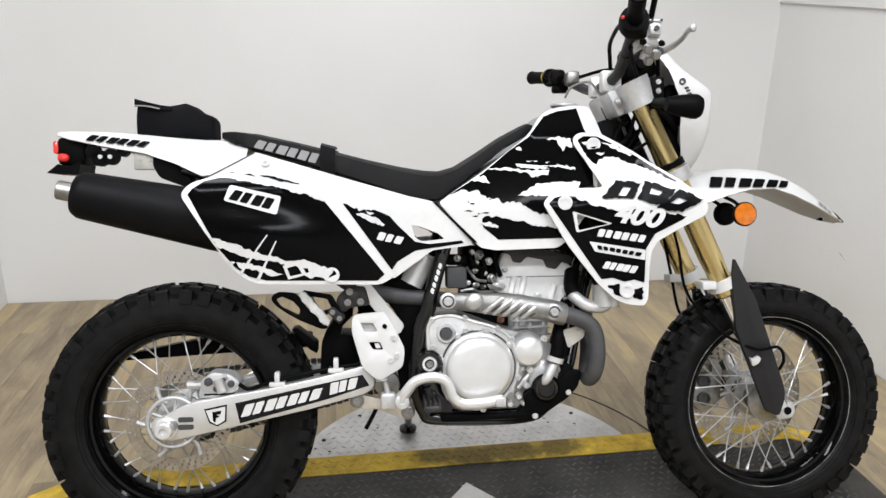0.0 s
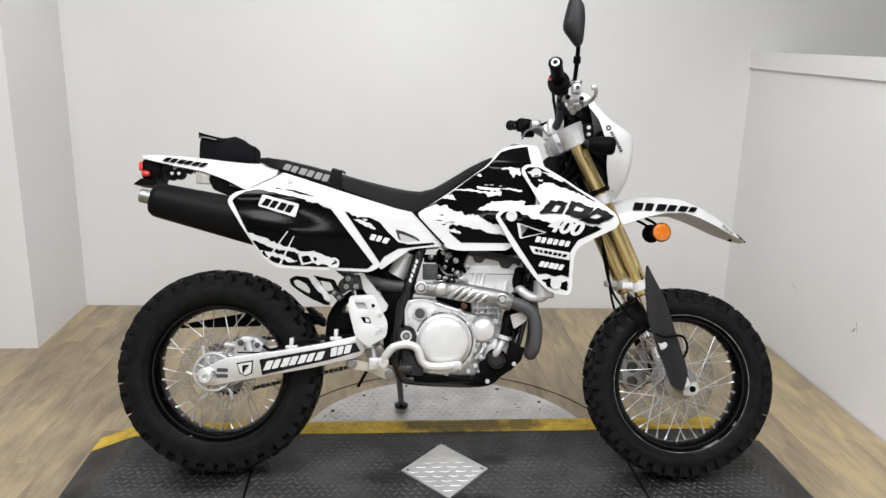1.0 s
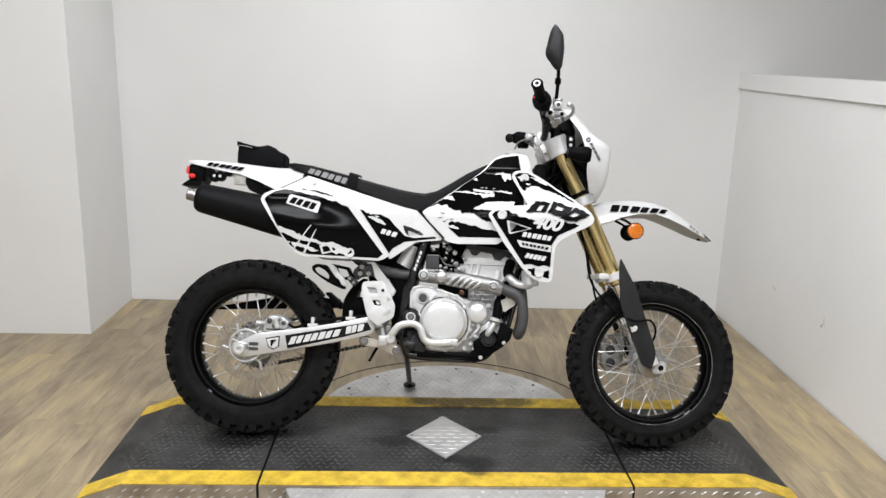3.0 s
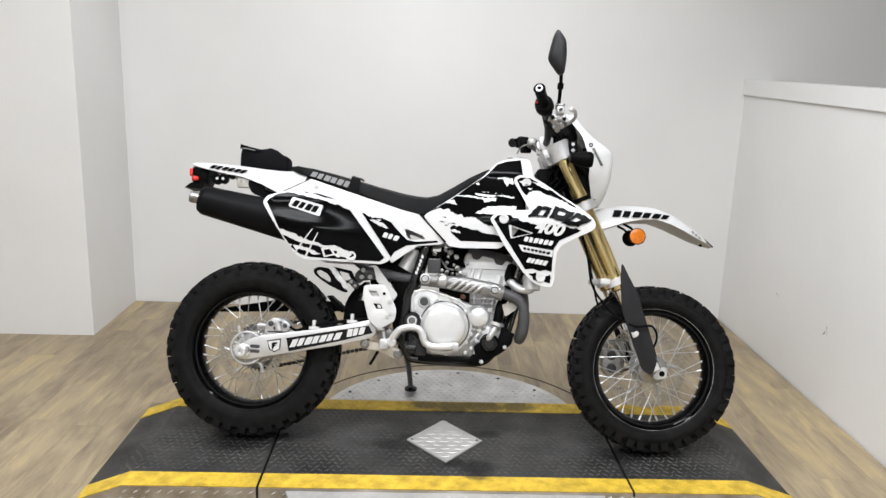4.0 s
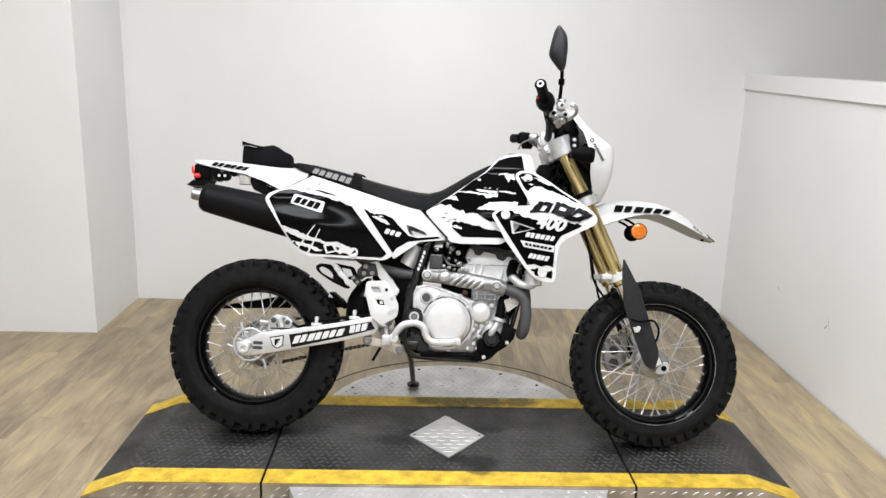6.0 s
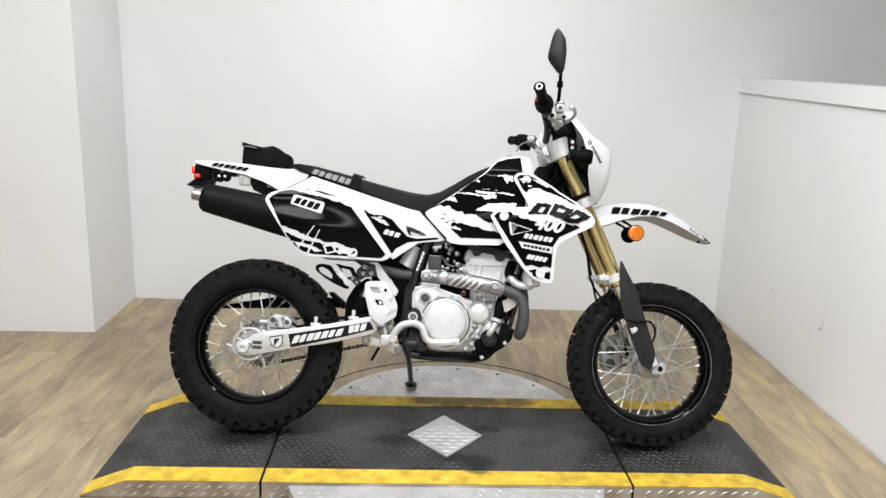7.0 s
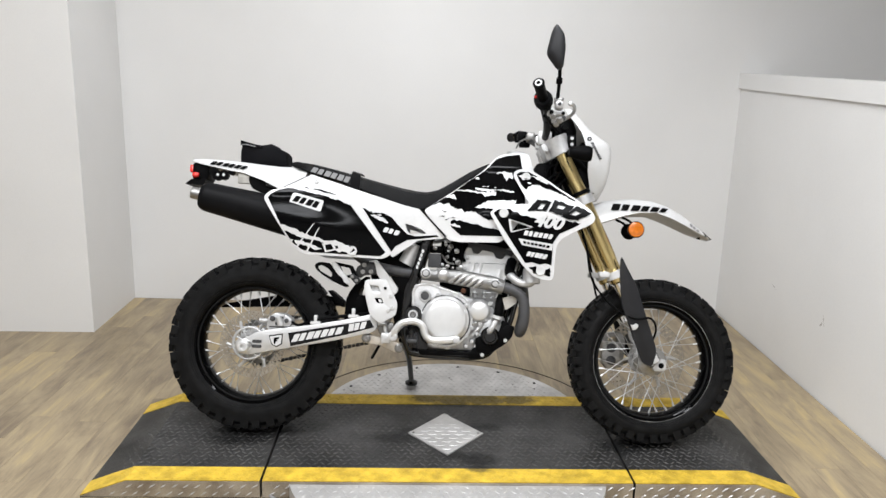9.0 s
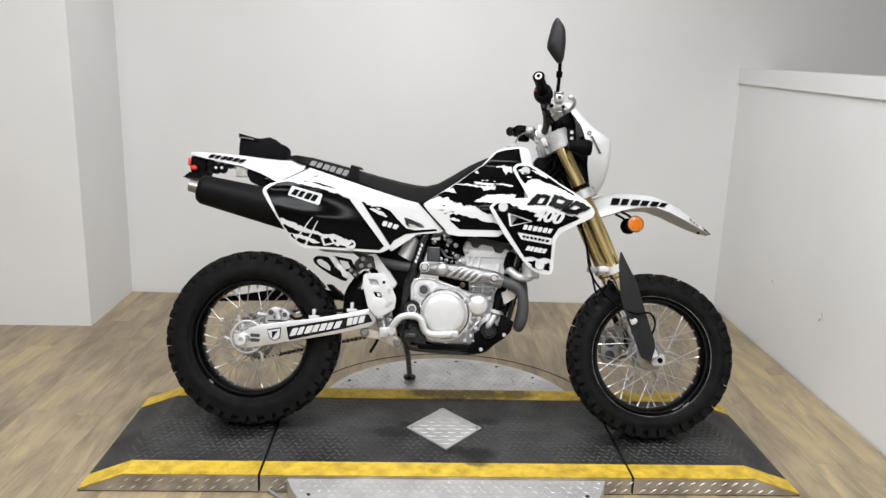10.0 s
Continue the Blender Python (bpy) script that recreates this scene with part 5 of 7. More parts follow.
part("logo", logo(bmesh.new(), 6, (-0.172, 0.969), (-0.033, 0.950), (-0.043, 0.937), (-0.178, 0.955), tail_y, 0.0085), BLACK, tail, "black lettering-sized logo blocks")
bm = box(bmesh.new(), -0.252, -0.192, -0.045, 0.045, 0.903, 0.964, 0.008)
part("tail_housing", bm, BLACK, bike, "black tail light housing")
bm = box(bmesh.new(), -0.262, -0.249, -0.045, 0.045, 0.928, 0.957, 0.005)
part("tail_light", bm, RED, bike, "red tail light lens")
bm = lathe(bmesh.new(), [(0, 0), (0.001, 0.006), (0.006, 0.0095), (0.018, 0.0095), (0.024, 0.005), (0.025, 0)], (-0.249, -0.05, 0.919), (1, 0.05, -0.05), 16)
part("rear_signal", bm, RED, bike, "small red rear marker lens")
bm = plate(bmesh.new(), rounded([(-0.275, 0.884), (-0.250, 0.904), (-0.225, 0.900), (-0.20, 0.910), (-0.205, 0.880)], 0.003), -0.05, 0.05)
part("plate_bracket", bm, BLACK, bike, "black bracket below the tail light")
for cx_, cz_, r_ in ((-0.165, 0.93, 0.016), (-0.15, 0.915, 0.018), (-0.127, 0.918, 0.018), (-0.10, 0.93, 0.012)):
    bm = lathe(bmesh.new(), [(0, 0), (0, r_), (0.02, r_), (0.02, 0)], (cx_, -0.075, cz_), seg=18)
    part("relay", bm, BLACK, bike, "black round relay cover under the tail")
for rx in (-0.127, -0.148):
    part("relay_screw", lathe(bmesh.new(), [(0, 0), (0, 0.005), (0.004, 0.005)], (rx, -0.078, 0.918), seg=12), BRIGHT, bike)
bm = box(bmesh.new(), -0.075, -0.028, -0.078, -0.06, 0.888, 0.932, 0.003)
bolt(bm, -0.062, -0.078, 0.912, 0.004, 0.003)
bolt(bm, -0.040, -0.078, 0.910, 0.004, 0.003)
part("muffler_bracket", bm, TAN, bike, "raw metal bracket under the tail")
bm = plate(bmesh.new(), rounded([(-0.03, 0.925), (0.02, 0.905), (0.05, 0.86), (0.045, 0.845), (-0.02, 0.87), (-0.035, 0.90)], 0.01), -0.08, 0.08)
part("inner_fender", bm, BLACK, bike, "black inner rear fender")
bm = tube(bmesh.new(), [(0.03, -0.075, 0.885), (0.16, -0.08, 0.85), (0.3, -0.085, 0.80), (0.55, -0.09, 0.72)], 0.011, 10)
tube(bm, [(0.03, 0.075, 0.885), (0.16, 0.08, 0.85), (0.3, 0.085, 0.80), (0.55, 0.09, 0.72)], 0.011, 10)
part("subframe", bm, FRAME, bike, "black subframe tubes")

# pouch on the tail
rows = [(-0.076, 0.962, 1.026, 0.045), (-0.071, 0.957, 1.050, 0.052), (-0.04, 0.956, 1.042, 0.055), (-0.005, 0.955, 1.036, 0.056), (0.012, 0.955, 1.040, 0.056), (0.032, 0.955, 1.044, 0.054), (0.05, 0.955, 1.037, 0.052), (0.07, 0.954, 1.022, 0.05), (0.090, 0.954, 1.014, 0.046), (0.096, 0.958, 1.006, 0.036)]
bm = bmesh.new()
sec = []
for x, b, t, w in rows:
    ring = []
    for k in range(20):
        a = 2 * math.pi * k / 20
        c_, s_ = math.cos(a), math.sin(a)
        wob = 1 + 0.05 * noise.noise(Vector((x * 30, c_ * 2, s_ * 2)))
        ring.append((x, w * wob * math.copysign(abs(c_) ** 0.5, c_), (t + b) / 2 + (t - b) / 2 * wob * math.copysign(abs(s_) ** 0.5, s_)))
    sec.append(ring)
loft(bm, sec)
pouch = part("tail_pouch", bm, CLOTH, bike, "black cloth pouch strapped to the tail")
bm = bmesh.new()
loft(bm, [[(x, y, z), (x, y + 0.004, z + 0.001), (x, y + 0.004, z - h), (x, y, z - h)] for x, y, z, h in ((-0.078, -0.05, 1.050, 0.018), (-0.06, -0.0585, 1.044, 0.012), (-0.028, -0.060, 1.036, 0.010), (0.004, -0.058, 1.03, 0.006))])
part("flap", bm, CLOTH, pouch)
part("piping", tube(bmesh.new(), [(-0.076, -0.054, 1.034), (-0.05, -0.0615, 1.032), (-0.02, -0.063, 1.026)], 0.0018, 6), GREYTEXT, pouch, "thin grey edge of the pouch flap")

# muffler
bm = bmesh.new()
sec = []
A, B = Vector((-0.182, -0.138, 0.834)), Vector((0.30, -0.11, 0.730))
d = (B - A).normalized()
up = Vector((0, 1, 0)).cross(d) * -1
for s, r in ((0.0, 0.03), (0.001, 0.043), (0.012, 0.05), (0.02, 0.0515), (0.3, 0.066), (0.42, 0.068), (0.47, 0.05), (0.49, 0.03)):
    sec.append([A + d * s + (up * math.sin(a) + Vector((0, 1, 0)) * 0.88 * math.cos(a)) * r for a in (2 * math.pi * k / 32 for k in range(32))])
loft(bm, sec)
muf = part("muffler", bm, CAN, bike, "matt black muffler canister")
tip = A + up * 0.002
bm = tube(bmesh.new(), [tip - d * 0.034, tip + d * 0.01], 0.021, 24, smooth=False, caps=False)
tube(bm, [tip - d * 0.034, tip + d * 0.01], 0.0185, 24, smooth=False, caps=False)
lathe(bm, [(0, 0.0185), (-0.002, 0.02), (0, 0.021)], tip - d * 0.034, d, 24)
part("muffler_tip", bm, STEEL, muf, "bright steel muffler outlet")

# --- frame, engine ---
bm = bmesh.new()
for sg in (-1, 1):
    y = sg * 0.105
    tube(bm, [(1.10, sg * 0.03, 0.95), (0.95, sg * 0.07, 0.86), (0.78, sg * 0.09, 0.78), (0.64, y, 0.735), (0.612, y * 1.12, 0.690), (0.577, y * 1.15, 0.572), (0.556, y * 1.12, 0.51), (0.548, y * 1.05, 0.39), (0.565, y, 0.325), (0.60, y, 0.306), (0.80, y, 0.303), (0.86, y * 0.9, 0.335), (0.905, y * 0.8, 0.40), (0.935, y * 0.6, 0.50), (1.0, y * 0.4, 0.72), (1.09, sg * 0.02, 0.88)], 0.0165, 14)
part("frame", bm, FRAME, bike, "gloss black tubular frame")
bm = plate(bmesh.new(), rounded([(0.548, 0.42), (0.57, 0.50), (0.60, 0.57), (0.575, 0.575), (0.545, 0.52), (0.53, 0.44), (0.53, 0.36), (0.56, 0.33), (0.58, 0.36)], 0.012), -0.118, -0.09, bevel=0.004)
part("frame_plate", bm, FRAME, bike, "black frame side plate")
bm = skin(bmesh.new(), [(0.604, 0.69), (0.620, 0.686), (0.586, 0.58), (0.572, 0.585)], lambda x, z: -0.1385, 0.002, step=9.0)
part("frame_guard", bm, FRAME, bike)
part("logo", logo(bmesh.new(), 5, (0.580, 0.602), (0.603, 0.672), (0.611, 0.670), (0.588, 0.600), lambda x, z: -0.1385, 0.0015), WHITE, bike, "small white frame sticker blocks")

eng = new("engine")
eng.parent = bike
tagged(eng, "silver single-cylinder engine")
case = rounded([(0.555, 0.50), (0.575, 0.545), (0.66, 0.548), (0.73, 0.52), (0.80, 0.50), (0.86, 0.478), (0.90, 0.44), (0.905, 0.38), (0.875, 0.34), (0.82, 0.318), (0.66, 0.315), (0.60, 0.33), (0.575, 0.40)], 0.02)
part("crankcase", plate(bmesh.new(), case, -0.10, 0.11, bevel=0.012), ALU, eng, "cast aluminium crankcase")
cover = rounded([(0.574, 0.527), (0.59, 0.545), (0.63, 0.549), (0.665, 0.538), (0.74, 0.515), (0.765, 0.495), (0.785, 0.44), (0.775, 0.385), (0.74, 0.345), (0.69, 0.328), (0.64, 0.338), (0.61, 0.37), (0.60, 0.43), (0.575, 0.47)], 0.015)
bm = plate(bmesh.new(), cover, -0.128, -0.095, bevel=0.006)
cc = part("clutch_case", bm, ALU, eng, "cast aluminium clutch case")
rim = [(x, -0.127, z) for x, z in cover]
part("case_flange", tube(bmesh.new(), rim + rim[:1], 0.0042, 8, 1, smooth=False), BRIGHT, cc)
part("case_gasket", plate(bmesh.new(), [(0.68 + (x - 0.68) * 1.018, 0.44 + (z - 0.44) * 1.018) for x, z in cover], -0.109, -0.104), DARKGREY, cc, "dark gasket line")
bm = bmesh.new()
lathe(bm, [(0, 0.083), (0.001, 0.084), (0.001, 0.0865), (0, 0.0875)], (0.690, -0.1285, 0.426), (0, -1, 0), 56)
part("cover_groove", bm, PIPE, cc, "dark joint round the clutch cover")
for k in range(7):
    a = radians(35 + k * 44)
    u = Vector((math.cos(a), 0, math.sin(a)))
    o = Vector((0.690, -0.126, 0.426))
    part("cover_lug", lathe(bmesh.new(), [(0, 0.0085), (0.007, 0.008), (0.008, 0.005), (0.011, 0.0045), (0.011, 0)], o + u * 0.088, (0, -1, 0), 10), ALU, cc)
bm = lathe(bmesh.new(), [(0, 0.083), (0.008, 0.083), (0.012, 0.079), (0.014, 0.0755), (0.022, 0.0755), (0.029, 0.072), (0.033, 0.064), (0.035, 0.05), (0.0355, 0)], (0.690, -0.125, 0.426), (0, -1, 0), 56)
part("clutch_cover", bm, BRIGHT, eng, "round bright clutch cover")
bm = lathe(bmesh.new(), [(0, 0.022), (0.006, 0.022), (0.009, 0.019), (0.009, 0.016), (0.004, 0.0155), (0.004, 0)], (0.616, -0.127, 0.507), (0, -1, 0), 28)
cap = part("case_plug", bm, ALU, eng)
part("rubber_plug", lathe(bmesh.new(), [(0, 0.0145), (0.006, 0.0135), (0.007, 0)], (0.616, -0.131, 0.507), (0, -1, 0), 24), DARKGREY, cap, "grey rubber plug")
for bx, bz in ((0.583, 0.538), (0.66, 0.541), (0.585, 0.477), (0.735, 0.515), (0.768, 0.488), (0.785, 0.44), (0.782, 0.40), (0.765, 0.372), (0.735, 0.345), (0.70, 0.330), (0.655, 0.336), (0.622, 0.36), (0.603, 0.41), (0.662, 0.513)):
    bm = lathe(bmesh.new(), [(0, 0.0088), (0.010, 0.0082), (0.0105, 0.0055), (0.0145, 0.0052), (0.0145, 0.003), (0.012, 0.0028), (0.012, 0)], (bx, -0.119, bz), (0, -1, 0), 10)
    part("case_bolt", bm, ALU, eng)
bm = skin(bmesh.new(), rounded([(0.668, 0.532), (0.736, 0.512), (0.722, 0.500), (0.672, 0.515)], 0.006), lambda x, z: -0.1295, 0.003, step=9.0)
part("case_rib", bm, BRIGHT, eng)
bm = lathe(bmesh.new(), [(-0.03, 0.042), (0, 0.042), (0.004, 0.038), (0.022, 0.034), (0.027, 0.028), (0.029, 0.0)], (0.808, -0.112, 0.461), (0, -1, 0), 36)
for k in range(3):
    a = 0.6 + k * 2.1
    bolt(bm, 0.808 + 0.046 * math.cos(a), -0.115, 0.461 + 0.046 * math.sin(a), 0.006, 0.012)
part("oil_filter_cover", bm, BRIGHT, eng, "round bright oil filter cover")
bm = lathe(bmesh.new(), [(-0.03, 0.042), (0, 0.042), (0.006, 0.038), (0.010, 0.03), (0.012, 0.0)], (0.85, -0.10, 0.395), (0, -1, 0), 32)
tube(bm, [(0.838, -0.115, 0.385), (0.846, -0.132, 0.392), (0.856, -0.134, 0.408), (0.868, -0.13, 0.43)], 0.0108, 14)
for a in (0.4, 1.9, 3.6, 5.2):
    bolt(bm, 0.848 + 0.044 * math.cos(a), -0.105, 0.392 + 0.044 * math.sin(a), 0.006, 0.012)
part("water_pump", bm, ALU, eng, "cast water pump housing")
bm = tube(bmesh.new(), [(0.868, -0.13, 0.432), (0.876, -0.13, 0.46), (0.882, -0.122, 0.50), (0.90, -0.09, 0.54), (0.915, -0.06, 0.60)], 0.0165, 14)
part("coolant_hose", bm, BLACK, eng, "black rubber coolant hose")
bm = lathe(bmesh.new(), [(-0.006, 0.0175), (-0.006, 0.0195), (0.006, 0.0195), (0.006, 0.0175)], (0.87, -0.13, 0.44), (0.3, 0, 1), 20, True)
part("hose_clamp", bm, BRIGHT, eng, "bright hose clamp")
bm = bmesh.new()
for x0, z0, x1, z1 in ((0.775, 0.40, 0.80, 0.42), (0.785, 0.372, 0.818, 0.41), (0.80, 0.345, 0.83, 0.37)):
    tube(bm, [(x0, -0.112, z0), (x1, -0.112, z1)], 0.006, 8, smooth=False)
for bx, bz in ((0.787, 0.418), (0.803, 0.378), (0.786, 0.352), (0.80, 0.335), (0.765, 0.335), (0.83, 0.43)):
    lathe(bm, [(0, 0.009), (0.01, 0.008), (0.016, 0.006), (0.017, 0)], (bx, -0.105, bz), (0, -1, 0), 10)
part("case_web", bm, ALU, eng, "cast ribs and bolts at the front of the case")
cyl = plate(bmesh.new(), rounded([(0.775, 0.46), (0.868, 0.455), (0.874, 0.565), (0.775, 0.585)], 0.01), -0.062, 0.062, bevel=0.006)
for x in (0.79, 0.823, 0.856):
    tube(cyl, [(x, -0.063, 0.475), (x + 0.004, -0.063, 0.56)], 0.008, 10, smooth=False)
part("cylinder", cyl, ALU, eng, "cast cylinder barrel")
for k in range(5):
    z = 0.487 + k * 0.017
    part("cylinder_rib", box(bmesh.new(), 0.777, 0.872, -0.074, -0.062, z, z + 0.0045, 0.001), ALU, eng)
for bx, bz in ((0.785, 0.478), (0.862, 0.474), (0.79, 0.557), (0.866, 0.545)):
    part("barrel_stud", lathe(bmesh.new(), [(0, 0.007), (0.01, 0.007), (0.01, 0.004), (0.016, 0.004), (0.016, 0)], (bx, -0.07, bz), (0, -1, 0), 8), BRIGHT, eng)
part("sender", lathe(bmesh.new(), [(0, 0.009), (0.008, 0.009), (0.009, 0.006), (0.012, 0.0055), (0.012, 0.003), (0.009, 0)], (0.752, -0.075, 0.528), (-0.2, -1, 0.1), 12), COPPER, eng, "small copper coloured sender")
part("base_gasket", box(bmesh.new(), 0.768, 0.88, -0.066, 0.066, 0.456, 0.462), DARKGREY, eng)
hd = plate(bmesh.new(), rounded([(0.735, 0.595), (0.752, 0.672), (0.76, 0.688), (0.83, 0.678), (0.915, 0.66), (0.928, 0.645), (0.905, 0.558), (0.82, 0.572)], 0.012), -0.078, 0.078, bevel=0.008)
for x, z in ((0.775, 0.60), (0.80, 0.60), (0.87, 0.578), (0.895, 0.575)):
    tube(hd, [(x, -0.078, z - 0.012), (x + 0.01, -0.078, z + 0.03)], 0.008, 10, smooth=False)
head_part = part("cylinder_head", hd, CASTING, eng, "bright cast cylinder head")
for bx, bz, r in ((0.752, 0.61, 0.011), (0.905, 0.575, 0.009), (0.84, 0.583, 0.009), (0.912, 0.638, 0.007), (0.762, 0.648, 0.007)):
    part("head_bolt", lathe(bmesh.new(), [(0, r), (0.008, r), (0.009, r * 0.6), (0.013, r * 0.55), (0.013, 0)], (bx, -0.077, bz), (0, -1, 0), 10), ALU, head_part)
part("head_seam", box(bmesh.new(), 0.765, 0.915, -0.0795, -0.07, 0.628, 0.6295), DARKGREY, head_part)
part("intake_stub", tube(bmesh.new(), [(0.722, -0.062, 0.608), (0.76, -0.062, 0.606)], 0.013, 14, smooth=False), CASTING, head_part)
bm = plate(bmesh.new(), rounded([(0.758, 0.686), (0.77, 0.702), (0.86, 0.693), (0.925, 0.675), (0.922, 0.655), (0.90, 0.663), (0.885, 0.645), (0.862, 0.650), (0.855, 0.668), (0.815, 0.676), (0.80, 0.661), (0.782, 0.664), (0.775, 0.682)], 0.005), -0.083, 0.07, bevel=0.004)
part("cam_cover_gasket", bm, DARKGREY, eng, "dark grey cam cover and plugs")
bm = box(bmesh.new(), 0.70, 0.79, -0.06, 0.06, 0.70, 0.76, 0.01)
box(bm, 0.80, 0.95, -0.07, 0.07, 0.69, 0.74, 0.01)
part("airbox_base", bm, BLACK, eng, "black parts between engine and tank")
bm = box(bmesh.new(), 0.622, 0.668, -0.112, -0.06, 0.608, 0.657, 0.004)
part("regulator_box", bm, DARKGREY, bike, "dark grey electrical box beside the frame")
bm = box(bmesh.new(), 0.625, 0.672, -0.095, -0.06, 0.66, 0.685, 0.005)
tube(bm, [(0.69, -0.06, 0.64), (0.74, -0.06, 0.632)], 0.026, 14, smooth=False)
tube(bm, [(0.68, -0.05, 0.67), (0.70, -0.07, 0.62), (0.69, -0.06, 0.60)], 0.012, 10)
part("carburettor", bm, BLACK, eng, "dark carburettor")
for bx, by, bz, r in ((0.690, -0.09, 0.664, 0.008), (0.688, -0.09, 0.645, 0.0065), (0.690, -0.09, 0.612, 0.008), (0.645, -0.105, 0.676, 0.008), (0.708, -0.08, 0.607, 0.006), (0.716, -0.075, 0.645, 0.006)):
    part("carburettor_fitting", lathe(bmesh.new(), [(0, r), (0.01, r), (0.012, r * 0.6), (0.02, r * 0.5), (0.02, 0)], (bx, by, bz), (0.2, -1, 0.2), 10), STEEL, eng, "small metal carburettor fitting")
for pts, r, mt in (([(0.672, -0.085, 0.70), (0.682, -0.10, 0.672), (0.702, -0.10, 0.652), (0.735, -0.085, 0.645)], 0.005, BLACK), ([(0.70, -0.085, 0.695), (0.712, -0.10, 0.66), (0.706, -0.098, 0.628), (0.722, -0.085, 0.60)], 0.0042, BLACK), ([(0.655, -0.10, 0.60), (0.68, -0.105, 0.604), (0.70, -0.095, 0.596), (0.735, -0.08, 0.598)], 0.0045, STEEL), ([(0.738, -0.085, 0.69), (0.742, -0.09, 0.655), (0.752, -0.085, 0.632)], 0.006, BLACK), ([(0.67, -0.09, 0.655), (0.69, -0.105, 0.628), (0.715, -0.10, 0.622)], 0.0035, STEEL)):
    part("hose", tube(bmesh.new(), pts, r, 8), mt, eng, "thin hose beside the carburettor")
for bx, bz, r, mt in ((0.700, 0.683, 0.010, STEEL), (0.722, 0.668, 0.008, ALU), (0.728, 0.628, 0.009, STEEL), (0.682, 0.690, 0.006, BRIGHT), (0.712, 0.640, 0.005, BRIGHT), (0.672, 0.618, 0.006, ALU), (0.738, 0.612, 0.0065, BRIGHT)):
    part("carburettor_fitting", lathe(bmesh.new(), [(0, r * 1.25), (0.004, r * 1.25), (0.005, r), (0.013, r * 0.85), (0.014, r * 0.4), (0.010, 0)], (bx, -0.09, bz), (0.15, -1, 0.1), 6), mt, eng, "small metal carburettor fitting")
bm = lathe(bmesh.new(), [(0, 0.02), (0.0, 0.029), (0.075, 0.029), (0.08, 0.02), (0.08, 0)], (0.541, -0.075, 0.618), (0.45, 0, 0.85), 24)
part("shock_reservoir", bm, BRIGHT, bike, "silver shock reservoir")
bm = tube(bmesh.new(), [(0.47, 0, 0.43), (0.44, 0, 0.62), (0.43, 0, 0.76)], 0.035, 12)
for k in range(9):
    z = 0.47 + k * 0.026
    lathe(bm, [(-0.004, 0.038), (0, 0.042), (0.004, 0.038), (0, 0.034)], (0.468 - 0.12 * (z - 0.43), 0, z), (-0.12, 0, 1), 20, True)
part("rear_shock", bm, BLACK, bike, "black rear shock and spring")

# black block added for shade behind the cylinder, wiring round the steering head
bm = box(bmesh.new(), 0.665, 0.775, -0.055, 0.055, 0.50, 0.70, 0.008)
part("gap_filler", bm, BLACK, eng, "black filler block added to darken the gap behind the cylinder")
bm = box(bmesh.new(), 1.0, 1.055, -0.06, 0.06, 0.895, 1.0, 0.012)
part("wiring_cover", bm, BLACK, bike, "black cover over the wiring at the steering head")
rw = random.Random(8)
for k in range(7):
    pts = [(1.0 + rw.uniform(0, 0.06), -0.075 + rw.uniform(-0.012, 0.02), 0.90 + rw.uniform(-0.02, 0.03))]
    for q in range(3):
        pts.append((pts[-1][0] + rw.uniform(0.0, 0.035), pts[-1][1] + rw.uniform(-0.01, 0.012), pts[-1][2] + rw.uniform(0.015, 0.045)))
    part("wire", tube(bmesh.new(), pts, 0.004, 7), BLACK, bike, "black wire at the steering head")
bm = plate(bmesh.new(), rounded([(0.795, 0.362), (0.822, 0.378), (0.848, 0.372), (0.878, 0.388), (0.905, 0.415), (0.935, 0.41), (0.925, 0.372), (0.898, 0.345), (0.835, 0.305), (0.80, 0.32)], 0.008), -0.126, -0.11, bevel=0.003)
pg = part("pump_guard", bm, BLACK, bike, "black guard over the water pump")
part("guard_dome", lathe(bmesh.new(), [(0, 0.034), (0.004, 0.033), (0.012, 0.026), (0.013, 0.02), (0.010, 0.018), (0.010, 0)], (0.848, -0.124, 0.372), (0, -1, 0), 28), FRAME, pg, "raised round boss of the guard")

# exhaust
bm = tube(bmesh.new(), [(0.92, 0.0, 0.60), (0.965, -0.02, 0.55), (0.97, -0.05, 0.46), (0.955, -0.09, 0.40), (0.952, -0.125, 0.392), (0.960, -0.148, 0.42), (0.963, -0.152, 0.47), (0.951, -0.152, 0.516), (0.910, -0.15, 0.540), (0.836, -0.148, 0.558), (0.73, -0.138, 0.570), (0.65, -0.115, 0.577), (0.59, -0.082, 0.583), (0.50, -0.082, 0.592), (0.40, -0.09, 0.622), (0.28, -0.135, 0.73)], 0.0188, 18)
part("exhaust_pipe", bm, PIPE, bike, "grey exhaust header pipe")
bm = bmesh.new()
sec = []
line = spline([(0.888, -0.150, 0.545), (0.836, -0.150, 0.560), (0.72, -0.143, 0.575), (0.607, -0.137, 0.583)], 5)
for i, p in enumerate(line):
    k = 1.0 if 0 < i < len(line) - 1 else 0.93
    r = (0.0255 - 0.009 * (i / len(line)) ** 2 + 0.004 * math.exp(-((i - 9) / 2.0) ** 2)) * k
    sec.append([p + Vector((0.03 * math.sin(a) * 0.2, -r * math.cos(a), r * math.sin(a))) for a in (radians(-105 + 15 * j) for j in range(15))])
loft(bm, sec, close=False)
bmesh.ops.solidify(bm, geom=bm.faces[:], thickness=0.002)
shield = part("heat_shield", bm, SHIELD, bike, "bright alloy exhaust heat shield")
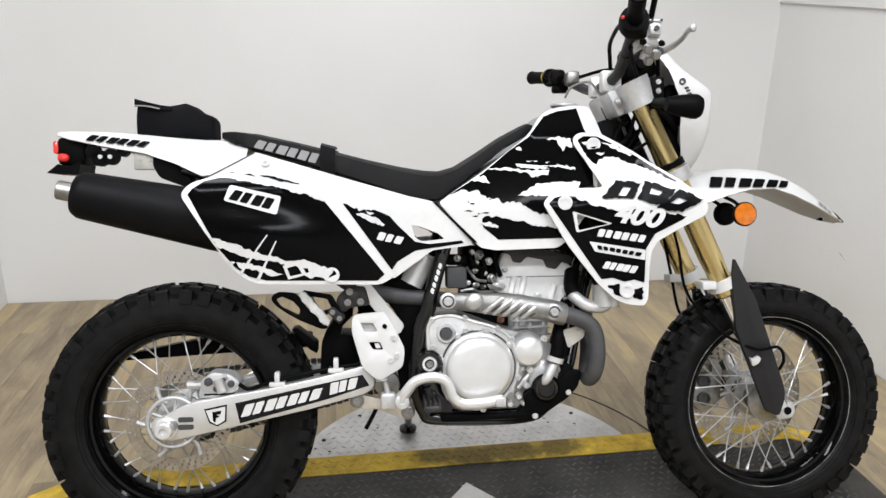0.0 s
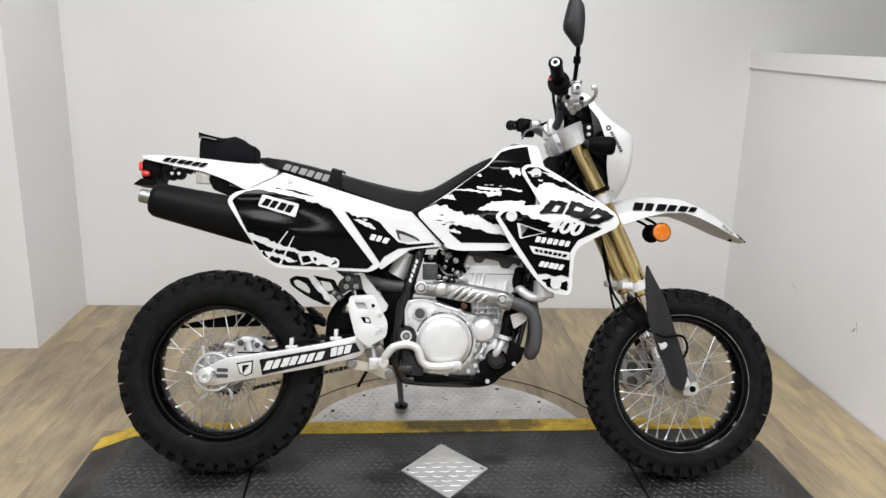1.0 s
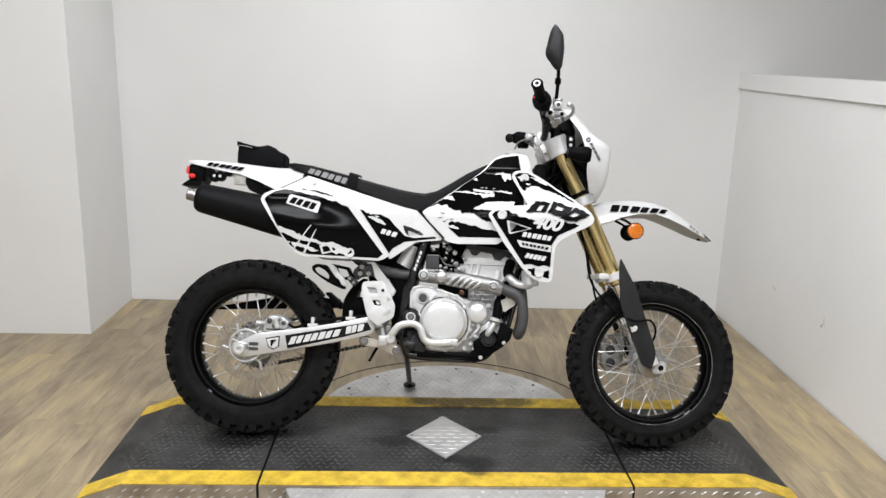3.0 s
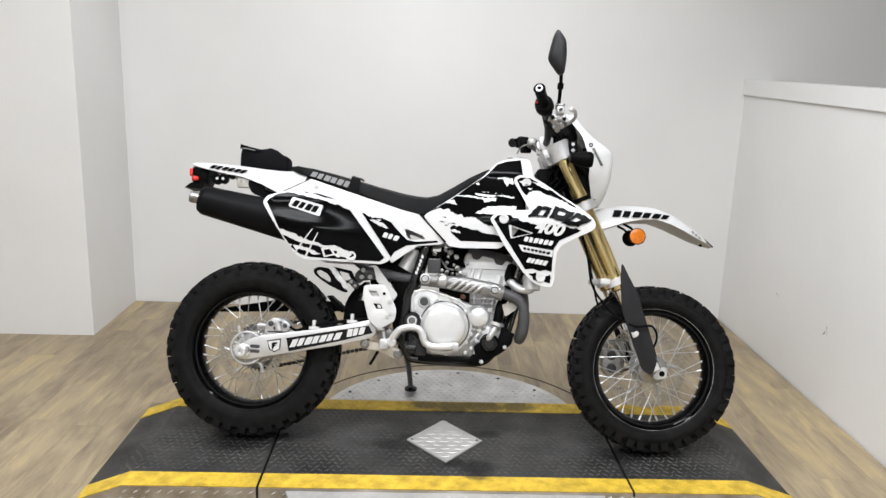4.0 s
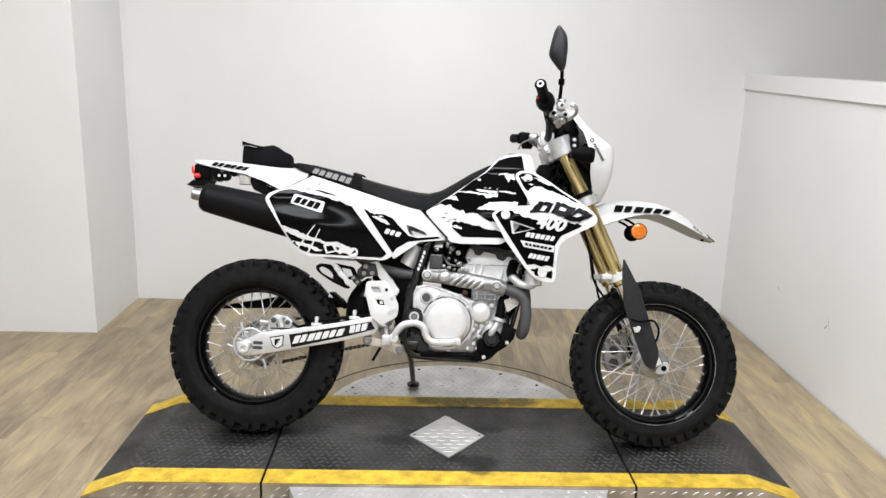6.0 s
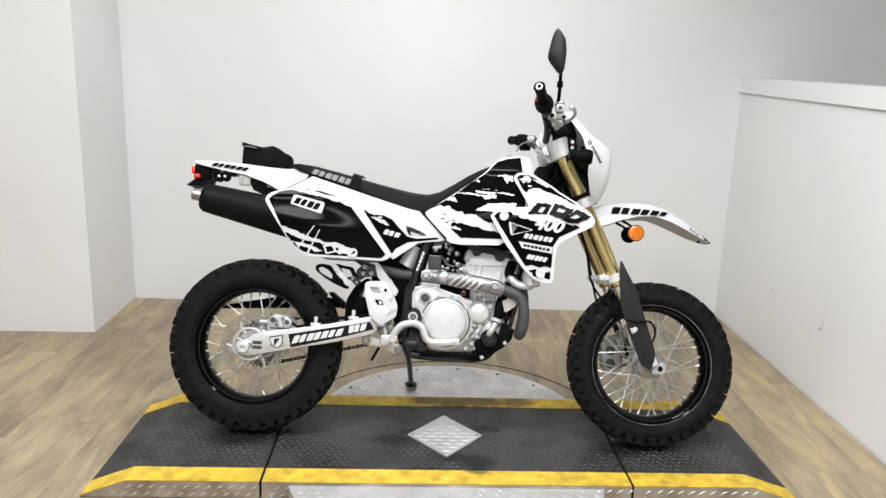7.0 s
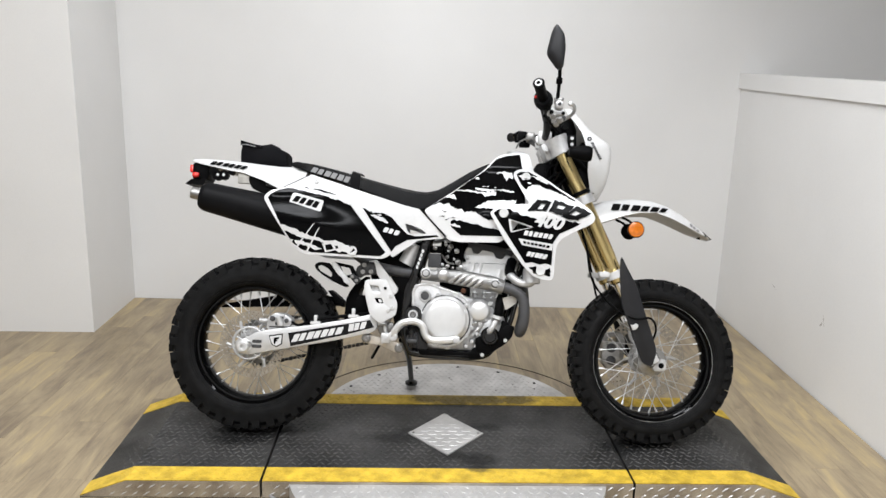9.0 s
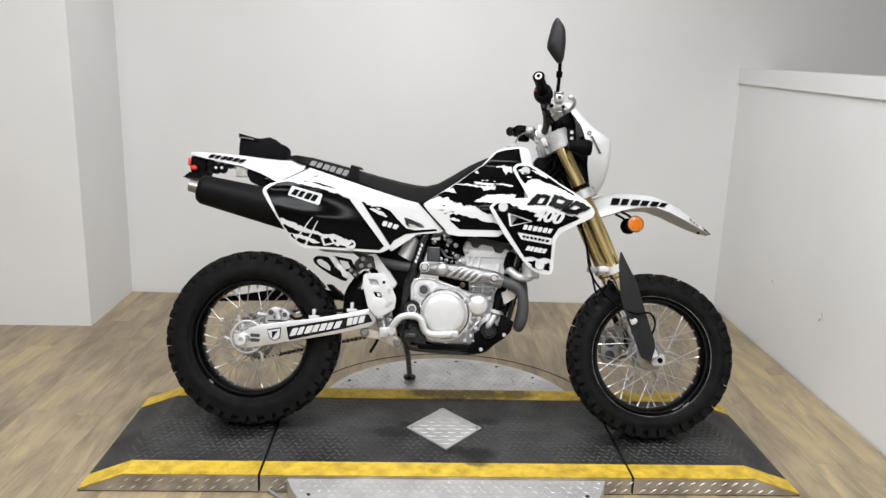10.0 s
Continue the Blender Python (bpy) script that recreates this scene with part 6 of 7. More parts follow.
for k in range(5):
    x = 0.714 + k * 0.0215
    z = 0.574 - 0.16 * (x - 0.72)
    part("louvre", tube(bmesh.new(), [(x - 0.014, -0.1600, z - 0.017), (x - 0.002, -0.1675, z - 0.008), (x + 0.010, -0.1690, z + 0.002), (x + 0.028, -0.1630, z + 0.013)], 0.0062, 10, 4), SHIELD, shield, "slanted pressed louvre")
    # raised dark strip, painted shade beneath the louvre
    part("louvre_shade", tube(bmesh.new(), [(x + 0.002, -0.1665, z - 0.016), (x + 0.020, -0.1705, z - 0.003), (x + 0.036, -0.1655, z + 0.008)], 0.0022, 6, 3), PIPE, shield, "dark strip standing in for the shade beneath the louvre")
bm = bmesh.new()
bmesh.ops.create_uvsphere(bm, u_segments=20, v_segments=12, radius=1.0)
bmesh.ops.scale(bm, vec=(0.023, 0.012, 0.0185), verts=bm.verts[:])
bmesh.ops.rotate(bm, cent=(0, 0, 0), matrix=Matrix.Rotation(radians(-22), 3, "Y"), verts=bm.verts[:])
bmesh.ops.translate(bm, vec=(0.678, -0.158, 0.582), verts=bm.verts[:])
part("shield_bulge", bm, SHIELD, shield, "rounded pressed bulge")
for bx, bz in ((0.618, 0.586), (0.858, 0.556)):
    bm = lathe(bmesh.new(), [(-0.01, 0.018), (0.002, 0.018), (0.004, 0.014), (0.004, 0.009), (0.009, 0.008), (0.009, 0.004), (0.006, 0.004), (0.006, 0)], (bx, -0.1695, bz), (0, -1, 0), 20)
    part("shield_bolt", bm, ALU, shield)
    part("bolt_ring", lathe(bmesh.new(), [(0, 0.0105), (0.0012, 0.0105), (0.0012, 0.0135), (0, 0.0135)], (bx, -0.1738, bz), (0, -1, 0), 20), DARKGREY, shield)
bm = plate(bmesh.new(), rounded([(0.886, 0.508), (0.927, 0.519), (0.938, 0.508), (0.936, 0.492), (0.898, 0.466)], 0.006), -0.140, -0.134)
bolt(bm, 0.925, -0.140, 0.503, 0.006, 0.006)
part("pipe_bracket", bm, TAN, bike, "raw metal exhaust bracket")

# skid plate, radiator
bm = plate(bmesh.new(), rounded([(0.60, 0.300), (0.80, 0.292), (0.835, 0.302), (0.90, 0.345), (0.925, 0.372), (0.915, 0.42), (0.89, 0.432), (0.88, 0.39), (0.85, 0.365), (0.805, 0.345), (0.78, 0.315), (0.60, 0.318)], 0.008), -0.122, 0.122, bevel=0.004)
part("skid_plate", bm, BLACK, bike, "black plastic skid plate")
for bx, bz in ((0.823, 0.307), (0.902, 0.36)):
    bm = lathe(bmesh.new(), [(0, 0.0075), (0.003, 0.007), (0.005, 0.005), (0.005, 0)], (bx, -0.123, bz), (0, -1, 0), 14)
    part("skid_bolt", bm, BRIGHT, bike, "bright skid plate bolt")
for sg in (-1, 1):
    bm = box(bmesh.new(), 0.945, 0.985, min(sg * 0.08, sg * 0.17), max(sg * 0.08, sg * 0.17), 0.60, 0.84, 0.006)
    tmp = [v for v in bm.verts]
    bmesh.ops.rotate(bm, cent=(0.965, 0, 0.72), matrix=Matrix.Rotation(radians(-14), 3, "Y"), verts=tmp)
    for k in range(9):
        z = 0.625 + k * 0.024
        box(bm, 0.94 + 0.25 * (z - 0.72) * 0 , 0.945, min(sg * 0.085, sg * 0.165), max(sg * 0.085, sg * 0.165), z, z + 0.004)
    part("radiator", bm, BLACK, bike, "black radiator behind the shroud")
bm = tube(bmesh.new(), [(0.905, -0.11, 0.60), (0.915, -0.14, 0.585), (0.94, -0.15, 0.566), (0.975, -0.152, 0.562), (0.99, -0.148, 0.572)], 0.014, 12)
lathe(bm, [(0, 0.02), (0.0, 0.03), (0.05, 0.03), (0.05, 0.02)], (0.985, -0.148, 0.562), (0, 0.1, 1), 20, True)
part("radiator_neck", bm, ALU, bike, "bright radiator outlet and neck")
bm = tube(bmesh.new(), [(0.92, -0.10, 0.64), (0.91, -0.125, 0.61), (0.912, -0.14, 0.592)], 0.018, 12)
part("radiator_hose", bm, BLACK, bike, "black radiator hose")

# --- swingarm, linkage, chain ---
for sg in (-1, 1):
    y0, y1 = (-0.112, -0.078) if sg < 0 else (0.078, 0.112)
    arm = plate(bmesh.new(), rounded([(-0.048, 0.306), (-0.042, 0.286), (-0.005, 0.278), (0.141, 0.306), (0.30, 0.338), (0.43, 0.370), (0.452, 0.385), (0.452, 0.425), (0.435, 0.437), (0.33, 0.412), (0.218, 0.391), (0.10, 0.374), (0.05, 0.366), (0.015, 0.355), (-0.019, 0.336), (-0.046, 0.326)], 0.010), y0, y1, bevel=0.004)
    sw = part("swingarm", arm, SWING, bike, "bright alloy swingarm")
    if sg < 0:
        fy = lambda x, z: -0.112
        for zc in (0.327, 0.310):
            part("adjuster_slot", plate(bmesh.new(), rounded([(0.012, zc - 0.006), (0.046, zc - 0.006), (0.046, zc + 0.005), (0.012, zc + 0.006)], 0.005), -0.1128, -0.111), DARKGREY, sw, "dark chain adjuster slot")
        part("sticker", skin(bmesh.new(), [(0.138, 0.360), (0.346, 0.400), (0.425, 0.415), (0.44, 0.39), (0.345, 0.362), (0.148, 0.314)], lambda x, z: -0.113, 0.0012, step=9.0), GLOSS, sw, "black printed swingarm sticker")
        part("logo", logo(bmesh.new(), 7, (0.158, 0.355), (0.335, 0.389), (0.331, 0.365), (0.153, 0.328), fy, 0.0022, 0.18), WHITE, sw, "white lettering-sized logo blocks")
        part("logo", logo(bmesh.new(), 3, (0.350, 0.398), (0.414, 0.410), (0.412, 0.386), (0.352, 0.372), fy, 0.0024, 0.12), WHITE, sw)
        part("badge", skin(bmesh.new(), [(0.070, 0.349), (0.120, 0.358), (0.118, 0.320), (0.098, 0.309), (0.080, 0.318)], lambda x, z: -0.1132, 0.0012, step=9.0), BLACK, sw, "small shield-shaped badge")
        part("badge_face", skin(bmesh.new(), [(0.0735, 0.3455), (0.1165, 0.3535), (0.1145, 0.322), (0.098, 0.3125), (0.083, 0.3205)], lambda x, z: -0.1142, 0.001, step=9.0), WHITE, sw)
        bm = skin(bmesh.new(), [(0.088, 0.342), (0.108, 0.345), (0.106, 0.337), (0.097, 0.336), (0.104, 0.331), (0.096, 0.329), (0.094, 0.318), (0.089, 0.322)], lambda x, z: -0.1150, 0.001, step=9.0)
        part("badge_mark", bm, BLACK, sw)
bm = box(bmesh.new(), 0.36, 0.43, -0.08, 0.08, 0.375, 0.42, 0.01)
part("swingarm_bridge", bm, BRIGHT, bike, "alloy swingarm cross piece")
bm = lathe(bmesh.new(), [(0, 0.026), (0.006, 0.025), (0.008, 0.0195), (0.030, 0.0185), (0.032, 0.016), (0.032, 0.0085), (0.024, 0.008), (0.024, 0)], (-0.014, -0.112, 0.309), (0, -1, 0), 24)
part("axle_nut", bm, BRIGHT, bike, "bright rear axle nut")
part("rear_axle", tube(bmesh.new(), [(0, -0.12, 0.315), (0, 0.12, 0.315)], 0.012, 14, smooth=False), STEEL, bike)
bm = bmesh.new()
ring = [(-0.002 + 0.056 * math.cos(a), -0.1, 0.319 + 0.056 * math.sin(a)) for a in (2 * math.pi * k / 40 for k in range(41))]
tube(bm, ring, 0.0048, 10, smooth=False, caps=False)
lathe(bm, [(-0.03, 0.024), (0.004, 0.024), (0.006, 0.018), (0.006, 0)], (-0.002, -0.092, 0.319), (0, -1, 0), 24)
carrier_part = part("caliper_carrier", bm, ALU, bike, "round ribbed alloy caliper carrier")
for k in range(10):
    a = 2 * math.pi * k / 10 + 0.2
    part("rib", tube(bmesh.new(), [(-0.002 + 0.02 * math.cos(a), -0.094, 0.319 + 0.02 * math.sin(a)), (-0.002 + 0.055 * math.cos(a), -0.097, 0.319 + 0.055 * math.sin(a))], 0.0034, 8, smooth=False), ALU, carrier_part)
bm = plate(bmesh.new(), rounded([(0.055, 0.37), (0.06, 0.41), (0.085, 0.43), (0.125, 0.425), (0.15, 0.405), (0.145, 0.385), (0.11, 0.37)], 0.01), -0.10, -0.045, bevel=0.006)
tube(bm, [(0.10, -0.105, 0.415), (0.11, -0.105, 0.385)], 0.012, 10, smooth=False)
tube(bm, [(0.03, -0.085, 0.40), (0.07, -0.09, 0.40), (0.12, -0.095, 0.42)], 0.009, 8)
cal = part("rear_caliper", bm, ALU, bike, "cast alloy rear brake caliper")
for bx, bz, r in ((0.078, 0.408, 0.007), (0.128, 0.402, 0.006), (0.095, 0.392, 0.005), (0.112, 0.412, 0.004)):
    part("caliper_pin", lathe(bmesh.new(), [(0, r * 1.4), (0.004, r * 1.3), (0.005, r), (0.005, 0)], (bx, -0.10, bz), (0, -1, 0), 12), DARKGREY, cal)
part("pad_gap", box(bmesh.new(), 0.068, 0.135, -0.1005, -0.095, 0.377, 0.381), BLACK, cal)
bm = tube(bmesh.new(), [(0.145, -0.098, 0.40), (0.17, -0.098, 0.388), (0.22, -0.104, 0.405), (0.293, -0.104, 0.420), (0.379, -0.104, 0.434), (0.425, -0.102, 0.443), (0.46, -0.10, 0.48)], 0.0048, 8)
part("rear_brake_hose", bm, BLACK, bike, "black rear brake hose")
for x, z in ((0.232, 0.392), (0.365, 0.42)):
    bm = box(bmesh.new(), x - 0.018, x + 0.018, -0.112, -0.085, z, z + 0.012, 0.003)
    box(bm, x - 0.006, x + 0.006, -0.112, -0.09, z + 0.01, z + 0.034, 0.003)
    part("hose_guide", bm, WHITE, bike, "white plastic hose guide")
bm = bmesh.new()
for (xa, za), (xb, zb) in (((0.0, 0.40), (0.56, 0.43)), ((0.0, 0.226), (0.56, 0.358))):
    for k in range(36):
        t0, t1 = k / 36, (k + 0.82) / 36
        tube(bm, [(xa + (xb - xa) * t0, 0.066, za + (zb - za) * t0), (xa + (xb - xa) * t1, 0.066, za + (zb - za) * t1)], 0.0075 if k % 2 else 0.006, 6, smooth=False)
tagged(part("chain", bm, DARKGREY, bike, "dark drive chain"), kind="stuff")
bm = plate(bmesh.new(), rounded([(-0.155, 0.435), (-0.13, 0.452), (0.06, 0.488), (0.30, 0.49), (0.30, 0.455), (0.07, 0.445), (-0.05, 0.440)], 0.008), 0.05, 0.085)
part("chain_guard", bm, BLACK, bike, "black chain guard")
bm = plate(bmesh.new(), rounded([(0.392, 0.356), (0.412, 0.366), (0.445, 0.357), (0.50, 0.342), (0.535, 0.335), (0.547, 0.318), (0.535, 0.298), (0.512, 0.303), (0.46, 0.326), (0.415, 0.330), (0.395, 0.338)], 0.008), -0.085, -0.065, bevel=0.003)
part("linkage_arm", bm, LINK, bike, "raw alloy suspension linkage")
for bx, bz in ((0.411, 0.349), (0.529, 0.317)):
    bm = lathe(bmesh.new(), [(-0.05, 0.0165), (0.003, 0.0165), (0.005, 0.013), (0.005, 0.0095), (0.011, 0.009), (0.011, 0.005), (0.007, 0.0045), (0.007, 0)], (bx, -0.085, bz), (0, -1, 0), 18)
    part("linkage_bolt", bm, STEEL, bike)
bm = plate(bmesh.new(), rounded([(0.455, 0.405), (0.50, 0.41), (0.515, 0.385), (0.50, 0.355), (0.47, 0.35), (0.45, 0.375)], 0.01), -0.08, -0.04, bevel=0.004)
part("linkage_block", bm, STEEL, bike, "grey steel linkage block")

# heel guard, foot controls
bm = plate(bmesh.new(), rounded([(0.405, 0.557), (0.478, 0.562), (0.497, 0.528), (0.522, 0.476), (0.517, 0.435), (0.462, 0.404), (0.425, 0.436), (0.402, 0.52)], 0.012), -0.138, -0.128, (rounded([(0.422, 0.538), (0.451, 0.537), (0.461, 0.517), (0.432, 0.517)], 0.004), rounded([(0.440, 0.494), (0.466, 0.493), (0.473, 0.475), (0.450, 0.476)], 0.004)), bevel=0.002)
hg = part("heel_guard", bm, WHITE, bike, "white heel guard plate with cut-outs")
part("guard_backing", plate(bmesh.new(), [(0.415, 0.545), (0.458, 0.545), (0.468, 0.51), (0.425, 0.51)], -0.124, -0.121), ALU, hg)
part("guard_mark", plate(bmesh.new(), [(0.453, 0.490), (0.463, 0.490), (0.468, 0.479), (0.457, 0.479)], -0.134, -0.131), WHITE, hg)
bm = lathe(bmesh.new(), [(0, 0), (0, 0.0055), (-0.001, 0.0055)], (0.477, -0.1395, 0.529), seg=14)
part("guard_hole", bm, BLACK, hg)
for bx, bz in ((0.497, 0.503), (0.503, 0.462), (0.49, 0.452)):
    part("guard_bolt", bolt(bmesh.new(), bx, -0.138, bz, 0.006, 0.006), BRIGHT, hg)
bm = bmesh.new()
loft(bm, [[(0.442, y, 0.628), (0.412, y, 0.622), (0.492, y, 0.512), (0.512, y, 0.508), (0.522, y, 0.528)] for y in (-0.127, -0.105)])
bmesh.ops.bevel(bm, geom=bm.edges[:], offset=0.003, segments=2, affect="EDGES")
part("peg_strut", bm, BRIGHT, bike, "bright alloy strut to the footrest")
bm = plate(bmesh.new(), rounded([(0.368, 0.576), (0.372, 0.598), (0.398, 0.620), (0.435, 0.620), (0.446, 0.577), (0.398, 0.571), (0.386, 0.558)], 0.008), -0.130, -0.112, bevel=0.003)
pb = part("passenger_peg_bracket", bm, PEG, bike, "dark grey passenger peg bracket")
for bx, bz in ((0.400, 0.608), (0.395, 0.584), (0.424, 0.585)):
    part("bracket_bolt", bolt(bmesh.new(), bx, -0.130, bz, 0.006, 0.006), STEEL, pb)
bm = plate(bmesh.new(), rounded([(0.350, 0.566), (0.362, 0.579), (0.391, 0.554), (0.376, 0.538)], 0.005), -0.156, -0.120, bevel=0.003)
hinge = part("peg_hinge", bm, GUARD, pb)
for hx, hz in ((0.362, 0.566), (0.377, 0.552)):
    part("hinge_pin", bolt(bmesh.new(), hx, -0.156, hz, 0.0045, 0.004), STEEL, hinge)
bm = bmesh.new()
loft(bm, [[(0.286, y, 0.610), (0.302, y, 0.617), (0.314, y, 0.597), (0.325, y, 0.589), (0.338, y, 0.570), (0.350, y, 0.560), (0.359, y, 0.544), (0.346, y, 0.535), (0.338, y, 0.549), (0.327, y, 0.559), (0.318, y, 0.573), (0.308, y, 0.580), (0.300, y, 0.595)] for y in (-0.168, -0.154)])
bmesh.ops.bevel(bm, geom=bm.edges[:], offset=0.004, segments=2, affect="EDGES")
part("passenger_peg", bm, ALU, bike, "bright folded passenger peg")
bm = plate(bmesh.new(), rounded([(0.402, 0.570), (0.363, 0.541), (0.344, 0.514), (0.331, 0.486), (0.325, 0.405), (0.425, 0.43), (0.405, 0.498), (0.374, 0.499), (0.379, 0.520), (0.405, 0.545)], 0.006), -0.062, 0.06, bevel=0.003)
part("inner_mudguard", bm, BLACK, bike, "black inner mudguard before the rear wheel")
bm = plate(bmesh.new(), rounded([(0.43, 0.66), (0.60, 0.70), (0.60, 0.58), (0.575, 0.50), (0.565, 0.36), (0.515, 0.36), (0.50, 0.45), (0.51, 0.54), (0.47, 0.60)], 0.012), -0.085, 0.085, bevel=0.005)
part("airbox", bm, BLACK, bike, "black air box and frame gusset")
bm = plate(bmesh.new(), rounded([(0.227, 0.603), (0.244, 0.614), (0.283, 0.610), (0.310, 0.571), (0.335, 0.561), (0.353, 0.529), (0.337, 0.528), (0.291, 0.548), (0.256, 0.569), (0.233, 0.587)], 0.009), -0.152, -0.142, (rounded([(0.239, 0.597), (0.252, 0.603), (0.277, 0.591), (0.291, 0.574), (0.289, 0.561), (0.271, 0.570), (0.249, 0.582)], 0.005),), bevel=0.003)
part("grab_loop", bm, BLACK, bike, "black looped rear bracket")
bm = plate(bmesh.new(), rounded([(0.296, 0.616), (0.361, 0.604), (0.377, 0.572), (0.384, 0.559), (0.360, 0.563), (0.333, 0.556), (0.314, 0.584)], 0.006), -0.147, -0.139, (rounded([(0.318, 0.601), (0.350, 0.595), (0.360, 0.574), (0.338, 0.568), (0.328, 0.582)], 0.004),), bevel=0.002)
part("peg_stay", bm, BLACK, bike, "black stay with a cut-out behind the peg")
bm = plate(bmesh.new(), rounded([(0.258, 0.512), (0.272, 0.514), (0.318, 0.476), (0.318, 0.452), (0.30, 0.462)], 0.004), -0.03, 0.03, bevel=0.002)
part("mud_flap", bm, BLACK, bike, "black mud flap before the rear wheel")
bm = tube(bmesh.new(), [(0.49, -0.10, 0.43), (0.47, -0.115, 0.415), (0.47, -0.12, 0.40)], 0.016, 12)
box(bm, 0.465, 0.50, -0.125, -0.095, 0.335, 0.372, 0.006)
tube(bm, [(0.482, -0.11, 0.37), (0.475, -0.11, 0.41)], 0.007, 10, smooth=False)
part("rear_master_cylinder", bm, ALU, bike, "small rear brake master cylinder")
bm = tube(bmesh.new(), [(0.508, -0.165, 0.362), (0.522, -0.178, 0.388), (0.545, -0.182, 0.412), (0.585, -0.184, 0.419), (0.612, -0.184, 0.405), (0.625, -0.184, 0.372), (0.648, -0.184, 0.357), (0.69, -0.184, 0.357), (0.735, -0.184, 0.363)], 0.0145, 14, squash=0.8)
bp = part("brake_pedal", bm, BRIGHT, bike, "bright curved rear brake pedal")
bm = lathe(bmesh.new(), [(-0.02, 0.016), (0.014, 0.016), (0.016, 0.012), (0.016, 0.006), (0.012, 0.006), (0.012, 0)], (0.512, -0.168, 0.366), (0, -1, 0), 18)
part("pedal_pivot", bm, ALU, bp)
bm = box(bmesh.new(), 0.718, 0.742, -0.20, -0.17, 0.35, 0.372, 0.004)
part("pedal_tip", bm, ALU, bp)
bm = lathe(bmesh.new(), [(-0.03, 0.031), (0.0, 0.031), (0.006, 0.026), (0.006, 0.019), (0.001, 0.018), (0.001, 0)], (0.577, -0.136, 0.440), (0, -1, 0), 28)
pv = part("pivot_boss", bm, FRAME, bike, "black swingarm pivot boss")
part("pivot_ring", lathe(bmesh.new(), [(0.0, 0.0175), (0.005, 0.0165), (0.005, 0.0115), (0.001, 0.0105)], (0.577, -0.1372, 0.440), (0, -1, 0), 24), BRIGHT, pv, "bright ring of the pivot")
part("pivot_nut", lathe(bmesh.new(), [(0.0, 0.009), (0.006, 0.0085), (0.006, 0.004), (0.003, 0.004), (0.003, 0)], (0.577, -0.1375, 0.440), (0, -1, 0), 6), STEEL, pv)
bm = box(bmesh.new(), 0.560, 0.598, -0.205, -0.12, 0.345, 0.360, 0.004)
for k in range(4):
    for q in range(4):
        box(bm, 0.561 + k * 0.0105, 0.565 + k * 0.0105, -0.203 + q * 0.02, -0.192 + q * 0.02, 0.359, 0.369)
box(bm, 0.566, 0.594, -0.135, -0.10, 0.325, 0.375, 0.006)
tube(bm, [(0.572, -0.14, 0.385), (0.585, -0.14, 0.33)], 0.008, 10, smooth=False)
part("foot_peg", bm, PEG, bike, "serrated steel foot peg")
bm = plate(bmesh.new(), rounded([(0.548, 0.40), (0.60, 0.40), (0.632, 0.335), (0.628, 0.304), (0.558, 0.304), (0.542, 0.345)], 0.01), -0.112, -0.096, bevel=0.003)
part("peg_mount", bm, FRAME, bike, "black footrest mount on the frame")
bm = tube(bmesh.new(), [(0.46, -0.06, 0.33), (0.43, -0.06, 0.275)], 0.005, 8, smooth=False)
part("drain_hose", bm, BLACK, bike, "black drain hose end")

# side stand, on the far side
bm = tube(bmesh.new(), [(0.525, 0.13, 0.33), (0.528, 0.20, 0.31), (0.545, 0.29, 0.25), (0.552, 0.41, 0.15)], (0.013, 0.011), 12)
lathe(bm, [(0, 0), (0, 0.026), (0.008, 0.026), (0.016, 0.014), (0.018, 0)], (0.552, 0.437, 0.126), (0, -0.28, 0.96), 20)
part("side_stand", bm, FRAME, bike, "black side stand resting on the steel apron")

# short end of a strap on the floor at the platform's joint
bm = tube(bmesh.new(), [(-0.266, 0.975, 0.02), (-0.255, 0.958, 0.012), (-0.232, 0.940, 0.007), (-0.205, 0.918, 0.005), (-0.190, 0.900, 0.005)], 0.005, 8, squash=0.6)
tagged(part("strap", bm, GREYTEXT, None, "short grey strap end on the floor at the platform joint"), category="strap")

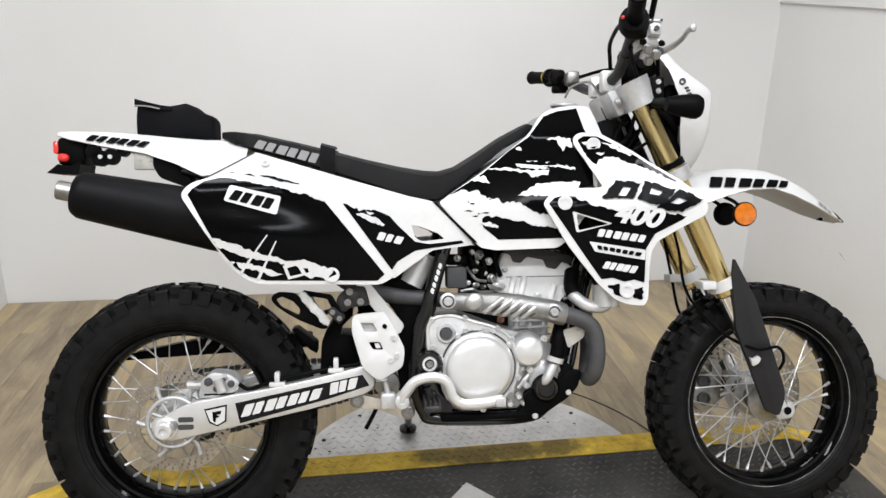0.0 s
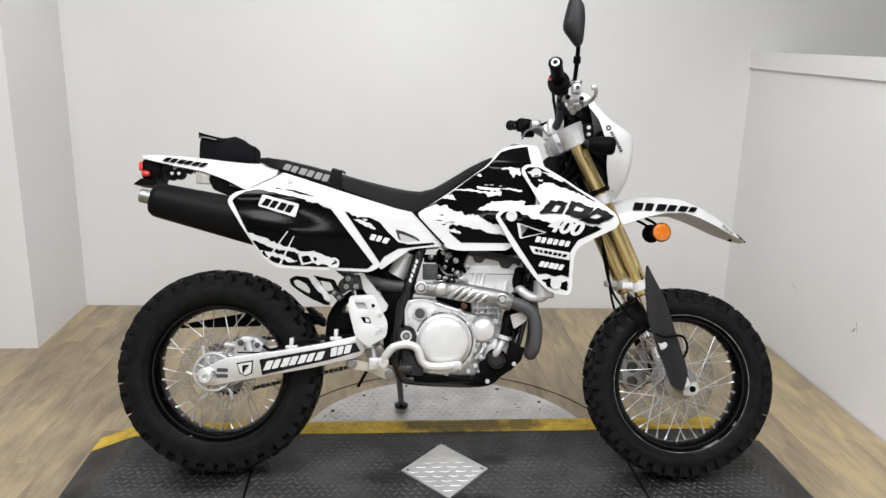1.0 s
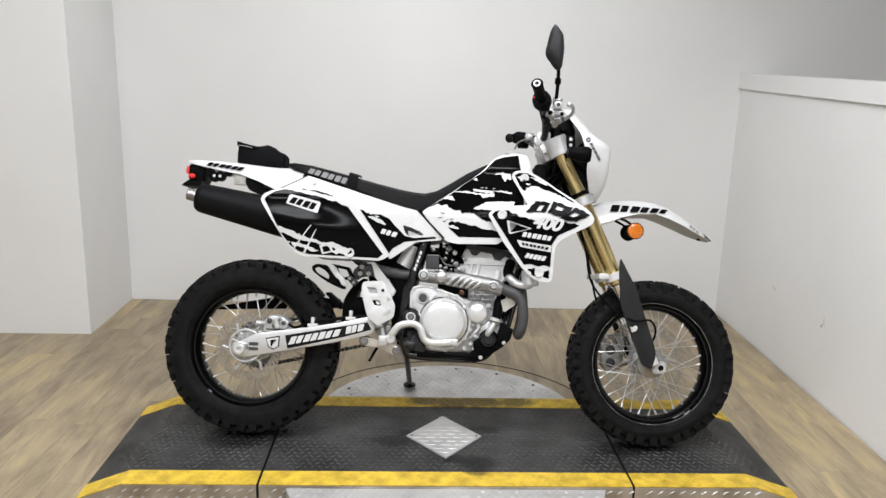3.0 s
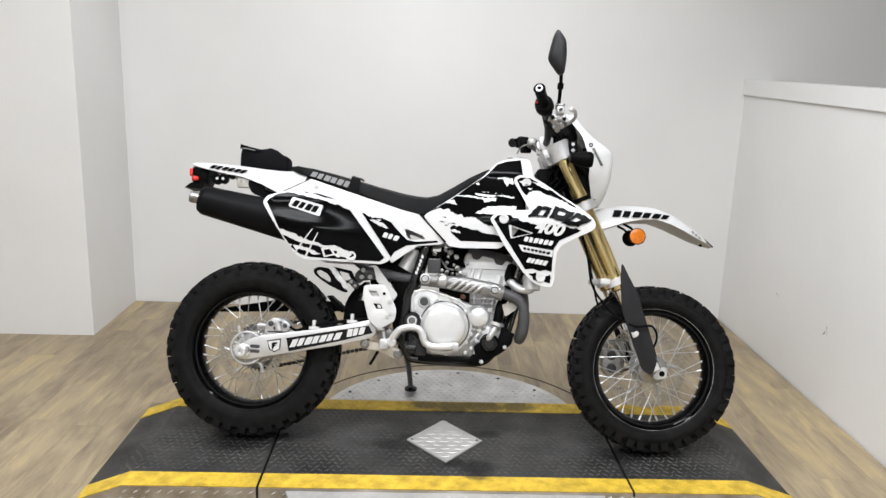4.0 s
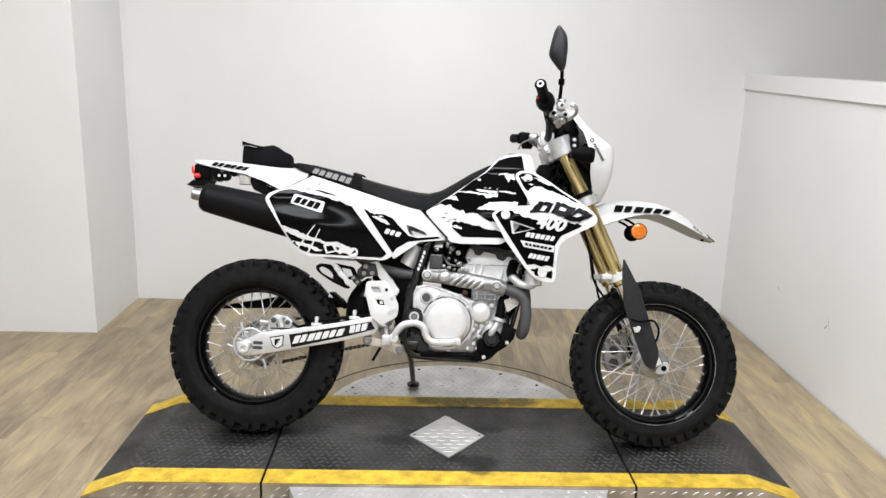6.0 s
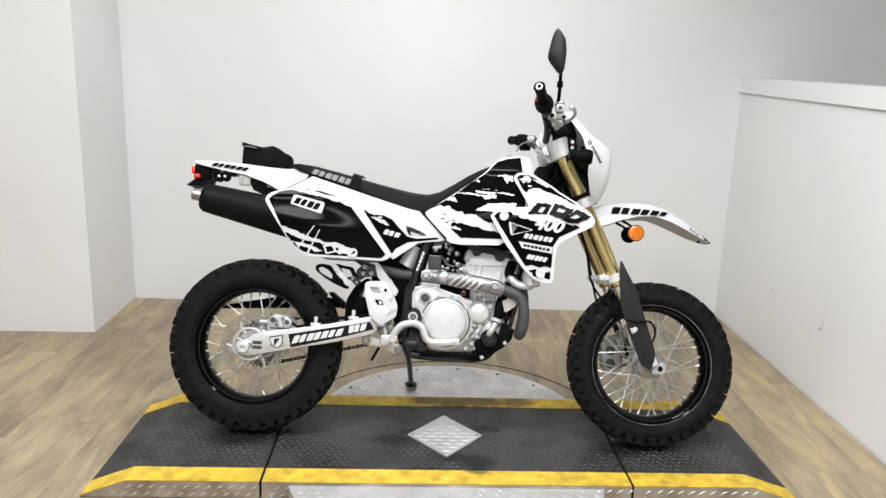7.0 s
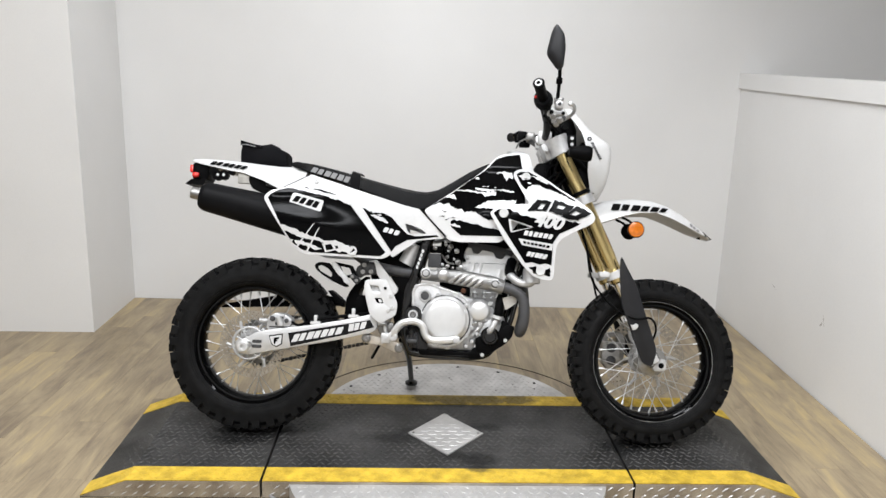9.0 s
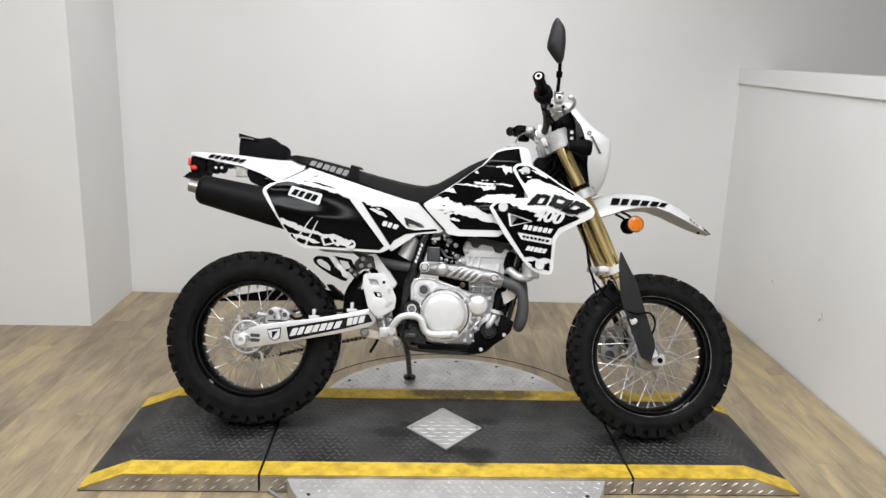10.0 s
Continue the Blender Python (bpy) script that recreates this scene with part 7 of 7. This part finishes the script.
# dirt on the steel apron and the mat
rd = random.Random(21)
bm = bmesh.new()
for k in range(46):
    if k < 26:
        a, r = radians(rd.uniform(25, 155)), rd.uniform(0.18, 0.5)
        x, y, z = 0.03 + r * math.cos(a), 0.18 + r * math.sin(a), 0.0535
        if y < W + 0.02:
            continue
    else:
        x, y, z = rd.uniform(-0.95, 0.95), rd.uniform(-W + 0.1, W - 0.1), P + 0.0005
    c = PLAT @ Vector((x, y, z))
    s0, a0 = rd.uniform(0.0018, 0.0065), rd.uniform(0, 6.28)
    n = rd.randint(5, 7)
    low = [c + Vector((math.cos(a0 + 6.283 * q / n), 0.6 * math.sin(a0 + 6.283 * q / n), 0)) * s0 * rd.uniform(0.5, 1.1) for q in range(n)]
    loft(bm, [low, [c + (v - c) * 0.7 + Vector((0, 0, 0.0012)) for v in low]])
tagged(part("dirt_fleck", bm, DIRT, None, "small dark dirt flecks scattered on the platform", flat=True), category="dirt", kind="stuff")

# ---- floor boards ----
BW, BL = 0.105, 1.22
random.seed(5)
board_mesh = {}
i, count = 0, 0
x = FLOOR_X0
while x < FLOOR_X1:
    y = FLOOR_Y0 - random.random() * BL
    while y < FLOOR_Y1:
        w, l = min(BW, FLOOR_X1 - x), BL
        y0, y1 = max(y, FLOOR_Y0), min(y + l, FLOOR_Y1)
        if y1 - y0 > 0.05 and w > 0.02:
            key = (round(w, 3), round(y1 - y0, 3))
            if key not in board_mesh:
                bm = bmesh.new()
                loft(bm, [[(0.0002 + d, 0.0002 + d, z), (key[0] - 0.0002 - d, 0.0002 + d, z), (key[0] - 0.0002 - d, key[1] - 0.0002 - d, z), (0.0002 + d, key[1] - 0.0002 - d, z)] for d, z in ((0, -0.008), (0, -0.0005), (0.0006, 0.0))])
                me = bpy.data.meshes.new("plank")
                bmesh.ops.recalc_face_normals(bm, faces=bm.faces[:])
                bm.to_mesh(me)
                bm.free()
                me.materials.append(BOARD)
                board_mesh[key] = me
            ob = new("plank", board_mesh[key])
            ob.parent = floor
            ob.location = (x, y0, 0)
            count += 1
        y += l
    x += BW
# the boards on the rest of the floor, joined
bm = bmesh.new()
x = FLOOR_X0
while x < FLOOR_X1 - 0.02:
    y = -3.3
    while y < -0.002:
        y1 = min(0.0, y + 1.1)
        box(bm, x + 0.0002, min(x + BW, FLOOR_X1) - 0.0002, y + 0.0002, y1 - 0.0002, -0.008, 0.0)
        y += 1.1
    x += BW
rest = tagged(part("plank_field", bm, BOARD, floor, flat=True), kind="stuff")
bm = box(bmesh.new(), 2.08, 4.0, -3.3, 3.062, -0.008, 0.0)
tagged(part("plank_field_beyond", bm, BOARD, floor, flat=True), kind="stuff")
